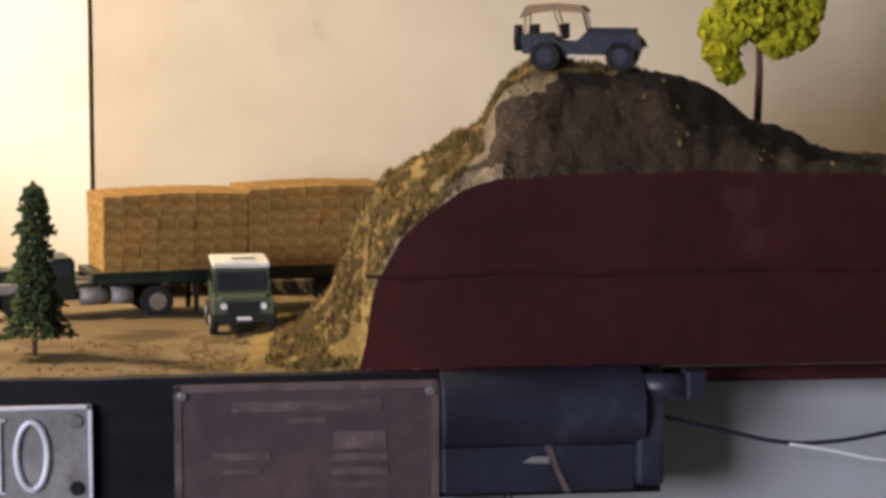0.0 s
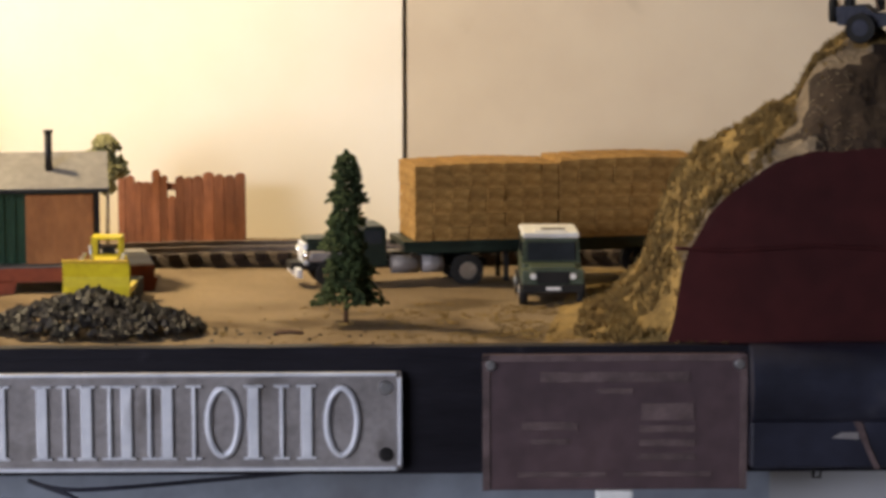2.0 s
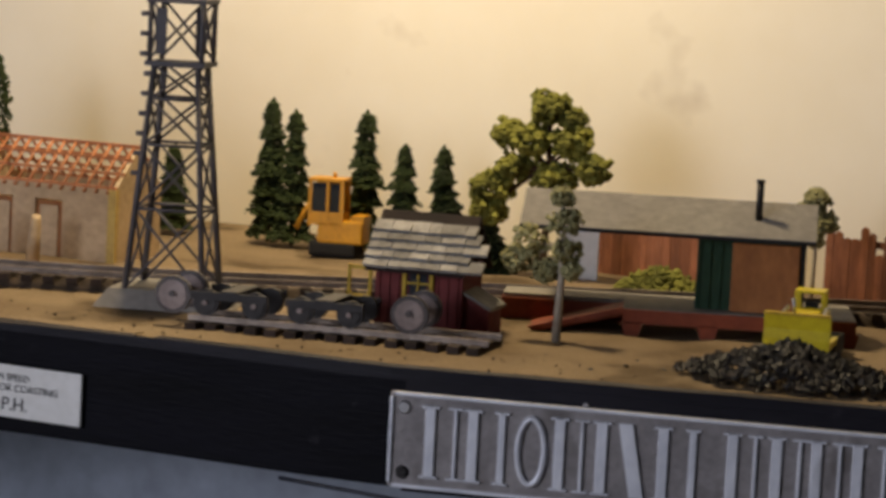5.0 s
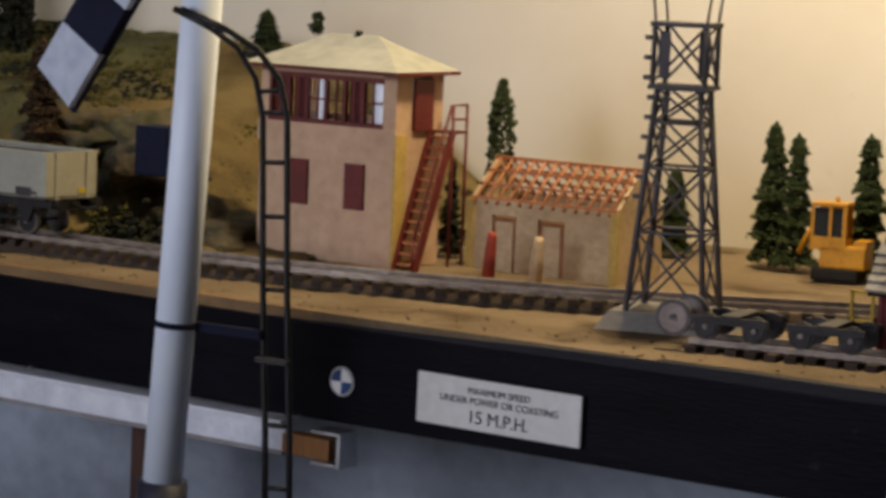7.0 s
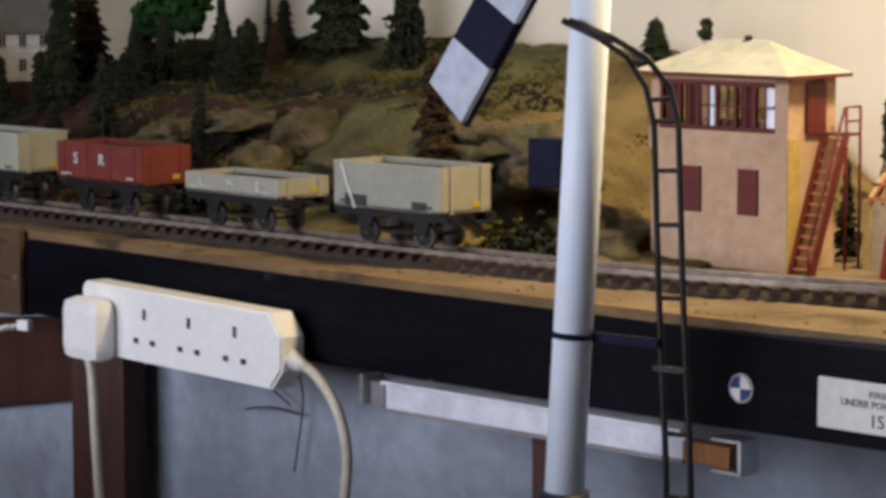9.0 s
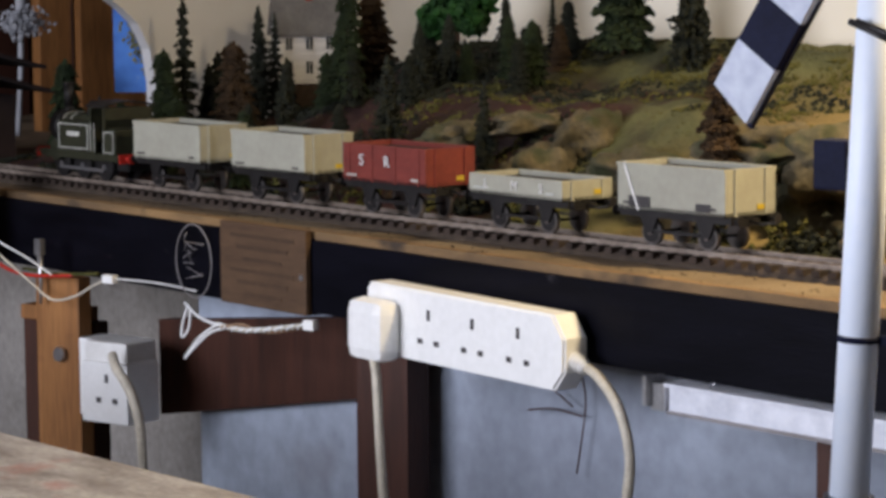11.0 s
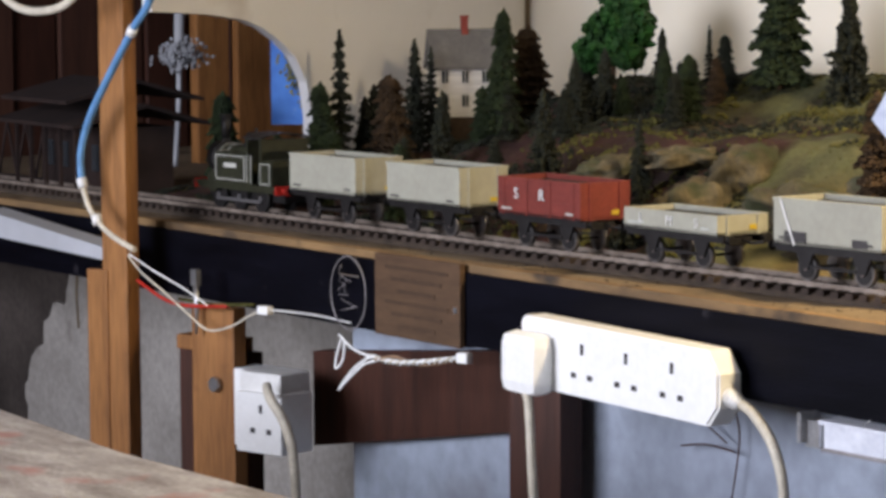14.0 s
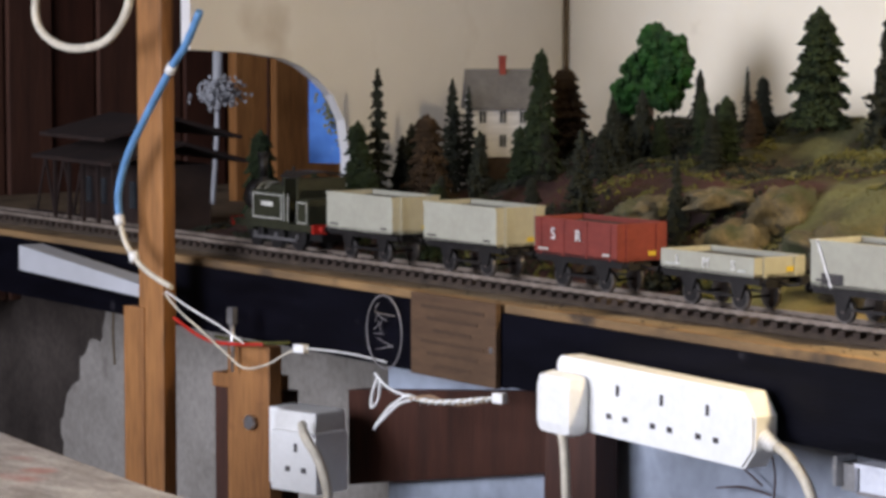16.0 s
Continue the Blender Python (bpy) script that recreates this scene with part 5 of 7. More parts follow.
def goods_shed():
    """A small boarded store with a long canopy roof reaching past it to -x."""
    g = thing("goods_shed", Matrix.Translation((-0.469, 1.775, ZB + 0.0176)) @ Matrix.Rotation(radians(14), 4, "Z"), "dark green goods shed with a long grey canopy roof", "shed")
    sw = Matrix(((0, 1, 0, 0), (1, 0, 0, 0), (0, 0, 1, 0), (0, 0, 0, 1)))
    part("wall_box", Shape().box(0.0, 0.024, 0.0255, 0.068, 0.048, 0.051), M_GREEN, g, "dark green boarded walls")
    for i in range(3):
        part("cover_strip", Shape().box(-0.0325 + i * 0.007, -0.0006, 0.025, 0.0012, 0.0012, 0.050), M_GREEN, g)
    part("corner_post", Shape().box(0.0345, 0.0, 0.025, 0.0035, 0.004, 0.050), M_TYRE, g, "dark corner post")
    part("sliding_door", Shape().box(0.0105, -0.0022, 0.0225, 0.0435, 0.003, 0.045, bev=0.0005), M_DOORWOOD, g, "worn orange-brown sliding door")
    part("door_rail", Shape().box(0.006, -0.0030, 0.0468, 0.054, 0.0018, 0.0016), M_TYRE, g, "dark sliding door rail")
    x0, x1 = -0.150, 0.042
    part("roof", Shape().prism([(-0.012, 0.0498), (0.022, 0.0705), (0.056, 0.0498), (0.056, 0.0480), (0.022, 0.0688), (-0.012, 0.0480)], x0, x1, sw), M_SLATEGREY, g, "long pale grey felt roof")
    part("fascia_board", Shape().box((x0 + x1) / 2, -0.0122, 0.0480, x1 - x0, 0.0014, 0.0022), M_TYRE, g, "dark eaves board")
    part("gable", Shape().prism([(-0.008, 0.049), (0.022, 0.0675), (0.052, 0.049)], x0 + 0.003, x0 + 0.005, sw), M_REDOXIDE, g, "red-brown canopy gable")
    part("stove_pipe", Shape().tube([(0.004, 0.006, 0.058), (0.004, 0.006, 0.084)], 0.0024, 12).tube([(0.004, 0.006, 0.084), (0.004, 0.006, 0.0862)], 0.0030, 12), M_DARKMETAL, g, "thin dark stove pipe")


goods_shed()


def fence(x0, x1, h, seed):
    g = thing("picket_fence", pose(0, 0, 0), "weathered orange-brown board fence with uneven tops", "fence", "fences along the backdrop")
    r = random.Random(seed)
    x = x0
    while x < x1:
        w = r.uniform(0.0055, 0.0085)
        hh = h * r.uniform(0.86, 1.04) * (0.72 if r.random() < 0.12 else 1)
        y = wall_y(x) - 0.055
        part("board", Shape().prism([(x, 0), (x + w * 0.92, 0), (x + w * 0.92, hh - 0.002), (x + w * 0.62, hh), (x + w * 0.3, hh), (x, hh - 0.0018)], y + r.uniform(-.0008, .0008), y + 0.0024, Matrix.Translation((0, 0, ZB))), M_FENCE, g)
        x += w
    for z in (0.012, 0.040):
        part("rail", ribbon([(x0, wall_y(x0) - 0.0515), (x1, wall_y(x1) - 0.0515)], ZB + z, ZB + z + 0.005, 0.003), M_FENCE, g)


fence(-0.478, -0.384, 0.0535, 1)
fence(-0.665, -0.520, 0.047, 2)


def red_hut():
    g = thing("trackside_hut", Matrix.Translation((-0.652, 1.655, ZB)) @ Matrix.Rotation(radians(4), 4, "Z"), "maroon board hut with a pale stone shingle roof and yellow window", "hut")
    part("hut_body", Shape().box(0, 0.022, 0.022, 0.058, 0.044, 0.044), M_HUTRED, g)
    for i in range(9):
        part("cover_strip", Shape().box(-0.026 + i * 0.0065, -0.0004, 0.022, 0.0009, 0.001, 0.042), M_HUTRED, g)
    rf = part("roof_slab", Shape().prism([(-0.010, 0.040), (0.022, 0.0745), (0.054, 0.040), (0.054, 0.038), (0.022, 0.071), (-0.010, 0.038)], -0.033, 0.033, Matrix(((0, 1, 0, 0), (1, 0, 0, 0), (0, 0, 1, 0), (0, 0, 0, 1)))), M_GREYMODEL, g, "dark grey ridge and roof boards")
    r = random.Random(2)
    d = math.atan2(0.0345, 0.032)
    for row in range(5):
        x = -0.034
        while x < 0.031:
            w = r.uniform(0.007, 0.017)
            k = (row + 0.5) / 6.6
            tl = Matrix.Rotation(d - 0.24 + r.uniform(-.06, .06), 4, "X") @ Matrix.Rotation(r.uniform(-.06, .06), 4, "Z")
            part("shingle", Shape().box(x + w / 2, -0.0115 + 0.032 * k, 0.0405 + 0.0345 * k + 0.0012, w * 0.96, 0.0098, 0.0021, tilt=tl), M_SHINGLE, rf)
            x += w
    wf = Shape().box(0.0, -0.0012, 0.0405, 0.018, 0.002, 0.0022).box(0.0, -0.0012, 0.0220, 0.018, 0.002, 0.0022).box(-0.009, -0.0012, 0.031, 0.0022, 0.002, 0.0205).box(0.009, -0.0012, 0.031, 0.0022, 0.002, 0.0205).box(0, -0.001, 0.031, 0.0012, 0.0016, 0.018).box(0, -0.001, 0.031, 0.017, 0.0016, 0.0012)
    w = part("window_frame", wf, M_YFRAME, g, "yellow window frame")
    part("pane", Shape().box(0, -0.0004, 0.031, 0.016, 0.0006, 0.017), M_GLASSDK, w)
    part("lean_to", Shape().prism([(0.029, 0.0), (0.029, 0.026), (0.046, 0.017), (0.046, 0.0)], 0.004, 0.034), M_HUTRED, g)
    part("lean_to_roof", Shape().prism([(0.028, 0.0265), (0.048, 0.0165), (0.048, 0.0185), (0.028, 0.0285)], 0.002, 0.036), M_SHINGLE, g, "pale lean-to roof")
    part("porch_frame", Shape().box(-0.032, -0.001, 0.020, 0.002, 0.002, 0.040).box(-0.046, -0.001, 0.020, 0.002, 0.002, 0.040).box(-0.039, -0.001, 0.0385, 0.016, 0.002, 0.002).box(-0.039, -0.001, 0.020, 0.016, 0.002, 0.002), M_YFRAME, g, "yellow porch frame")


red_hut()


def wheelsets():
    y0, a = 1.604, math.atan2(0.02, 0.19)
    m = Matrix.Translation((-0.705, 1.6, ZB + 0.008)) @ Matrix.Rotation(a, 4, "Z")
    for q in (-0.082, 0.072):
        w = thing("loose_wheelset", m @ Matrix.Translation((q, 0, 0)), "loose steel wheelset standing on the siding", "wheelset", "wheelsets on the siding")
        for sy in (-1, 1):
            wh = part("wheel", Shape().tube([(0, sy * 0.0155 - 0.002, 0.0118), (0, sy * 0.0155 + 0.002, 0.0118)], 0.0118, 26), M_DULLSTEEL, w)
            part("wheel_face", Shape().tube([(0, sy * 0.0155 - 0.0026, 0.0118), (0, sy * 0.0155 - 0.0020, 0.0118)], 0.0092, 24).tube([(0, sy * 0.0155 - 0.0034, 0.0118), (0, sy * 0.0155 - 0.0020, 0.0118)], 0.0030, 12), M_WHEELFACE, wh)
        part("axle", Shape().tube([(0, -0.02, 0.0125), (0, 0.02, 0.0125)], 0.002, 10), M_DULLSTEEL, w)
    b = thing("bogie_frame", m @ Matrix.Translation((-0.004, 0, 0)), "black four-wheel bogie frames on the siding", "bogie")
    for q in (-0.040, 0.022):
        part("side_frame", Shape().box(q, -0.019, 0.013, 0.050, 0.003, 0.005).box(q, 0.019, 0.013, 0.050, 0.003, 0.005).box(q, 0, 0.014, 0.012, 0.04, 0.005), M_DARKMETAL, b)
        for d in (-0.016, 0.016):
            for sy in (-1, 1):
                wheel(b, q + d, sy * 0.0155, 0.0085, 0.0085, sy, M_DARKMETAL)


wheelsets()


def digger():
    g = thing("excavator", Matrix.Translation((-0.852, 1.985, ZB)) @ Matrix.Rotation(radians(8), 4, "Z") @ Matrix.Diagonal((0.74, 0.85, 1.0, 1)), "orange-yellow model excavator with a glazed cab", "excavator")
    part("undercarriage", Shape().box(0, 0, 0.008, 0.05, 0.03, 0.012, bev=0.003), M_TYRE, g)
    part("body", Shape().box(0.008, 0, 0.021, 0.048, 0.03, 0.018, bev=0.002).box(0.026, 0, 0.031, 0.014, 0.026, 0.006), M_ORANGE, g)
    cab = part("cab", Shape().box(-0.008, -0.002, 0.0605, 0.038, 0.027, 0.003, bev=0.001).box(-0.025, -0.014, 0.043, 0.003, 0.003, 0.036).box(0.009, -0.014, 0.043, 0.004, 0.003, 0.036).box(-0.006, -0.014, 0.043, 0.003, 0.003, 0.036).box(-0.008, -0.002, 0.031, 0.036, 0.026, 0.010).box(-0.008, 0.010, 0.045, 0.036, 0.003, 0.03), M_ORANGE, g)
    part("window", Shape().box(-0.0155, -0.0132, 0.047, 0.015, 0.001, 0.022).box(0.0015, -0.0132, 0.047, 0.011, 0.001, 0.022), M_GLASSDK, cab)
    part("boom", Shape().tube([(-0.022, 0.012, 0.024), (-0.034, 0.012, 0.040), (-0.046, 0.008, 0.020)], 0.003, 8), M_ORANGE, g)
    part("beacon", Shape().tube([(-0.004, 0, 0.062), (-0.004, 0, 0.066)], 0.002, 10), M_ORANGE, g)


digger()


# ---- lattice tower ----
def tower():
    g = thing("lattice_tower", Matrix.Translation((-0.829, 1.662, ZB)) @ Matrix.Rotation(radians(12), 4, "Z"), "grey lattice lighting tower on a sloped concrete base", "tower")
    part("plinth", Shape().add([(-0.044, -0.036, 0), (0.044, -0.036, 0), (0.044, 0.04, 0), (-0.044, 0.04, 0), (-0.036, -0.028, 0.012), (0.036, -0.028, 0.012), (0.036, 0.032, 0.012), (-0.036, 0.032, 0.012)], [(0, 3, 2, 1), (4, 5, 6, 7), (0, 1, 5, 4), (1, 2, 6, 5), (2, 3, 7, 6), (3, 0, 4, 7)]), M_SLATEGREY, g, "grey sloped plinth")
    H, a, b = 0.146, 0.0260, 0.0145
    def corner(k, z):
        q = a + (b - a) * z / H if z <= H else 0.0175
        return (q * (1, -1, -1, 1)[k], q * (-1, -1, 1, 1)[k] * 0.9, 0.012 + z)
    for k in range(4):
        part("leg", Shape().tube([corner(k, 0), corner(k, H)], 0.0022, 6).tube([corner(k, H + 0.001), corner(k, H + 0.042)], 0.0018, 6), M_TOWER, g)
    lev = [0, 0.052, 0.094, 0.124, H]
    for z0, z1 in zip(lev, lev[1:]):
        for k in range(4):
            n = (k + 1) % 4
            part("brace", Shape().tube([corner(k, z0), corner(n, z1)], 0.0010, 5).tube([corner(n, z0), corner(k, z1)], 0.0010, 5).tube([corner(k, z1), corner(n, z1)], 0.0011, 5), M_TOWER, g)
    for z in (0.013, 0.054):
        part("platform", Shape().box(0, 0, H + z, 0.040, 0.036, 0.003), M_TOWER, g)
    for x, y in ((-0.010, -0.016), (0.009, 0.014)):
        part("cage_panel", Shape().box(x, y, H + 0.034, 0.007, 0.002, 0.03), M_TOWER, g)
    for k in range(4):
        n = (k + 1) % 4
        part("brace", Shape().tube([corner(k, H + 0.004), corner(n, H + 0.042)], 0.001, 5).tube([corner(n, H + 0.004), corner(k, H + 0.042)], 0.001, 5), M_TOWER, g)
    for sx in (-1, 1):
        for y in (-0.015, 0.015):
            part("lamp_bracket", Shape().tube([(sx * 0.0170, y, H + 0.054), (sx * 0.020, y, H + 0.078), (sx * 0.014, y, H + 0.095)], 0.001, 6), M_STEEL, g, "thin pale bracket")
    for i in range(9):
        part("insulator", Shape().tube([(corner(1, 0.075 + i * 0.013)[0] - 0.006, corner(1, 0.075 + i * 0.013)[1], 0.087 + i * 0.013), (corner(1, 0.075 + i * 0.013)[0] + 0.001, corner(1, 0.075 + i * 0.013)[1], 0.087 + i * 0.013)], 0.0018, 6), M_TOWER, g)


tower()

single("white_card", Shape().box(0, 0, 0, 0.030, 0.002, 0.040), M_WHITE2, "small white card standing behind the goods shed", "card", m=pose(-0.660, 2.0, ZB + 0.0195))


# ---- signal box ----
def signal_box():
    g = thing("signal_box", Matrix.Translation((-1.129, 1.785, ZB)) @ Matrix.Rotation(radians(-4), 4, "Z") @ Matrix.Diagonal((1, 1, 0.965, 1)), "peach rendered signal box with dark red windows and a pale roof", "signal box")
    # x runs along the front, from -W to 0; the stair gable is at x = 0
    W, Dp, H1, H2 = 0.130, 0.060, 0.108, 0.148
    part("lower_wall", Shape().box(-W / 2, Dp / 2, H1 / 2, W, Dp, H1), M_SBWALL, g)
    part("string_band", Shape().box(-W / 2, -0.0008, 0.100, W + 0.002, 0.002, 0.016), M_SBWALL, g)
    part("corner_stone", Shape().box(0.0008, 0.006, 0.052, 0.002, 0.014, 0.104), M_SBYEL, g, "yellow stone corner")
    part("upper_wall", Shape().box(-0.006, 0.010, 0.129, 0.012, 0.020, 0.042).box(-W + 0.004, 0.010, 0.129, 0.008, 0.020, 0.042).box(-W / 2, Dp - 0.003, 0.1105, W, 0.006, 0.005).box(-W / 2, Dp - 0.003, 0.1475, W, 0.006, 0.005).box(-W + 0.004, Dp - 0.003, 0.129, 0.008, 0.006, 0.032).box(-0.004, 0.053, 0.129, 0.008, 0.014, 0.042).box(-W / 2, 0.003, 0.149, W, 0.006, 0.005), M_SBWALL, g)
    fr = part("window_frame", Shape().box(-W / 2 - 0.002, 0.001, 0.1095, W - 0.020, 0.004, 0.004).box(-W / 2 - 0.002, 0.001, 0.1455, W - 0.020, 0.004, 0.004), M_SBRED, g, "dark red window joinery")
    for i in range(6):
        x0 = -W + 0.010 + i * 0.0178
        part("sash", Shape().box(x0, 0.001, 0.1275, 0.0028, 0.004, 0.036).box(x0 + 0.0089, 0.0015, 0.1275, 0.016, 0.002, 0.0014).box(x0 + 0.0089, 0.0015, 0.1275, 0.001, 0.002, 0.034), M_SBRED, fr)
        if i not in (2, 3, 5):
            part("curtain", Shape().box(x0 + 0.0089, 0.005, 0.1275, 0.0150, 0.001, 0.034), M_SBRED, fr, "dark red blind")
        else:
            # white sheets added so that these two panes come out bright
            if i != 3:
                part("white_pane_sheet", Shape().box(x0 + 0.0105, 0.006, 0.1275, 0.0085, 0.001, 0.032), M_WHITE, fr, "white sheet added behind the glass")
            p = part("pane", Shape().box(x0 + 0.0089, 0.003, 0.1275, 0.015, 0.0006, 0.034), M_CLEAR, fr)
            p.visible_shadow = False
    part("side_door", Shape().box(0.001, 0.033, 0.127, 0.003, 0.024, 0.040), M_SBRED, g, "dark red upper door")
    for x in (-0.036, -0.090):
        part("lower_window", Shape().box(x, -0.0008, 0.061, 0.018, 0.003, 0.036), M_SBRED, g, "dark red shuttered window")
    rf = Shape()
    ov, zt = 0.009, 0.179
    b = [(-W - ov, -ov - 0.004, 0.1535), (ov, -ov - 0.004, 0.1535), (ov, Dp + ov, 0.1535), (-W - ov, Dp + ov, 0.1535)]
    m = [(-W + 0.022, 0.018, 0.169), (-0.022, 0.018, 0.169), (-0.022, Dp - 0.018, 0.169), (-W + 0.022, Dp - 0.018, 0.169)]
    t = [(-W + 0.042, Dp / 2, zt), (-0.042, Dp / 2, zt)]
    rf.add(b + m + t, [(0, 1, 5, 4), (1, 2, 6, 5), (2, 3, 7, 6), (3, 0, 4, 7), (4, 5, 9, 8), (5, 6, 9), (6, 7, 8, 9), (7, 4, 8), (0, 3, 2, 1)])
    part("roof", rf, M_SBROOF, g, "pale cream hipped roof")
    part("eaves_board", Shape().box(-W / 2, -ov - 0.003, 0.152, W + 2 * ov, 0.002, 0.003).box(ov - 0.001, Dp / 2, 0.152, 0.002, Dp + 2 * ov, 0.003), M_SBRED, g)
    part("roof_vent", Shape().tube([(-0.060, Dp / 2, zt - 0.001), (-0.060, Dp / 2, zt + 0.003)], 0.003, 10), M_DARKMETAL, g)
    # stairs run along the gable, rising to the back
    st = part("stair_string", Shape().prism([(-0.004, 0.0), (0.004, 0.0), (0.046, 0.106), (0.038, 0.106)], 0.022, 0.0236, Matrix(((0, 1, 0, 0), (1, 0, 0, 0), (0, 0, 1, 0), (0, 0, 0, 1)))).prism([(-0.004, 0.0), (0.004, 0.0), (0.046, 0.106), (0.038, 0.106)], 0.003, 0.0046, Matrix(((0, 1, 0, 0), (1, 0, 0, 0), (0, 0, 1, 0), (0, 0, 0, 1)))), M_SBRED, g, "dark red stair strings")
    for i in range(13):
        k = (i + 0.5) / 13
        part("tread", Shape().box(0.013, 0.002 + 0.042 * k, 0.106 * k, 0.018, 0.0055, 0.0014), M_RAFTER, st)
    part("handrail", Shape().tube([(0.023, -0.004, 0.022), (0.023, 0.040, 0.128), (0.023, 0.060, 0.128)], 0.0012, 6).tube([(0.023, -0.004, 0.0), (0.023, -0.004, 0.024)], 0.0013, 6).tube([(0.023, 0.042, 0.0), (0.023, 0.042, 0.128)], 0.0013, 6).tube([(0.023, 0.060, 0.0), (0.023, 0.060, 0.128)], 0.0013, 6).tube([(0.023, 0.040, 0.117), (0.023, 0.060, 0.117)], 0.0009, 6), M_SBRED, g)
    part("landing", Shape().box(0.013, 0.051, 0.1065, 0.022, 0.018, 0.002), M_SBRED, g)


signal_box()


def roofless_shed():
    g = thing("roofless_shed", Matrix.Translation((-1.032, 1.835, ZB)) @ Matrix.Rotation(radians(-5), 4, "Z") @ Matrix.Diagonal((1, 1, 0.93, 1)), "buff stone shed with bare salmon rafters and no tiles", "shed")
    L, Dp, H, R = 0.130, 0.062, 0.058, 0.090
    x0, x1 = -0.060, 0.070
    for x, w in ((x0 + 0.010, 0.020), (x0 + 0.052, 0.020), (x1 - 0.022, 0.044)):
        part("wall_pier", Shape().box(x, 0, H / 2 - 0.006, w, 0.003, H - 0.012), M_SHEDWALL, g)
    part("wall_lintel", Shape().box((x0 + x1) / 2, 0, H - 0.006, L, 0.003, 0.012), M_SHEDWALL, g)
    part("back_wall", Shape().box((x0 + x1) / 2, Dp, H / 2, L, 0.003, H), M_SHEDWALL, g)
    for x in (x0, x1):
        part("gable", Shape().prism([(0, 0), (0, H), (Dp / 2, R), (Dp, H), (Dp, 0)], x - 0.0015, x + 0.0015, Matrix(((0, 1, 0, 0), (1, 0, 0, 0), (0, 0, 1, 0), (0, 0, 0, 1)))), M_SHEDWALL, g, "buff gable wall")
    for x in (x0, x1):
        part("quoin", Shape().box(x, -0.001, H / 2, 0.007, 0.004, H), M_SBYEL, g, "yellow corner stones")
    for q in (0.031, 0.074):
        part("door_frame", Shape().box(x0 + q, 0.0015, 0.022, 0.022, 0.003, 0.044), M_DOORWOOD, g, "brown door frame")
        part("door", Shape().box(x0 + q, 0.0005, 0.0205, 0.016, 0.003, 0.041), M_SHEDWALL, g, "buff plank door")
    part("ridge", Shape().box((x0 + x1) / 2, Dp / 2, R, L + 0.004, 0.003, 0.003), M_RAFTER, g)
    for f in (0.0, 0.33, 0.66):
        for sy in (0, 1):
            part("purlin", Shape().box((x0 + x1) / 2, Dp / 2 + (Dp / 2 * (1 - f)) * (-1 if sy == 0 else 1), H + (R - H) * f + 0.001, L + 0.004, 0.0022, 0.0022), M_RAFTER, g)
    for i in range(13):
        x = x0 + 0.004 + i * (L - 0.008) / 12
        for sy in (-1, 1):
            part("rafter", Shape().tube([(x, Dp / 2 + sy * (Dp / 2 + 0.004), H - 0.003), (x, Dp / 2, R)], 0.0012, 5), M_RAFTER, g)


roofless_shed()
for x, y, mt, lab in ((-1.052, 1.80, M_FIGRED, "plain red peg shape beside the shed"), (-1.012, 1.80, M_SHEDWALL, "plain buff peg shape with a yellow top")):
    sp = Shape().tube([(0, 0, 0), (0.001, 0, 0.018), (0.002, 0, 0.030), (0.002, 0, 0.034)], 0.0052, 10, 0.003)
    single("peg", sp, mt, lab, "peg", m=pose(x, y, ZB))


# ---- scenic hillside at the far end ----
HTOP = [(-1.20, 1.055), (-1.30, 1.085), (-1.40, 1.165), (-1.49, 1.186), (-1.72, 1.188), (-1.93, 1.193), (-2.06, 1.176), (-2.20, 1.178), (-2.33, 1.142), (-2.54, 1.105), (-2.9, 1.10)]
HMID = [(-1.20, 1.05), (-1.32, 1.07), (-1.42, 1.125), (-1.55, 1.142), (-1.80, 1.142), (-2.02, 1.144), (-2.2, 1.118), (-2.4, 1.085), (-2.7, 1.07)]


def side_h(x, y):
    f = along(RAILN, x)[0] + 0.062
    w = wall_y(x) - 0.004
    k = max(0.0, min(1.0, (y - f) / (w - f)))
    a, b = lerp_knots(HMID, x), lerp_knots(HTOP, x)
    foot = ZB + 0.002
    if k < 0.12: z = foot + (a - foot) * 0.25 * k / 0.12
    elif k < 0.36: z = foot + (a - foot) * (0.25 + 0.75 * ((k - 0.12) / 0.24))
    elif k < 0.56: z = a + (b - a) * 0.12 * (k - 0.36) / 0.2
    elif k < 0.78: z = a + (b - a) * (0.12 + 0.88 * (k - 0.56) / 0.22)
    else: z = b
    return max(foot - 0.004, z + 0.012 * noise.noise((x * 14, y * 14, 4)) * min(1, k * 4) + 0.005 * noise.noise((x * 45, y * 45, 6)))


hs = thing("scenic_hillside", pose(0, 0, 0), "terraced model hillside of olive scatter, sandy rock and red earth", "hillside")
sx_ = [-1.20 - 0.0125 * i for i in range(111)]
gr = []
for x in sx_:
    f, w = along(RAILN, x)[0] + 0.056, wall_y(x) - 0.004
    for j in range(36):
        y = f + (w - f) * j / 35
        gr.append((x, y, side_h(x, y)))
fl = [(i * 36 + j, (i + 1) * 36 + j, (i + 1) * 36 + j + 1, i * 36 + j + 1) for i in range(110) for j in range(35)]
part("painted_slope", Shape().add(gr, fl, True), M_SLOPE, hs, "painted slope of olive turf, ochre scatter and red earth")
tu, g3 = Shape(), random.Random(31)
tb = Shape()
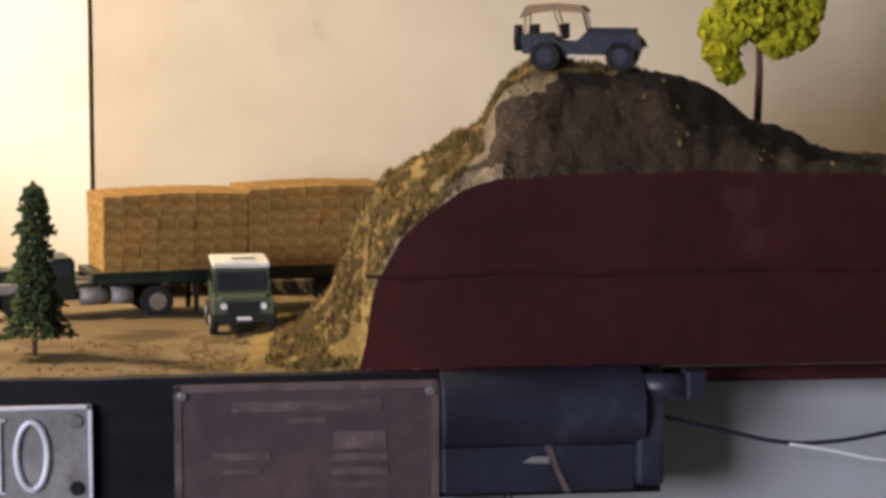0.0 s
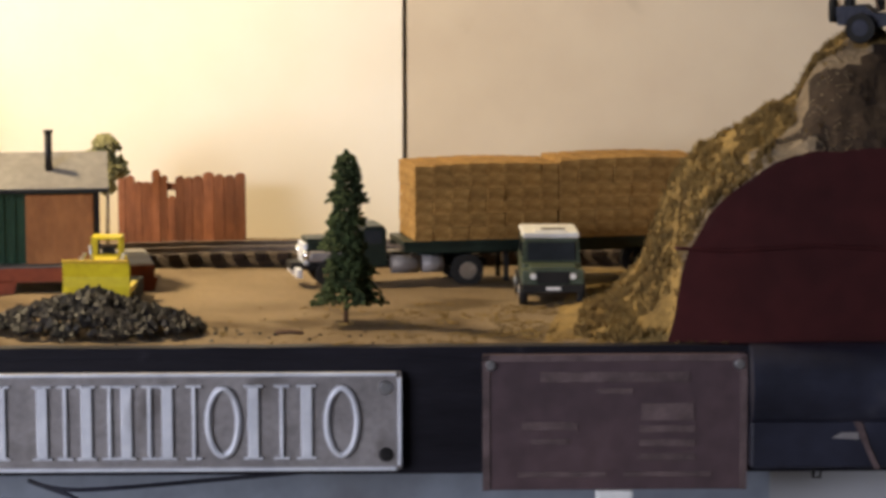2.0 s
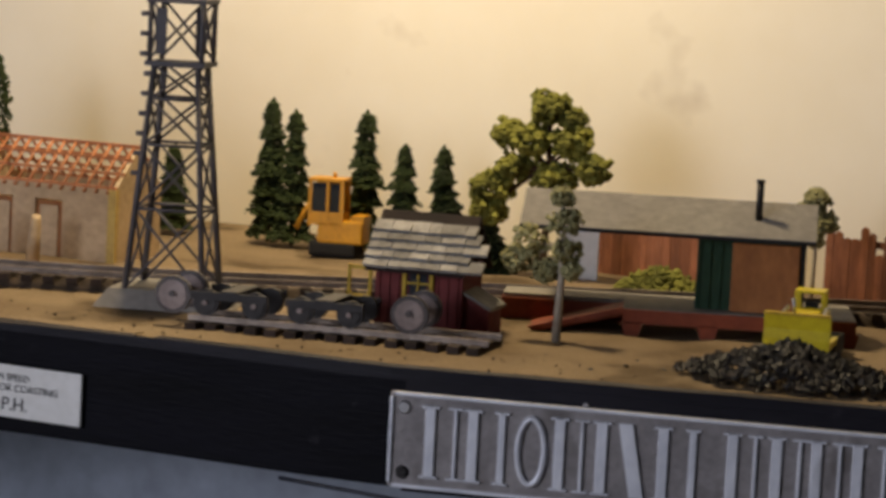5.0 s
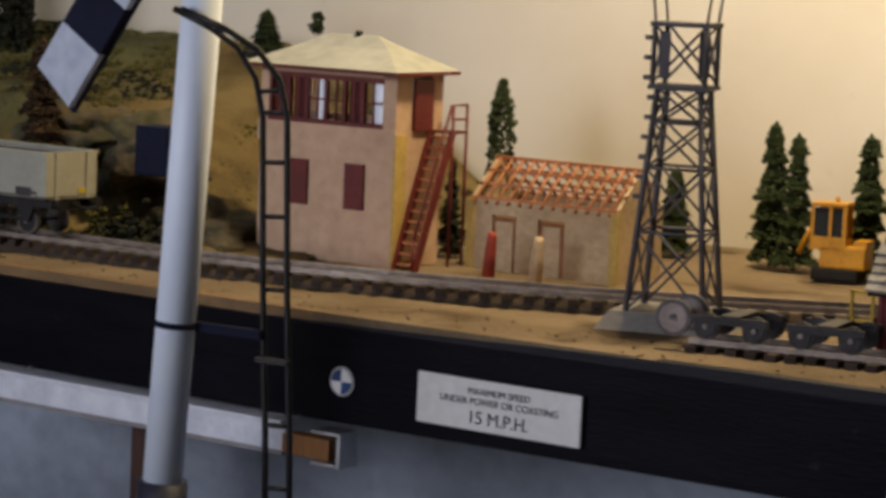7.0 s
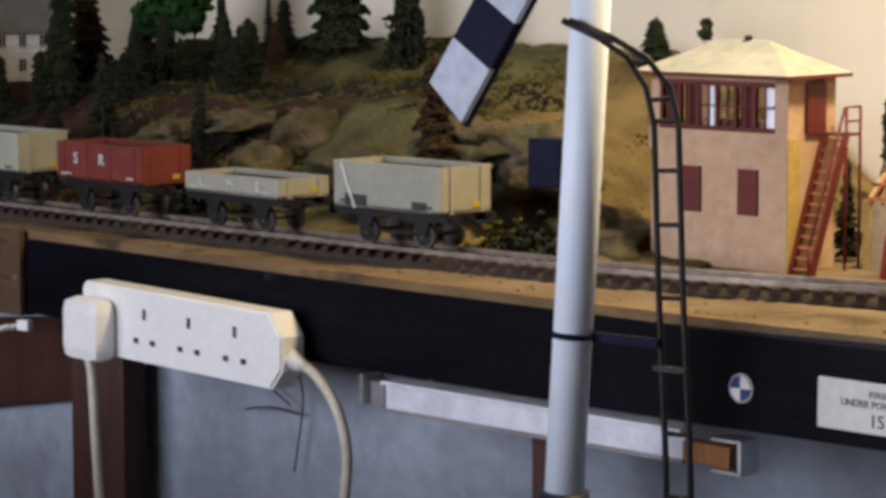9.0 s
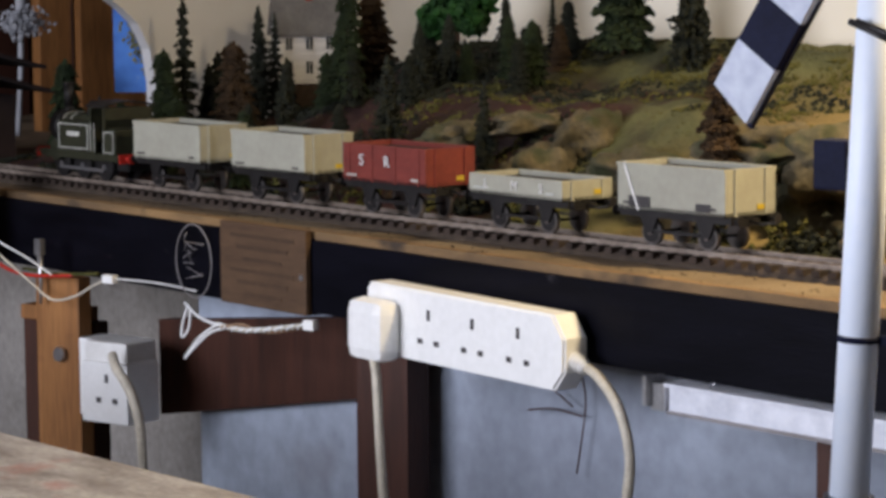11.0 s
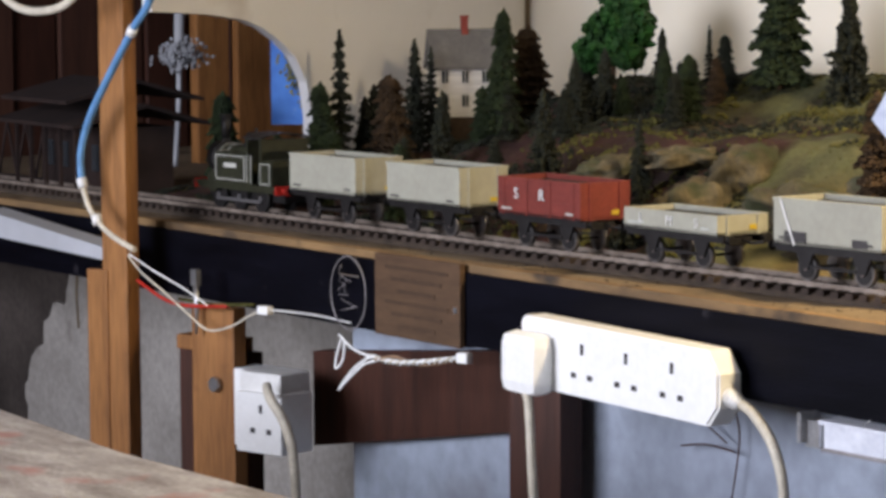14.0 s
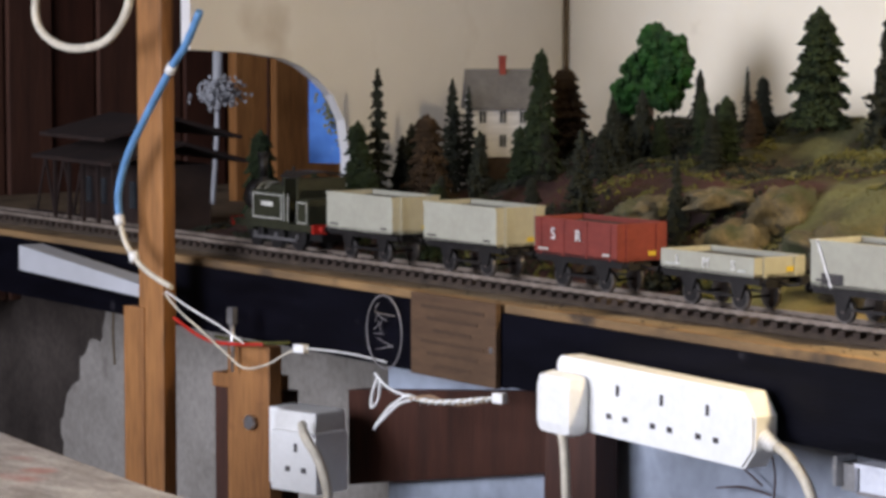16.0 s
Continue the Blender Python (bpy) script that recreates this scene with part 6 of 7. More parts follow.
for i in range(30000):
    x = g3.uniform(-2.60, -1.24)
    f, w = along(RAILN, x)[0] + 0.07, wall_y(x) - 0.01
    k = g3.random()
    y = f + (w - f) * k
    d = noise.noise((x * 10, y * 10, 9)) + 0.5 * noise.noise((x * 31, y * 31, 2)) + (0.26 if x < -1.95 else 0.06 if x < -1.75 else -0.12) + (0.26 if 0.36 < k < 0.58 else 0.0)
    if d > 0.06:
        p = (x, y, side_h(x, y) + 0.0008)
        (tu if d > 0.30 or x < -2.0 else tb).clump(p, g3.uniform(0.0010, 0.0034) * (1.35 if x < -2.0 else 1.0), g3, 0.9)
    elif d > -0.30 and g3.random() < 0.5:
        tb.blades((x, y, side_h(x, y)), g3.uniform(0.0016, 0.0036), g3, 2)
def rock(x, z, w, h, seed):
    """A rounded painted rock bedded in the foot of the slope."""
    y = along(RAILN, x)[0] + 0.080 + 0.02 * (seed % 3) + max(0.0, z - 1.07) * 0.8
    bm = bmesh.new()
    bmesh.ops.create_icosphere(bm, subdivisions=4, radius=1.0)
    for v in bm.verts:
        k = 0.86 + 0.42 * noise.noise(v.co * 1.6 + Vector((seed, 0, 0))) + 0.22 * noise.noise(v.co * 4.5 + Vector((0, seed, 0))) + 0.05 * noise.noise(v.co * 12)
        v.co = Vector((v.co.x * w * k, v.co.y * 0.05 * k, v.co.z * h * k))
    s = Shape().add([v.co + Vector((x, y + 0.042, z)) for v in bm.verts], [[v.index for v in f.verts] for f in bm.faces], True)
    bm.free()
    return part("rock", s, M_TANROCK, hs, "rounded tan painted rock")


for q, (x, z, w, h) in enumerate(((-1.31, 1.055, 0.055, 0.028), (-1.40, 1.066, 0.06, 0.036), (-1.37, 1.115, 0.05, 0.036), (-1.555, 1.052, 0.05, 0.022), (-1.64, 1.060, 0.045, 0.024), (-1.70, 1.085, 0.035, 0.034), (-1.60, 1.092, 0.05, 0.026), (-1.70, 1.118, 0.026, 0.026), (-1.84, 1.112, 0.030, 0.020), (-1.775, 1.128, 0.030, 0.014), (-1.52, 1.075, 0.035, 0.022), (-1.46, 1.125, 0.06, 0.022))):
    rock(x, z, w, h, q + 1)
tagged(part("dark_undergrowth", tu, M_CONIFER2, hs, "dark green flock undergrowth"), kind="stuff")
tagged(part("olive_undergrowth", tb, M_OLIVE, hs, "olive flock undergrowth"), kind="stuff")

hill_trees = [  # x, foot z, tip z, half width, look
    (-2.676, 1.12, 1.233, 0.022, 2), (-2.572, 1.095, 1.172, 0.030, 3), (-2.511, 1.11, 1.222, 0.019, 2), (-2.478, 1.11, 1.214, 0.014, 2), (-2.450, 1.09, 1.158, 0.012, 2),
    (-2.333, 1.135, 1.254, 0.024, 1), (-2.287, 1.125, 1.236, 0.032, 3), (-2.051, 1.150, 1.238, 0.017, 2), (-2.191, 1.135, 1.209, 0.018, 2), (-1.975, 1.175, 1.245, 0.008, 2),
    (-1.951, 1.172, 1.233, 0.015, 2), (-1.866, 1.19, 1.299, 0.036, 1), (-1.768, 1.188, 1.292, 0.025, 2), (-2.079, 1.105, 1.146, 0.014, 1), (-2.62, 1.09, 1.15, 0.02, 2), (-2.60, 1.09, 1.165, 0.022, 2), (-2.72, 1.09, 1.16, 0.03, 1), (-2.25, 1.10, 1.165, 0.014, 2), (-2.12, 1.10, 1.19, 0.012, 2), (-2.01, 1.13, 1.20, 0.013, 2), (-2.16, 1.07, 1.16, 0.016, 2)]
for x, z0, z1, r, k in hill_trees:
    y = 2.06 - 0.13 * (x + 0.8) - 0.08
    if x < -2.30:   # these stand in front of the end sheet, nearer the track
        q = 0.905 if x > -2.55 else 0.905 + 0.35 * (x + 2.55)
        x, y, z0, z1, r = x * q, y * q, 1.3 + (z0 - 1.3) * q, 1.3 + (z1 - 1.3) * q, r * q
    z0 = min(z0, side_h(x, y) - 0.001)
    conifer(x, y, z0, z1 - z0, r, (M_CONIFER, M_CONIFER, M_CONIFER2, M_BROWNTREE)[k], ("", "tall dark green model conifer on the hillside", "grey-green model spruce on the hillside", "brown-olive model conifer on the hillside")[k], 10 if k != 3 else 13, bare=0.06 if k == 3 else 0.1)
for x, y, z0, z1, r, k in ((-1.464, 1.78, 1.085, 1.197, 0.025, 3), (-1.443, 1.80, 1.07, 1.141, 0.015, 1), (-2.24, 1.93, 1.095, 1.189, 0.028, 3), (-2.126, 1.90, 1.085, 1.18, 0.017, 2), (-1.936, 1.86, 1.09, 1.186, 0.019, 2), (-1.994, 1.85, 1.08, 1.139, 0.014, 2), (-1.79, 1.84, 1.11, 1.169, 0.013, 2), (-2.036, 2.0, 1.14, 1.212, 0.016, 2), (-1.86, 1.80, 1.06, 1.115, 0.016, 3), (-2.10, 1.82, 1.06, 1.13, 0.018, 1), (-1.47, 2.10, 1.185, 1.222, 0.018, 1)):
    z0 = min(z0, side_h(x, y) - 0.001)
    conifer(x, y, z0, z1 - z0, r, (M_CONIFER, M_CONIFER, M_CONIFER2, M_BROWNTREE)[k], ("", "small dark model conifer on the slope", "small grey-green model spruce on the dark slope", "brown-olive model conifer near the track")[k], 11)
rt_ = random.Random(77)
for i in range(26):
    x = -1.86 - 0.60 * (i + rt_.random()) / 26
    f, w = along(RAILN, x)[0] + 0.10, wall_y(x) - 0.07
    y = f + (w - f) * (0.30 + 0.45 * rt_.random())
    if (Vector((x, y)) - Vector((-2.27, 2.05))).length < 0.10 or x < -2.36:
        y = f + (w - f) * 0.18 * rt_.random()
    k = (2, 1, 2, 3, 2, 1)[i % 6]
    h = rt_.uniform(0.042, 0.085)
    conifer(x, y, side_h(x, y) - 0.002, h, h * rt_.uniform(0.20, 0.28), (M_CONIFER, M_CONIFER, M_CONIFER2, M_BROWNTREE)[k], ("", "small dark model conifer in the dense planting", "small grey-green model spruce in the dense planting", "small brown-olive model conifer in the dense planting")[k], 9)
leafy(-1.416, 2.10, 1.175, [(0, 0, 0.036, 0.007), (0.001, 0, 0.045, 0.005)], (0.034, 0.001), M_CONIFER, M_BARK, "tiny green model tree above the signal box", size=0.0022, dens=0.4, seed=12, limbs=False)
leafy(-2.116, 2.135, 1.165, [(0.036, 0, 0.078, 0.018), (0.030, 0, 0.098, 0.016), (-0.028, 0, 0.05, 0.020), (-0.010, 0, 0.072, 0.022), (0.014, 0, 0.090, 0.022), (0.022, 0, 0.066, 0.022), (0.004, -0.006, 0.052, 0.020), (-0.036, 0, 0.036, 0.014), (0.024, 0, 0.046, 0.016), (0.004, 0.0, 0.108, 0.014)], (0.09, 0.003), M_LEAF, M_BARK, "broad fresh green model tree on the hillside", size=0.0055, dens=1.0, seed=13)
for q, (x, z) in enumerate(((-1.34, 1.075), (-1.36, 1.06), (-1.44, 1.06), (-1.68, 1.06), (-1.75, 1.065), (-2.02, 1.062))):
    b, gg = Shape(), random.Random(q)
    for i in range(160):
        b.clump((gg.gauss(0, 0.012), gg.gauss(0, 0.007), abs(gg.gauss(0, 0.010))), 0.0034, gg)
    y = along(RAILN, x)[0] + 0.085
    single("shrub", b, M_OLIVE if q % 2 else M_CONIFER2, "low flock shrub beside the track", "bush", "shrubs beside the track", m=pose(x, y, side_h(x, y) - 0.002))


def white_house():
    g = thing("model_house", Matrix.Translation((-2.282, 2.0695, 1.1435)) @ Matrix.Rotation(radians(57), 4, "Z") @ Matrix.Diagonal((0.69, 0.9, 0.96, 1)), "white clapboard model house with a grey roof and red chimney", "house")
    sw = Matrix(((0, 1, 0, 0), (1, 0, 0, 0), (0, 0, 1, 0), (0, 0, 0, 1)))
    part("house_body", Shape().prism([(-0.024, 0), (-0.024, 0.062), (0.0, 0.094), (0.024, 0.062), (0.024, 0)], -0.050, 0.050, sw), M_HOUSEW, g)
    part("footing", Shape().box(0, 0, -0.020, 0.104, 0.050, 0.040), M_ROCK, g, "dark rock footing")
    part("roof", Shape().prism([(-0.030, 0.056), (0.0, 0.0985), (0.030, 0.056), (0.030, 0.053), (0.0, 0.095), (-0.030, 0.053)], -0.056, 0.056, sw), M_HOUSER, g)
    part("chimney", Shape().box(0.004, 0, 0.102, 0.010, 0.010, 0.020).box(0.004, 0, 0.112, 0.012, 0.012, 0.003), M_BRICK, g, "red brick chimney")
    for z in (0.018, 0.045):
        for x in (-0.032, 0.0, 0.032):
            w = part("window", Shape().box(x, -0.0246, z, 0.010, 0.001, 0.015), M_GLASSDK, g)
            part("window_frame", Shape().box(x, -0.0252, z, 0.0012, 0.001, 0.015).box(x, -0.0252, z + 0.0075, 0.012, 0.001, 0.0015).box(x, -0.0252, z - 0.0075, 0.012, 0.001, 0.0015), M_HOUSEW, w)
        part("window", Shape().box(0.0506, 0.0, z, 0.001, 0.010, 0.015), M_GLASSDK, g)


white_house()


# ---- things fixed to the fascia ----
def cast_plate():
    """Cast plate with raised plain letter-like bars."""
    a, b = Vector((-0.607, along(FRONT, -0.607)[0], 0)), Vector((-0.207, along(FRONT, -0.207)[0], 0))
    d = b - a
    m = Matrix.Translation((a + b) / 2 + Vector((0, -0.004, 1.0055))) @ Matrix.Rotation(math.atan2(d.y, d.x), 4, "Z")
    g = thing("cast_works_plate", m, "cast grey works plate with raised bright bars on the fascia", "plate")
    W, H = d.length, 0.0565
    part("plate_ground", Shape().box(0, 0, 0, W, 0.004, H, bev=0.0012), M_ALU_PLATE, g)
    rim = Shape()
    for z in (-1, 1):
        rim.box(0, -0.0026, z * (H / 2 - 0.0012), W - 0.006, 0.0026, 0.0022, bev=0.0005)
    for x in (-1, 1):
        rim.box(x * (W / 2 - 0.0012), -0.0026, 0, 0.0022, 0.0026, H - 0.006, bev=0.0005)
    part("rim", rim, M_ALU, g, "raised bright rim")
    # x of each raised shape, its width, and which plain bars it has
    px = [(-0.170, .024, "ab"), (-0.1435, .026, "aac"), (-0.117, .022, "ad"), (-0.0945, .022, "ab"), (-0.076, .012, "a"), (-0.0585, .020, "d"), (-0.0325, .026, "aac"),
          (0.005, .022, "ab"), (0.030, .022, "ab"), (0.0525, .022, "ab"), (0.0765, .024, "ad"), (0.101, .024, "t"), (0.1255, .025, "ac"), (0.148, .012, "a"), (0.168, .024, "ad")]
    h = 0.0425
    for i, (x, w, k) in enumerate(px):
        if i in (2, 11, 14):      # oval rings
            ring = [(x + 0.36 * w * math.cos(radians(q)), -0.0030, (h / 2 - 0.002) * math.sin(radians(q))) for q in range(0, 361, 15)]
            part("raised_ring", Shape().tube(ring, 0.0020, 6, cap=False), M_ALU, g, "raised bright metal ring")
            continue
        if i == 5:      # one leaning slab
            part("raised_bar", Shape().prism([(x - w / 2 + 0.002, h / 2), (x - w / 2 + 0.010, h / 2), (x + w / 2 - 0.002, -h / 2), (x + w / 2 - 0.010, -h / 2)], -0.0041, -0.0019), M_ALU, g, "raised bright metal bar")
            continue
        bars = [(x, 0.0062)] if w < 0.015 or k == "t" else [(x - w / 2 + 0.0050, 0.0060), (x + w / 2 - 0.004, 0.0020 if k != "aac" else 0.0040)]
        for q, t in bars:
            s = Shape().box(q, -0.0030, 0, t, 0.0022, h, bev=0.0004)
            for z in (-1, 1):
                s.box(q, -0.0030, z * (h / 2 - 0.0006), t + (0.0045 if t > 0.003 else 0.0065), 0.0022, 0.0012)
            part("raised_bar", s, M_ALU, g, "raised bright metal bar")
    for x in (-1, 1):
        for z in (-1, 1):
            part("rivet", Shape().tube([(x * (W / 2 - 0.009), -0.002, z * (H / 2 - 0.009)), (x * (W / 2 - 0.009), -0.0042, z * (H / 2 - 0.009))], 0.0042, 16, 0.003).box(x * (W / 2 - 0.009), -0.0044, z * (H / 2 - 0.009), 0.005, 0.0008, 0.0008), M_STEEL if z > 0 else M_DARKMETAL, g)


cast_plate()


def plaque():
    g = thing("brown_plaque", on_front(-0.088, 1.004, 0.003), "dark brown enamel plaque with faded unreadable lines", "plaque")
    W, H = 0.150, 0.078
    part("plate", Shape().box(0, 0, 0, W, 0.004, H, bev=0.0008), M_PLAQUE, g)
    fr = Shape()
    for x in (-1, 1): fr.box(x * (W / 2 - 0.002), -0.0024, 0, 0.004, 0.001, H)
    fr.box(0, -0.0024, H / 2 - 0.002, W, 0.001, 0.004)
    part("border", fr, M_PLAQUE_INK, g)
    for x, z, w, h in ((0.0, 0.026, 0.085, 0.006), (0.0, 0.018, 0.02, 0.003), (-0.037, -0.002, 0.032, 0.0045), (-0.037, -0.011, 0.022, 0.003), (0.030, 0.006, 0.030, 0.010), (0.030, -0.004, 0.032, 0.004), (0.030, -0.012, 0.032, 0.004), (0.030, -0.020, 0.032, 0.004), (-0.03, -0.030, 0.05, 0.003), (0.03, -0.030, 0.05, 0.003)):
        part("faded_line", Shape().box(x, -0.0023, z, w, 0.0008, h), M_PLAQUE_INK, g)
    for x in (-1, 1):
        part("screw", Shape().tube([(x * (W / 2 - 0.0045), -0.002, H / 2 - 0.006), (x * (W / 2 - 0.0045), -0.0045, H / 2 - 0.006)], 0.0036, 16, 0.0022), M_STEEL, g, "bright domed screw")


plaque()
single("white_clip", Shape().box(0, 0, 0, 0.021, 0.012, 0.012, bev=0.002), M_WHITE, "small white plastic clip under the plaque", "clip", m=on_front(-0.088, 0.959, 0.002))


def black_cover():
    g = thing("black_lamp_cover", on_front(0.050, 1.012, 0.002), "scuffed black plastic cover with a rounded top and a stub pipe", "cover")
    W = 0.127
    top = [(0.0, 0.0365), (0.0, -0.009)] + [(-0.026 * math.sin(radians(q)) ** 0.8, 0.0135 - 0.0230 * math.cos(radians(q))) for q in range(10, 171, 8)]
    m = Matrix(((0, 1, 0, 0), (1, 0, 0, 0), (0, 0, 1, 0), (0, 0, 0, 1)))
    part("rounded_top", Shape().prism(top, -W / 2 + 0.0, W / 2 - 0.012, m), M_BLACKP, g)
    part("skirt", Shape().box(-0.008, -0.007, -0.013, W - 0.016, 0.014, 0.040, bev=0.0015), M_BLACKP, g)
    part("end_cap", Shape().box(W / 2 - 0.008, -0.0095, -0.003, 0.0165, 0.019, 0.054, bev=0.003), M_BLACKP, g, "scuffed black end cap")
    part("stub_pipe", Shape().tube([(W / 2 - 0.014, -0.012, 0.026), (W / 2 + 0.020, -0.012, 0.026)], 0.0075, 16).box(W / 2 + 0.018, -0.012, 0.027, 0.012, 0.018, 0.017, bev=0.002), M_BLACKP, g)
    part("scratch_mark", Shape().prism([(-0.0085, 0.0), (-0.003, 0.0), (0.0035, -0.020), (0.0100, -0.0335), (0.0065, -0.0335)], -0.0150, -0.0138), M_PLAQUE_INK, g, "pale rubbed streak")
    part("tape_scrap", Shape().prism([(-0.0175, -0.0155), (-0.012, -0.0125), (-0.003, -0.0125), (-0.0025, -0.0165)], -0.0153, -0.0138), M_ALU_PLATE, g, "small pale scrap of tape")
    part("hook", Shape().tube([(-0.026, -0.006, -0.032), (-0.027, -0.006, -0.040), (-0.023, -0.006, -0.040), (-0.022, -0.006, -0.032)], 0.001, 6), M_DARKMETAL, g)


black_cover()


def cable(name, pts, r, material, label, seg=8, sub=6):
    v = [Vector(p) for p in pts]
    out = []
    for i in range(len(v) - 1):
        a, b, c, d = v[max(i - 1, 0)], v[i], v[i + 1], v[min(i + 2, len(v) - 1)]
        for k in range(sub):
            t = k / sub
            out.append(0.5 * ((2 * b) + (c - a) * t + (2 * a - 5 * b + 4 * c - d) * t * t + (3 * b - a - 3 * c + d) * t ** 3))
    out.append(v[-1])
    return single(name, Shape().tube(out, r, seg), material, label, "cable")


cable("black_wire", [(0.114, 1.60, 1.020), (0.150, 1.61, 1.010), (0.187, 1.62, 1.001), (0.22, 1.62, 1.002), (0.30, 1.63, 1.010), (0.5, 1.65, 1.0)], 0.0013, M_BLACKP, "thin black wire hanging under the hill")
cable("white_wire", [(0.190, 1.615, 1.001), (0.215, 1.615, 0.997), (0.25, 1.615, 0.991), (0.34, 1.63, 0.985)], 0.001, M_WHITE, "thin white wire hanging under the hill")
cable("black_wire", [(-0.24, 1.60, 0.970), (-0.31, 1.60, 0.962), (-0.40, 1.58, 0.957), (-0.43, 1.58, 0.962), (-0.40, 1.58, 0.950), (-0.46, 1.57, 0.952), (-0.56, 1.56, 0.955), (-0.70, 1.56, 0.962)], 0.0013, M_BLACKP, "loose black wire under the fascia")
for x, z in ((-0.494, 1.034),):
    single("fascia_screw", Shape().tube([(0, 0.001, 0), (0, -0.0016, 0)], 0.0028, 14, 0.0016), M_STEEL, "small bright screw in the black fascia", "screw", "fascia screws", m=on_front(x, z))


def speed_sign():
    g = thing("speed_sign", on_front(-0.880, 1.0025, 0.003) @ Matrix.Rotation(radians(0.4), 4, "Y"), "white painted speed limit plate with black lettering", "sign")
    W, H = 0.125, 0.0330
    part("plate", Shape().box(0, 0, 0, W, 0.003, H, bev=0.0012), M_WHITE2, g)
    for words, z, s in (("MAXIMUM SPEED", 0.0088, 0.0062), ("UNDER POWER OR COASTING", 0.0022, 0.0064), ("15 M.P.H.", -0.0082, 0.0118)):
        lettering("lettering", words, s, M_INK, g, Matrix.Translation((0.001, -0.0016, z)) @ UPRIGHT)


speed_sign()
g = thing("roundel_sticker", on_front(-1.005, 1.004, 0.0012), "round blue and white quartered sticker with a peeling edge", "sticker")
part("disc", Shape().tube([(0, 0.001, 0), (0, -0.0006, 0)], 0.0098, 28), M_STEEL, g)
for q, mt in ((0, M_WHITE), (1, M_ROUNDEL), (2, M_WHITE), (3, M_ROUNDEL)):
    pts = [(0, 0)] + [(0.0082 * math.cos(radians(q * 90 + k * 15)), 0.0082 * math.sin(radians(q * 90 + k * 15))) for k in range(7)]
    part("quarter", Shape().prism(pts, -0.0012, -0.0006), mt, g)


def rail_bar():
    g = thing("aluminium_channel", pose(0, 0, 0), "dull aluminium channel fixed under the fascia, with bracket and wood plug", "channel")
    l = [(x, along(FRONT, x)[0] - 0.008) for x in (-1.335, -1.26, -1.18, -1.10, -1.047)]
    part("channel_web", ribbon(l, 0.952, 0.972, 0.004), M_ALU, g)
    part("channel_flange", ribbon([(x, y - 0.006) for x, y in l], 0.9705, 0.9735, 0.024), M_ALU, g)
    part("channel_flange", ribbon([(x, y - 0.003) for x, y in l], 0.950, 0.9525, 0.020), M_ALU_PLATE, g)
    e = on_front(-1.342, 0.962, 0.004)
    part("end_cap", Shape().box(0, 0, 0, 0.014, 0.016, 0.020).box(-0.008, -0.004, 0.004, 0.004, 0.02, 0.022), M_STEEL, g).matrix_local = e
    part("wood_plug", Shape().box(0, 0, 0, 0.040, 0.014, 0.014, bev=0.001), M_PINE, g, "orange wood plug").matrix_local = on_front(-1.028, 0.958, 0.002)
    part("bracket", Shape().box(-0.001, 0, -0.010, 0.024, 0.020, 0.002).box(-0.001, 0, 0.011, 0.024, 0.020, 0.002).box(0.010, 0, 0, 0.0025, 0.020, 0.023), M_STEEL, g, "small zinc bracket").matrix_local = on_front(-1.005, 0.960, 0.006)
    part("nail", Shape().tube([(0, 0, 0), (0.006, 0, 0.004)], 0.0008, 6), M_STEEL, g).matrix_local = on_front(-1.29, 0.975, 0.01)


rail_bar()


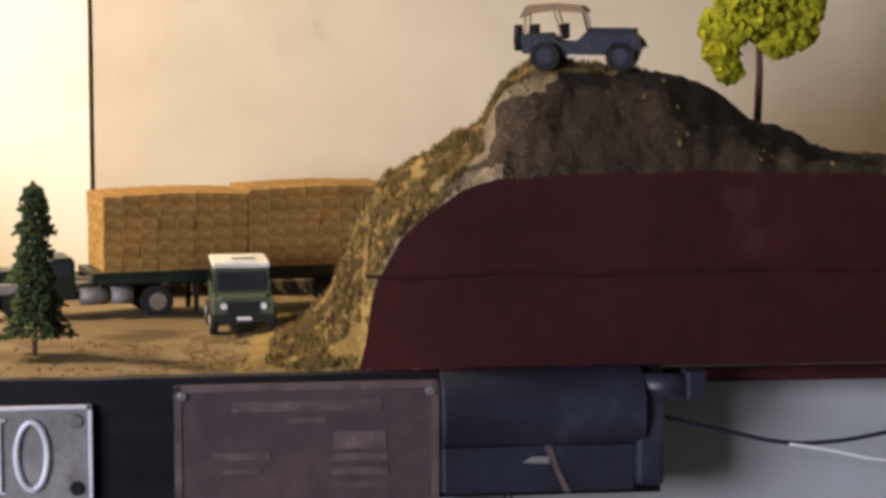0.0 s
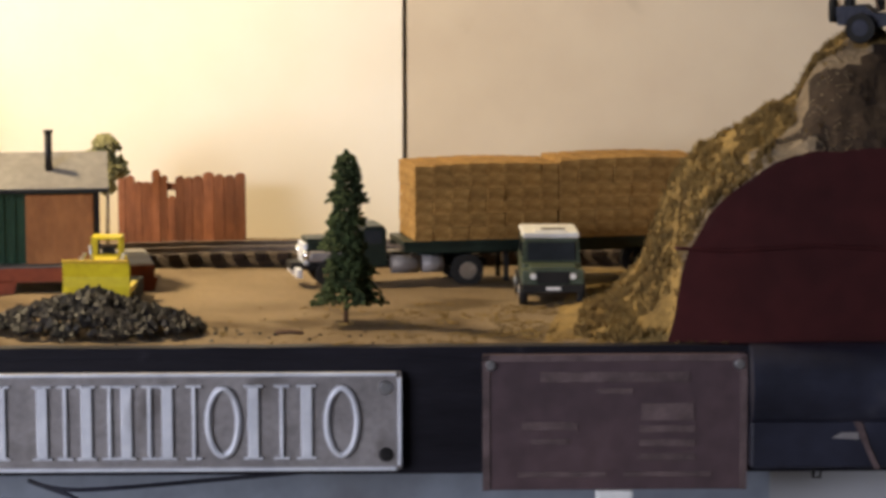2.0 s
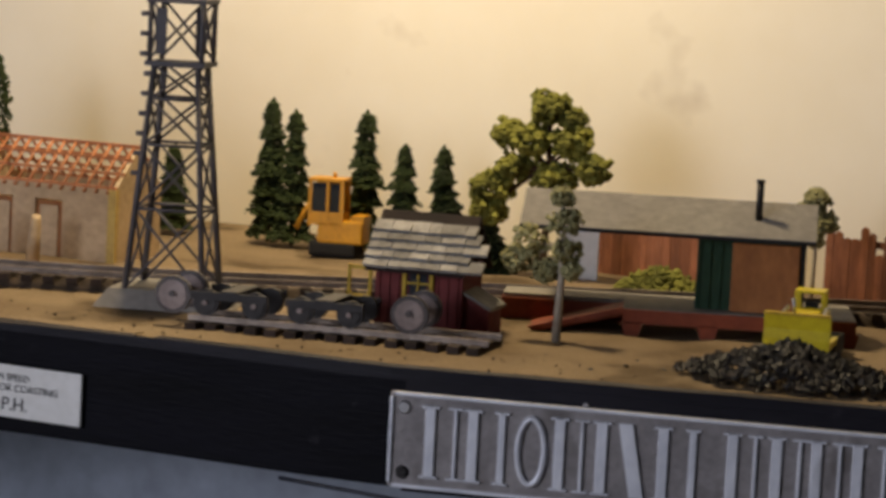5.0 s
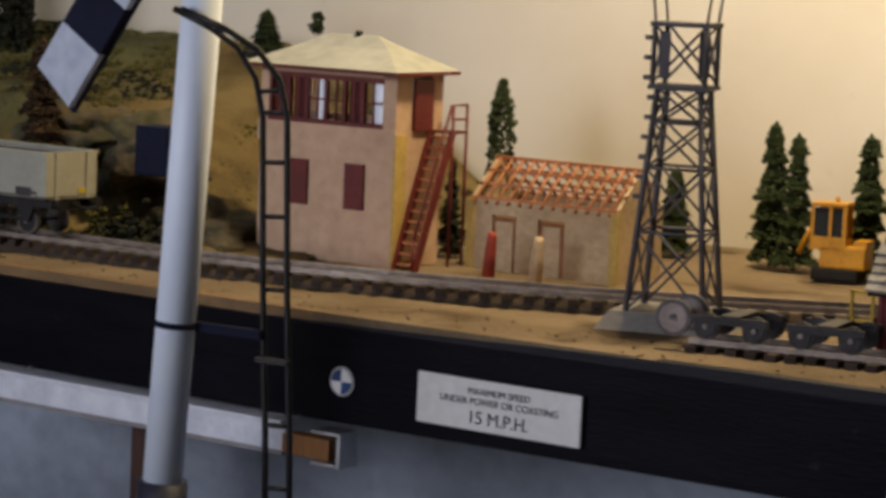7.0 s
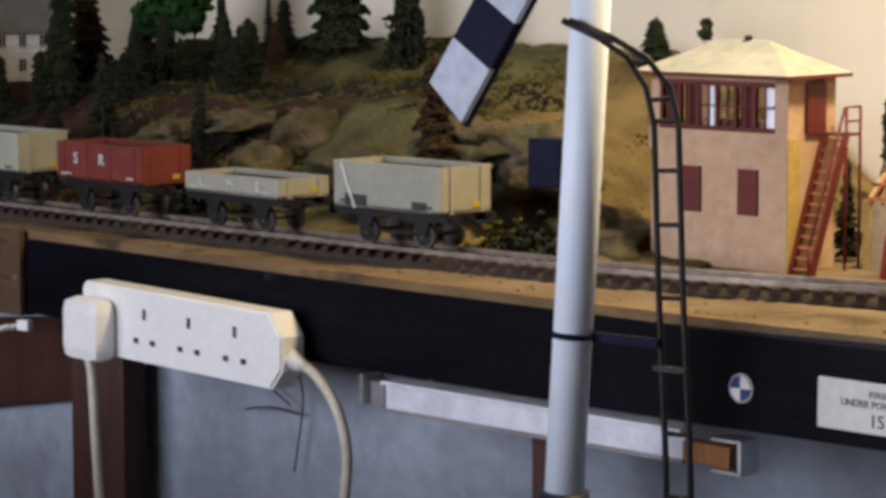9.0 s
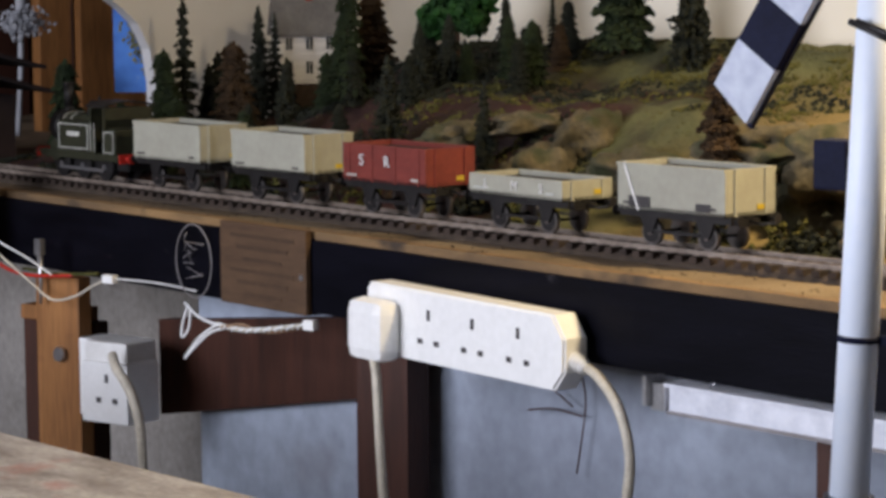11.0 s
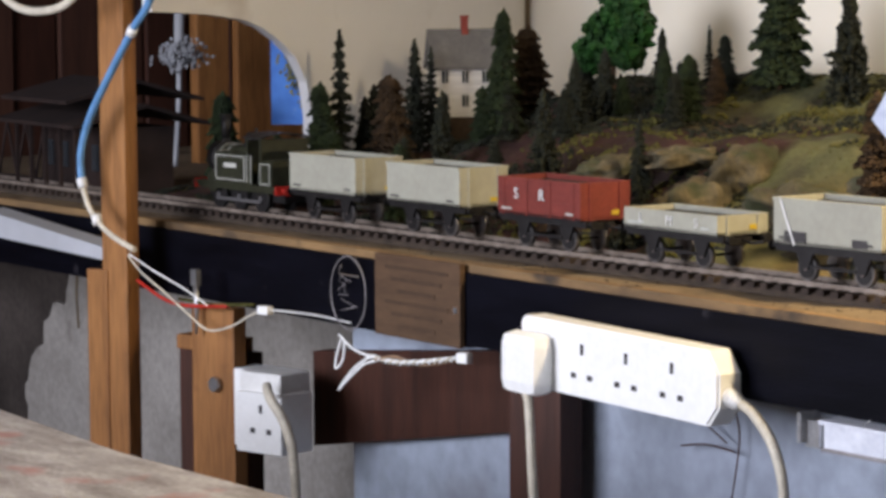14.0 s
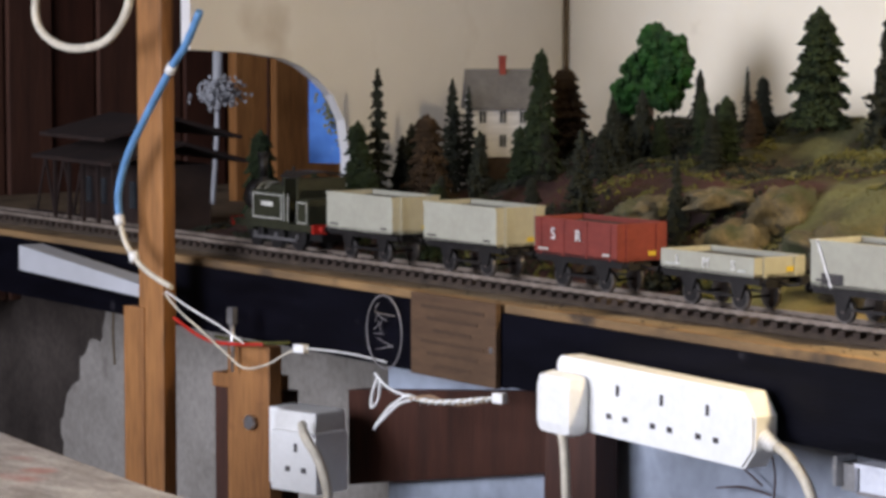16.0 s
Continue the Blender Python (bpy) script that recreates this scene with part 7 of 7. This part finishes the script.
def banner_post():
    """White tube post with a chequered arm, a cable-tied curved ladder and a small navy box."""
    g = thing("signal_post", pose(-1.0775, 1.44, 0.93), "white tube signal post with chequered arm and black ladder", "signal post")
    topv = Vector((0.0245, 0, 0.40))
    part("post", Shape().tube([(0.0, 0, 0.010), tuple(topv)], 0.0128, 28), M_POLE, g, "glossy white tube")
    part("foot_sleeve", Shape().tube([(-0.004, 0, -0.07), (0.0, 0, 0.012)], 0.0165, 28), M_BLACKP, g, "black rubber foot")
    part("post_below", Shape().tube([(-0.058, 0, -0.95), (-0.004, 0, -0.06)], 0.0128, 24), M_POLE, g)
    part("cable_tie", Shape().tube([(0.0065, 0, 0.1125), (0.0067, 0, 0.1165)], 0.0135, 28), M_NAVY, g, "dark cable tie")
    part("tie_arm", Shape().box(0.040, 0.006, 0.1135, 0.058, 0.004, 0.006), M_NAVY, g, "dark tie arm")
    # ladder with a hooked top
    def stile(o):
        return [(0.078 + o, 0.01, -0.10), (0.072 + o, 0.01, 0.05), (0.066 + o, 0.01, 0.15), (0.062 + o, 0.01, 0.25), (0.057 + o, 0.008, 0.274), (0.048 + o * 0.8, 0.0, 0.293), (0.035 + o * 0.6, -0.012, 0.305), (0.012 + o * 0.3, -0.0190, 0.3155)]
    lad = part("ladder_stile", Shape().tube(stile(0), 0.0021, 8), M_DARKMETAL, g, "black ladder stile")
    part("ladder_stile", Shape().tube(stile(0.0185), 0.0021, 8), M_DARKMETAL, g)
    for i, z in enumerate((-0.06, -0.022, 0.016, 0.056, 0.096, 0.142, 0.188, 0.222, 0.253)):
        x = 0.0745 - z * 0.045
        part("rung", Shape().tube([(x, 0.01, z), (x + 0.0185, 0.01, z + 0.001)], 0.0016, 8), M_DARKMETAL, g)
    for p0, p1 in (((0.050, 0.002, 0.290), (0.064, 0.002, 0.290)), ((0.037, -0.010, 0.3035), (0.048, -0.010, 0.3035)), ((0.059, 0.009, 0.266), (0.077, 0.009, 0.268))):
        part("rung", Shape().tube([p0, p1], 0.0015, 8), M_DARKMETAL, g)
    part("foot_plate", Shape().box(0.079, 0.006, 0.098, 0.024, 0.006, 0.003), M_DARKMETAL, g)
    # chequered arm that hangs down to the left
    am = Matrix.Translation((-0.0855, -0.012, 0.263)) @ Matrix.Rotation(radians(34), 4, "Y")
    for i in range(4):
        w, l = 0.036, 0.036
        part("arm_panel", Shape().prism([(-w / 2, 0.036 * i), (w / 2, 0.036 * i + 0.0), (w / 2, 0.036 * (i + 1)), (-w / 2, 0.036 * (i + 1))] if i else [(-w / 2, 0.0), (w / 2, -0.006), (w / 2, 0.036), (-w / 2, 0.036)], -0.002, 0.004, am), M_ARMWHITE if i % 2 == 0 else M_NAVY, g)
    part("arm_backing", Shape().prism([(-0.021, -0.003), (0.019, -0.010), (0.019, 0.146), (-0.021, 0.146)], 0.0042, 0.008, am), M_NAVY, g)
    part("relay_box", Shape().box(-0.022, 0.016, 0.2225, 0.026, 0.02, 0.032, bev=0.0015), M_NAVY, g, "small navy box")


banner_post()


# ---- power strip and its leads ----
def power_strip():
    a, b = Vector((-1.681, 0, 0)), Vector((-1.428, 0, 0))
    ya, yb = along(FRONT, -1.66)[0] - 0.030, along(FRONT, -1.428)[0] - 0.030
    d = Vector((b.x - a.x, yb - ya, 0))
    m = Matrix.Translation(((a.x + b.x) / 2, (ya + yb) / 2, 0.9875)) @ Matrix.Rotation(math.atan2(d.y, d.x), 4, "Z") @ Matrix.Rotation(radians(0.95), 4, "Y")
    g = thing("power_strip", m, "white four-gang extension socket with one plug in it", "extension lead")
    W, H = d.length, 0.058
    out = [(-W / 2, -H / 2 + 0.004), (-W / 2 + 0.004, -H / 2), (W / 2 - 0.012, -H / 2), (W / 2, -0.014), (W / 2, 0.012), (W / 2 - 0.014, H / 2), (-W / 2 + 0.004, H / 2), (-W / 2, H / 2 - 0.004)]
    part("case", Shape().prism(out, 0.0, 0.020), M_WHITE, g)
    part("face", Shape().prism([(x * 0.985, z * 0.95) for x, z in out], -0.0022, 0.0), M_WHITE, g)
    for i in range(3):
        x = -W / 2 + 0.0850 + i * 0.0575
        part("socket_hole", Shape().box(x, -0.0024, 0.010, 0.0038, 0.0008, 0.0085).box(x - 0.0108, -0.0024, -0.0118, 0.0062, 0.0008, 0.0042).box(x + 0.0108, -0.0024, -0.0118, 0.0062, 0.0008, 0.0042), M_INK, g, "dark socket openings")
    pl = part("plug", Shape().box(-W / 2 + 0.026, -0.014, -0.007, 0.050, 0.024, 0.052, bev=0.0115), M_WHITE, g, "round-cornered white plug")
    part("plug_rim", Shape().tube([(-W / 2 + 0.027, -0.003, -0.005), (-W / 2 + 0.027, -0.0005, -0.005)], 0.029, 28), M_WHITE, pl)
    part("gland", Shape().tube([(W / 2 - 0.008, 0.010, -0.003), (W / 2 + 0.002, 0.010, -0.006), (W / 2 + 0.013, 0.010, -0.010)], 0.0085, 14, 0.005), M_WHITE, g, "ribbed cable gland")
    for i in range(5):
        part("gland_rib", Shape().tube([(W / 2 + 0.003 * i - 0.003, 0.010, -0.0047 - 0.0011 * i), (W / 2 + 0.003 * i - 0.0015, 0.010, -0.0052 - 0.0011 * i)], 0.0088 - 0.0007 * i, 14), M_WHITE2, g)
    return g


power_strip()
cable("cream_lead", [(-1.414, 1.563, 0.9762), (-1.396, 1.558, 0.970), (-1.372, 1.552, 0.950), (-1.360, 1.55, 0.915), (-1.364, 1.55, 0.86), (-1.364, 1.56, 0.75), (-1.37, 1.58, 0.5)], 0.0042, M_CREAMCABLE, "thick cream mains lead hanging from the power strip")
cable("cream_lead", [(-1.655, 1.568, 0.962), (-1.652, 1.570, 0.945), (-1.648, 1.57, 0.88), (-1.648, 1.58, 0.75), (-1.65, 1.6, 0.5)], 0.0040, M_CREAMCABLE, "thick cream mains lead hanging from the plug")
for pts in ([(-1.5144, 1.6675, 0.9481), (-1.5099, 1.6670, 0.9233), (-1.5211, 1.6683, 0.8663)], [(-1.5816, 1.6754, 0.9110), (-1.5496, 1.6717, 0.9162), (-1.5149, 1.6676, 0.9144)], [(-1.5563, 1.6724, 0.9355), (-1.5251, 1.6688, 0.9206)]):
    cable("thin_dark_wire", pts, 0.0008, M_PINE_SIDE, "fine dark wire against the grey panel")

# ---- sign, disc, wires ----
def board_sign():
    g = thing("brown_board_sign", on_front(-1.872, 1.0105, 0.004), "brown board sign with faded unreadable lines, flush to the fascia", "sign")
    W, H = 0.135, 0.074
    part("panel", Shape().box(0, 0, 0, W, 0.006, H, bev=0.0008), M_SIGNWOOD, g)
    for i in range(6):
        part("faded_line", Shape().box(0.0, -0.0032, 0.026 - i * 0.0105, 0.10 - 0.02 * (i % 3), 0.0008, 0.0035), M_SIGNLINE, g)
    part("screw", Shape().tube([(W / 2 - 0.006, -0.002, -0.004), (W / 2 - 0.006, -0.0044, -0.004)], 0.0026, 12), M_STEEL, g)


board_sign()
g = thing("clear_disc", on_front(-1.985, 1.006, 0.006), "clear plastic disc with a bright rim and tangled marks", "disc")
ring = [(0.030 * math.cos(2 * math.pi * k / 40), 0, 0.034 * math.sin(2 * math.pi * k / 40)) for k in range(41)]
part("rim", Shape().tube(ring, 0.0007, 6, cap=False), M_ALU_PLATE, g, "thin bright rim")
rr = random.Random(8)
for i in range(5):
    p = [(rr.uniform(-.018, .018), -0.0005, 0.02 - 0.008 * i + rr.uniform(-.006, .006)) for _ in range(4)]
    part("scribble_mark", Shape().tube(p, 0.0006, 5), M_ALU_PLATE, g)

cable("white_wire", [(-2.343, 1.66, 1.022), (-2.30, 1.65, 1.003), (-2.26, 1.65, 0.985), (-2.22, 1.65, 0.966), (-2.19, 1.65, 0.954), (-2.155, 1.65, 0.960), (-2.125, 1.65, 0.973), (-2.104, 1.65, 0.981)], 0.0011, M_CREAMCABLE, "thin pale wire drooping across the posts")
cable("white_wire", [(-2.34, 1.66, 1.020), (-2.28, 1.65, 1.006), (-2.23, 1.65, 0.992), (-2.19, 1.65, 0.978)], 0.0009, M_WHITE, "thin white wire across the post")
for ph in (0.0, math.pi):   # the twisted run from the loops to the connector
    run = [(-1.94, 1.645, 0.953), (-1.915, 1.642, 0.9515), (-1.89, 1.638, 0.9525), (-1.86, 1.632, 0.9565), (-1.82, 1.624, 0.963), (-1.785, 1.617, 0.969)]
    tw = []
    for k in range(61):
        f = k / 60 * 5
        i = min(4, int(f))
        p = Vector(run[i]).lerp(Vector(run[i + 1]), f - i)
        tw.append(p + Vector((0, math.sin(k * 1.05 + ph) * 0.0016, math.cos(k * 1.05 + ph) * 0.0018)))
    single("twisted_white_wire", Shape().tube(tw, 0.0011, 6), M_WHITE if ph else M_CREAMCABLE, "tightly twisted thin wire pair under the fascia", "cable")
single("wire_connector", Shape().box(0, 0, 0, 0.014, 0.008, 0.008, bev=0.001), M_WHITE, "small white wire connector", "connector", m=pose(-2.100, 1.65, 0.981, 0, 0, 6))
cable("thin_grey_wire", [(-2.092, 1.65, 0.982), (-2.04, 1.66, 0.981), (-1.99, 1.665, 0.977)], 0.0009, M_WHITE2, "fine grey wire under the fascia")
cable("red_wire", [(-2.32, 1.66, 0.992), (-2.27, 1.655, 0.978), (-2.23, 1.655, 0.974), (-2.17, 1.66, 0.978)], 0.0018, M_RED, "red wire by the posts")
cable("green_wire", [(-2.25, 1.66, 0.979), (-2.19, 1.66, 0.978), (-2.13, 1.66, 0.983)], 0.0016, M_OLIVE, "green wire by the posts")
for k, pts in enumerate(([(-1.99, 1.65, 0.968), (-1.965, 1.645, 0.958), (-1.94, 1.645, 0.953), (-1.90, 1.64, 0.952), (-1.85, 1.63, 0.958), (-1.79, 1.62, 0.969)], [(-1.985, 1.65, 0.967), (-1.993, 1.65, 0.950), (-1.995, 1.65, 0.936), (-1.985, 1.65, 0.945), (-1.982, 1.65, 0.962)], [(-1.94, 1.645, 0.953), (-1.965, 1.645, 0.938), (-1.985, 1.645, 0.918), (-1.975, 1.645, 0.926), (-1.95, 1.645, 0.944), (-1.93, 1.643, 0.950)], [(-1.93, 1.643, 0.951), (-1.90, 1.64, 0.957), (-1.86, 1.635, 0.954), (-1.79, 1.62, 0.967)])):
    cable("twisted_white_wire", pts, 0.0013, M_WHITE if k != 3 else M_PINK, "twisted white wires with loose loops")
single("wire_connector", Shape().box(0, 0, 0, 0.012, 0.008, 0.009, bev=0.001), M_WHITE, "small white wire connector", "connector", m=pose(-1.780, 1.615, 0.970, 0, 0, 6))

# ---- timber frame ----
def post(x, y, w, d, z0, z1, material, label, rz=0.0, name="timber_post"):
    return single(name, Shape().box(0, 0, (z1 - z0) / 2, w, d, z1 - z0, bev=0.0015), material, label, "post", m=Matrix.Translation((x, y, z0)) @ Matrix.Rotation(rz, 4, "Z"))


post(-2.349, 1.6605, 0.036, 0.018, 0.0, 2.40, M_PINE, "orange pine post with knots rising past the board", radians(8))
post(-2.372, 1.652, 0.030, 0.012, 0.0, 1.000, M_PINE, "pine side board fixed to the post", radians(8), "post_board")
post(-2.212, 1.680, 0.058, 0.018, 0.0, 0.973, M_PINE, "short orange pine leg with a bolt head", radians(8), "board_leg")
single("bolt_head", Shape().tube([(0, 0, 0), (0, -0.006, 0)], 0.0075, 6), M_STEEL, "grey bolt head in the pine leg", "bolt", m=pose(-2.204, 1.671, 0.897))
post(-2.275, 1.73, 0.10, 0.02, 0.0, 0.92, M_PINE_SIDE, "dark stained board between the posts", radians(8), "back_board")
post(-2.272, 1.72, 0.08, 0.03, 0.92, 0.935, M_PINE, "small pine ledge between the posts", radians(8), "ledge")
post(-1.741, 1.674, 0.058, 0.030, 0.0, 0.974, M_PINE_SIDE, "dark red-brown stained leg", radians(6), "board_leg")
post(-1.205, 1.60, 0.022, 0.03, 0.0, 0.974, M_PINE_SIDE, "red-brown stained leg behind the signal post", radians(6), "board_leg")
single("brown_rail", Shape().slab([(-2.153, 1.7515, 0.8326), (-1.74, 1.698, 0.904), (-1.74, 1.698, 0.972), (-2.153, 1.7515, 0.9274)], 0.02), M_PINE_SIDE, "dark brown timber rail sloping across the grey panel", "rail")
single("bracket_hook", Shape().tube([(0, 0, 0.0), (0.001, 0, -0.025), (0, 0, -0.05)], 0.003, 8, 0.0015).box(0, 0, 0.006, 0.009, 0.006, 0.016), M_STEEL, "thin steel hook between the posts", "hook", m=pose(-2.222, 1.66, 0.996))


def adapter():
    g = thing("wall_socket", Matrix.Translation((-2.128, 1.692, 0.877)) @ Matrix.Rotation(radians(8), 4, "Z") @ Matrix.Diagonal((0.88, 0.88, 0.88, 1)), "white wall socket box with a stacked socket adapter plugged in", "socket")
    part("back_box", Shape().box(-0.028, 0.010, 0, 0.080, 0.040, 0.086, bev=0.002), M_WHITE, g)
    part("adapter_body", Shape().box(0.016, -0.030, -0.006, 0.068, 0.050, 0.066, bev=0.002), M_WHITE, g)
    part("upper_plug", Shape().box(0.010, -0.022, 0.034, 0.062, 0.048, 0.028, bev=0.003), M_WHITE2, g)
    part("socket_hole", Shape().box(0.020, -0.0556, 0.010, 0.004, 0.001, 0.009).box(0.008, -0.0556, -0.014, 0.0065, 0.001, 0.0055).box(0.032, -0.0556, -0.014, 0.0065, 0.001, 0.0055), M_INK, g)


adapter()
cable("cream_lead", [(-2.088, 1.642, 0.910), (-2.068, 1.630, 0.902), (-2.044, 1.63, 0.876), (-2.032, 1.63, 0.83), (-2.028, 1.63, 0.70)], 0.0048, M_CREAMCABLE, "cream lead from the socket adapter")
cable("blue_cable", [(-2.190, 1.600, 1.300), (-2.2213, 1.605, 1.2666), (-2.2506, 1.609, 1.2446), (-2.3117, 1.617, 1.1881), (-2.3434, 1.6205, 1.1534), (-2.3598, 1.6215, 1.1186), (-2.3589, 1.622, 1.0902)], 0.0040, M_BLUECABLE, "blue sleeved cable tied to the post")
cable("white_cable_end", [(-2.3589, 1.622, 1.0902), (-2.350, 1.622, 1.070), (-2.3304, 1.6194, 1.0549), (-2.300, 1.615, 1.042), (-2.2527, 1.6094, 1.0307)], 0.0029, M_CREAMCABLE, "cream cable tail below the blue sleeve")
for px_, py_, pz_ in ((-2.2506, 1.609, 1.2446), (-2.3589, 1.622, 1.0902), (-2.3304, 1.6194, 1.0549)):
    single("tape_wrap", Shape().tube([(0, 0, -0.005), (0, 0, 0.005)], 0.0052, 12), M_WHITE2, "white tape wrapped round the cable", "tape", "tape wraps on the cable", m=pose(px_, py_, pz_, 0, 38 if pz_ > 1.2 else -20, 0))
cable("cream_loop", [(-2.47, 1.60, 1.34), (-2.475, 1.60, 1.296), (-2.455, 1.60, 1.274), (-2.41, 1.60, 1.263), (-2.35, 1.60, 1.270), (-2.312, 1.60, 1.300), (-2.30, 1.60, 1.345)], 0.0044, M_CREAMCABLE, "hanging loop of cream cable")
single("shelf_plank", Shape().slab([(-2.66, 1.694, 1.0150), (-2.369, 1.656, 1.0085), (-2.369, 1.656, 1.0213), (-2.66, 1.694, 1.0423)], 0.03), M_LIGHTPANEL, "pale grey plank edge beyond the post", "plank")

# ---- near bench ----
bench = thing("work_bench", pose(0, 0, 0), "worn grey painted bench with red-brown stains", "bench")
part("bench_top", Shape().add([(-2.20, 1.30, 0.95), (-1.92, 1.238, 0.95), (-1.69, 1.190, 0.95), (-1.30, 1.150, 0.95), (-1.25, 0.60, 0.95), (-2.20, 0.60, 0.95), (-2.20, 1.30, 0.91), (-1.92, 1.238, 0.91), (-1.69, 1.190, 0.91), (-1.30, 1.150, 0.91), (-1.25, 0.60, 0.91), (-2.20, 0.60, 0.91)],
     [(0, 1, 2, 3, 4, 5), (11, 10, 9, 8, 7, 6), (0, 6, 7, 1), (1, 7, 8, 2), (2, 8, 9, 3), (3, 9, 10, 4), (4, 10, 11, 5), (5, 11, 6, 0)]), M_BENCH, bench)
for x, y in ((-2.12, 1.2), (-1.36, 1.06), (-2.12, 0.68), (-1.36, 0.68)):
    part("leg", Shape().box(x, y, 0.455, 0.05, 0.05, 0.91), M_PINE_SIDE, bench)

# ---- the dark bay beyond the opening ----
for i in range(16):
    y = 1.55 + i * 0.075
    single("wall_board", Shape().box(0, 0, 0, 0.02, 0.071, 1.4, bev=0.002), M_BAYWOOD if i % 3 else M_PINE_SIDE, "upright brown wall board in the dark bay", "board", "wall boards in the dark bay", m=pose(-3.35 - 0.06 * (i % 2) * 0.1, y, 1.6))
single("pine_offcut", Shape().box(0, 0, 0, 0.02, 0.11, 0.36, bev=0.002), M_PINE, "bare orange pine board with a dark knot", "board", m=pose(-3.02, 2.385, 1.22, 0, 0, -6))
single("pine_offcut", Shape().box(0, 0, 0, 0.02, 0.05, 0.36, bev=0.002), M_PINE, "narrow bare orange pine board", "board", m=pose(-3.04, 2.30, 1.22, 0, 0, -6))
single("sky_panel", Shape().box(0, 0, 0, 0.110, 0.006, 0.16), M_BLUESKY, "painted blue sky panel behind the opening", "painted panel", m=pose(-2.535, 2.075, 1.205, 0, 0, 48))
cl = Shape()
for i in range(260):
    cl.clump((rr.uniform(-.002, .002), rr.gauss(0, 0.010), rr.gauss(0, 0.014)), 0.0026, rr)
single("pale_flock", cl, M_PALE, "pale green flock cluster on the painted panel", "flock", kind="stuff", m=pose(-2.528, 2.040, 1.190))
single("white_scrap", Shape().box(0, 0, 0, 0.004, 0.016, 0.03), M_WHITE2, "white paper scrap on the painted panel", "paper", m=pose(-2.548, 2.028, 1.236, 0, 0, -42))
conifer(-2.56, 1.955, ZB, 0.115, 0.030, M_CONIFER, "dark green model conifer beyond the opening", 9)
cable("white_pipe", [(-2.95, 2.19, 1.45), (-2.955, 2.19, 1.32), (-2.96, 2.19, 1.20)], 0.007, M_LIGHTPANEL, "white plaster pipe in the dark bay")
cable("white_pipe", [(-2.96, 2.19, 1.20), (-2.955, 2.185, 1.14), (-2.965, 2.185, 1.05)], 0.0035, M_LIGHTPANEL, "thin white pipe in the dark bay")
fl_ = Shape()
for i in range(420):
    fl_.clump((rr.gauss(0, 0.009), rr.gauss(0, 0.016), rr.gauss(0, 0.009)), 0.0028, rr)
single("plaster_blob", fl_, M_LIGHTPANEL, "rough white plaster blob on the pipe", "plaster", kind="stuff", m=pose(-2.94, 2.18, 1.195))
def truss():
    g = thing("truss_bridge", Matrix.Translation((-2.78, 1.90, ZB)) @ Matrix.Rotation(radians(-7), 4, "Z"), "dark model truss bridge side in the shaded bay", "bridge")
    part("chord", Shape().box(-0.10, 0, 0.075, 0.22, 0.004, 0.005).box(-0.05, 0, 0.006, 0.34, 0.004, 0.006), M_GREYMODEL, g)
    for i in range(5):
        part("diagonal", Shape().tube([(-0.2 + i * 0.05, 0, 0.006), (-0.175 + i * 0.05, 0, 0.075)], 0.0018, 6).tube([(-0.15 + i * 0.05, 0, 0.006), (-0.175 + i * 0.05, 0, 0.075)], 0.0018, 6), M_GREYMODEL, g)
    part("end_post", Shape().tube([(0.01, 0, 0.075), (0.06, 0, 0.006)], 0.003, 6), M_GREYMODEL, g)


truss()


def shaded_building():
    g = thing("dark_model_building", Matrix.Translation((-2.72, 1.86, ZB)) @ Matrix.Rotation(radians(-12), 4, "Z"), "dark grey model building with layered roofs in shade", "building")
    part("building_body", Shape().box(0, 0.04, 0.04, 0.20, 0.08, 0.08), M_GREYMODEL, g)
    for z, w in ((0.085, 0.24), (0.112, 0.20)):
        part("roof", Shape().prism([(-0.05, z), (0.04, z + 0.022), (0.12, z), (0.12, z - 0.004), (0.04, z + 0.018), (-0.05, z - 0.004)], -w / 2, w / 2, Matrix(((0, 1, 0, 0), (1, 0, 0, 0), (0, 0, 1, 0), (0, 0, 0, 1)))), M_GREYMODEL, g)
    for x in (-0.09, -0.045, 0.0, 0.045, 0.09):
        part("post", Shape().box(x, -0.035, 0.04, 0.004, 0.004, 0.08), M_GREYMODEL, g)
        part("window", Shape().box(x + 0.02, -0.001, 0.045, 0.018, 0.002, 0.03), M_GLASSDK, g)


shaded_building()

# dark shrub tree between the signal box stairs and the roofless shed
conifer(-1.136, 1.882, ZB, 0.080, 0.0115, M_CONIFER2, "slim dark tree behind the signal box stairs", 12, bare=0.03)
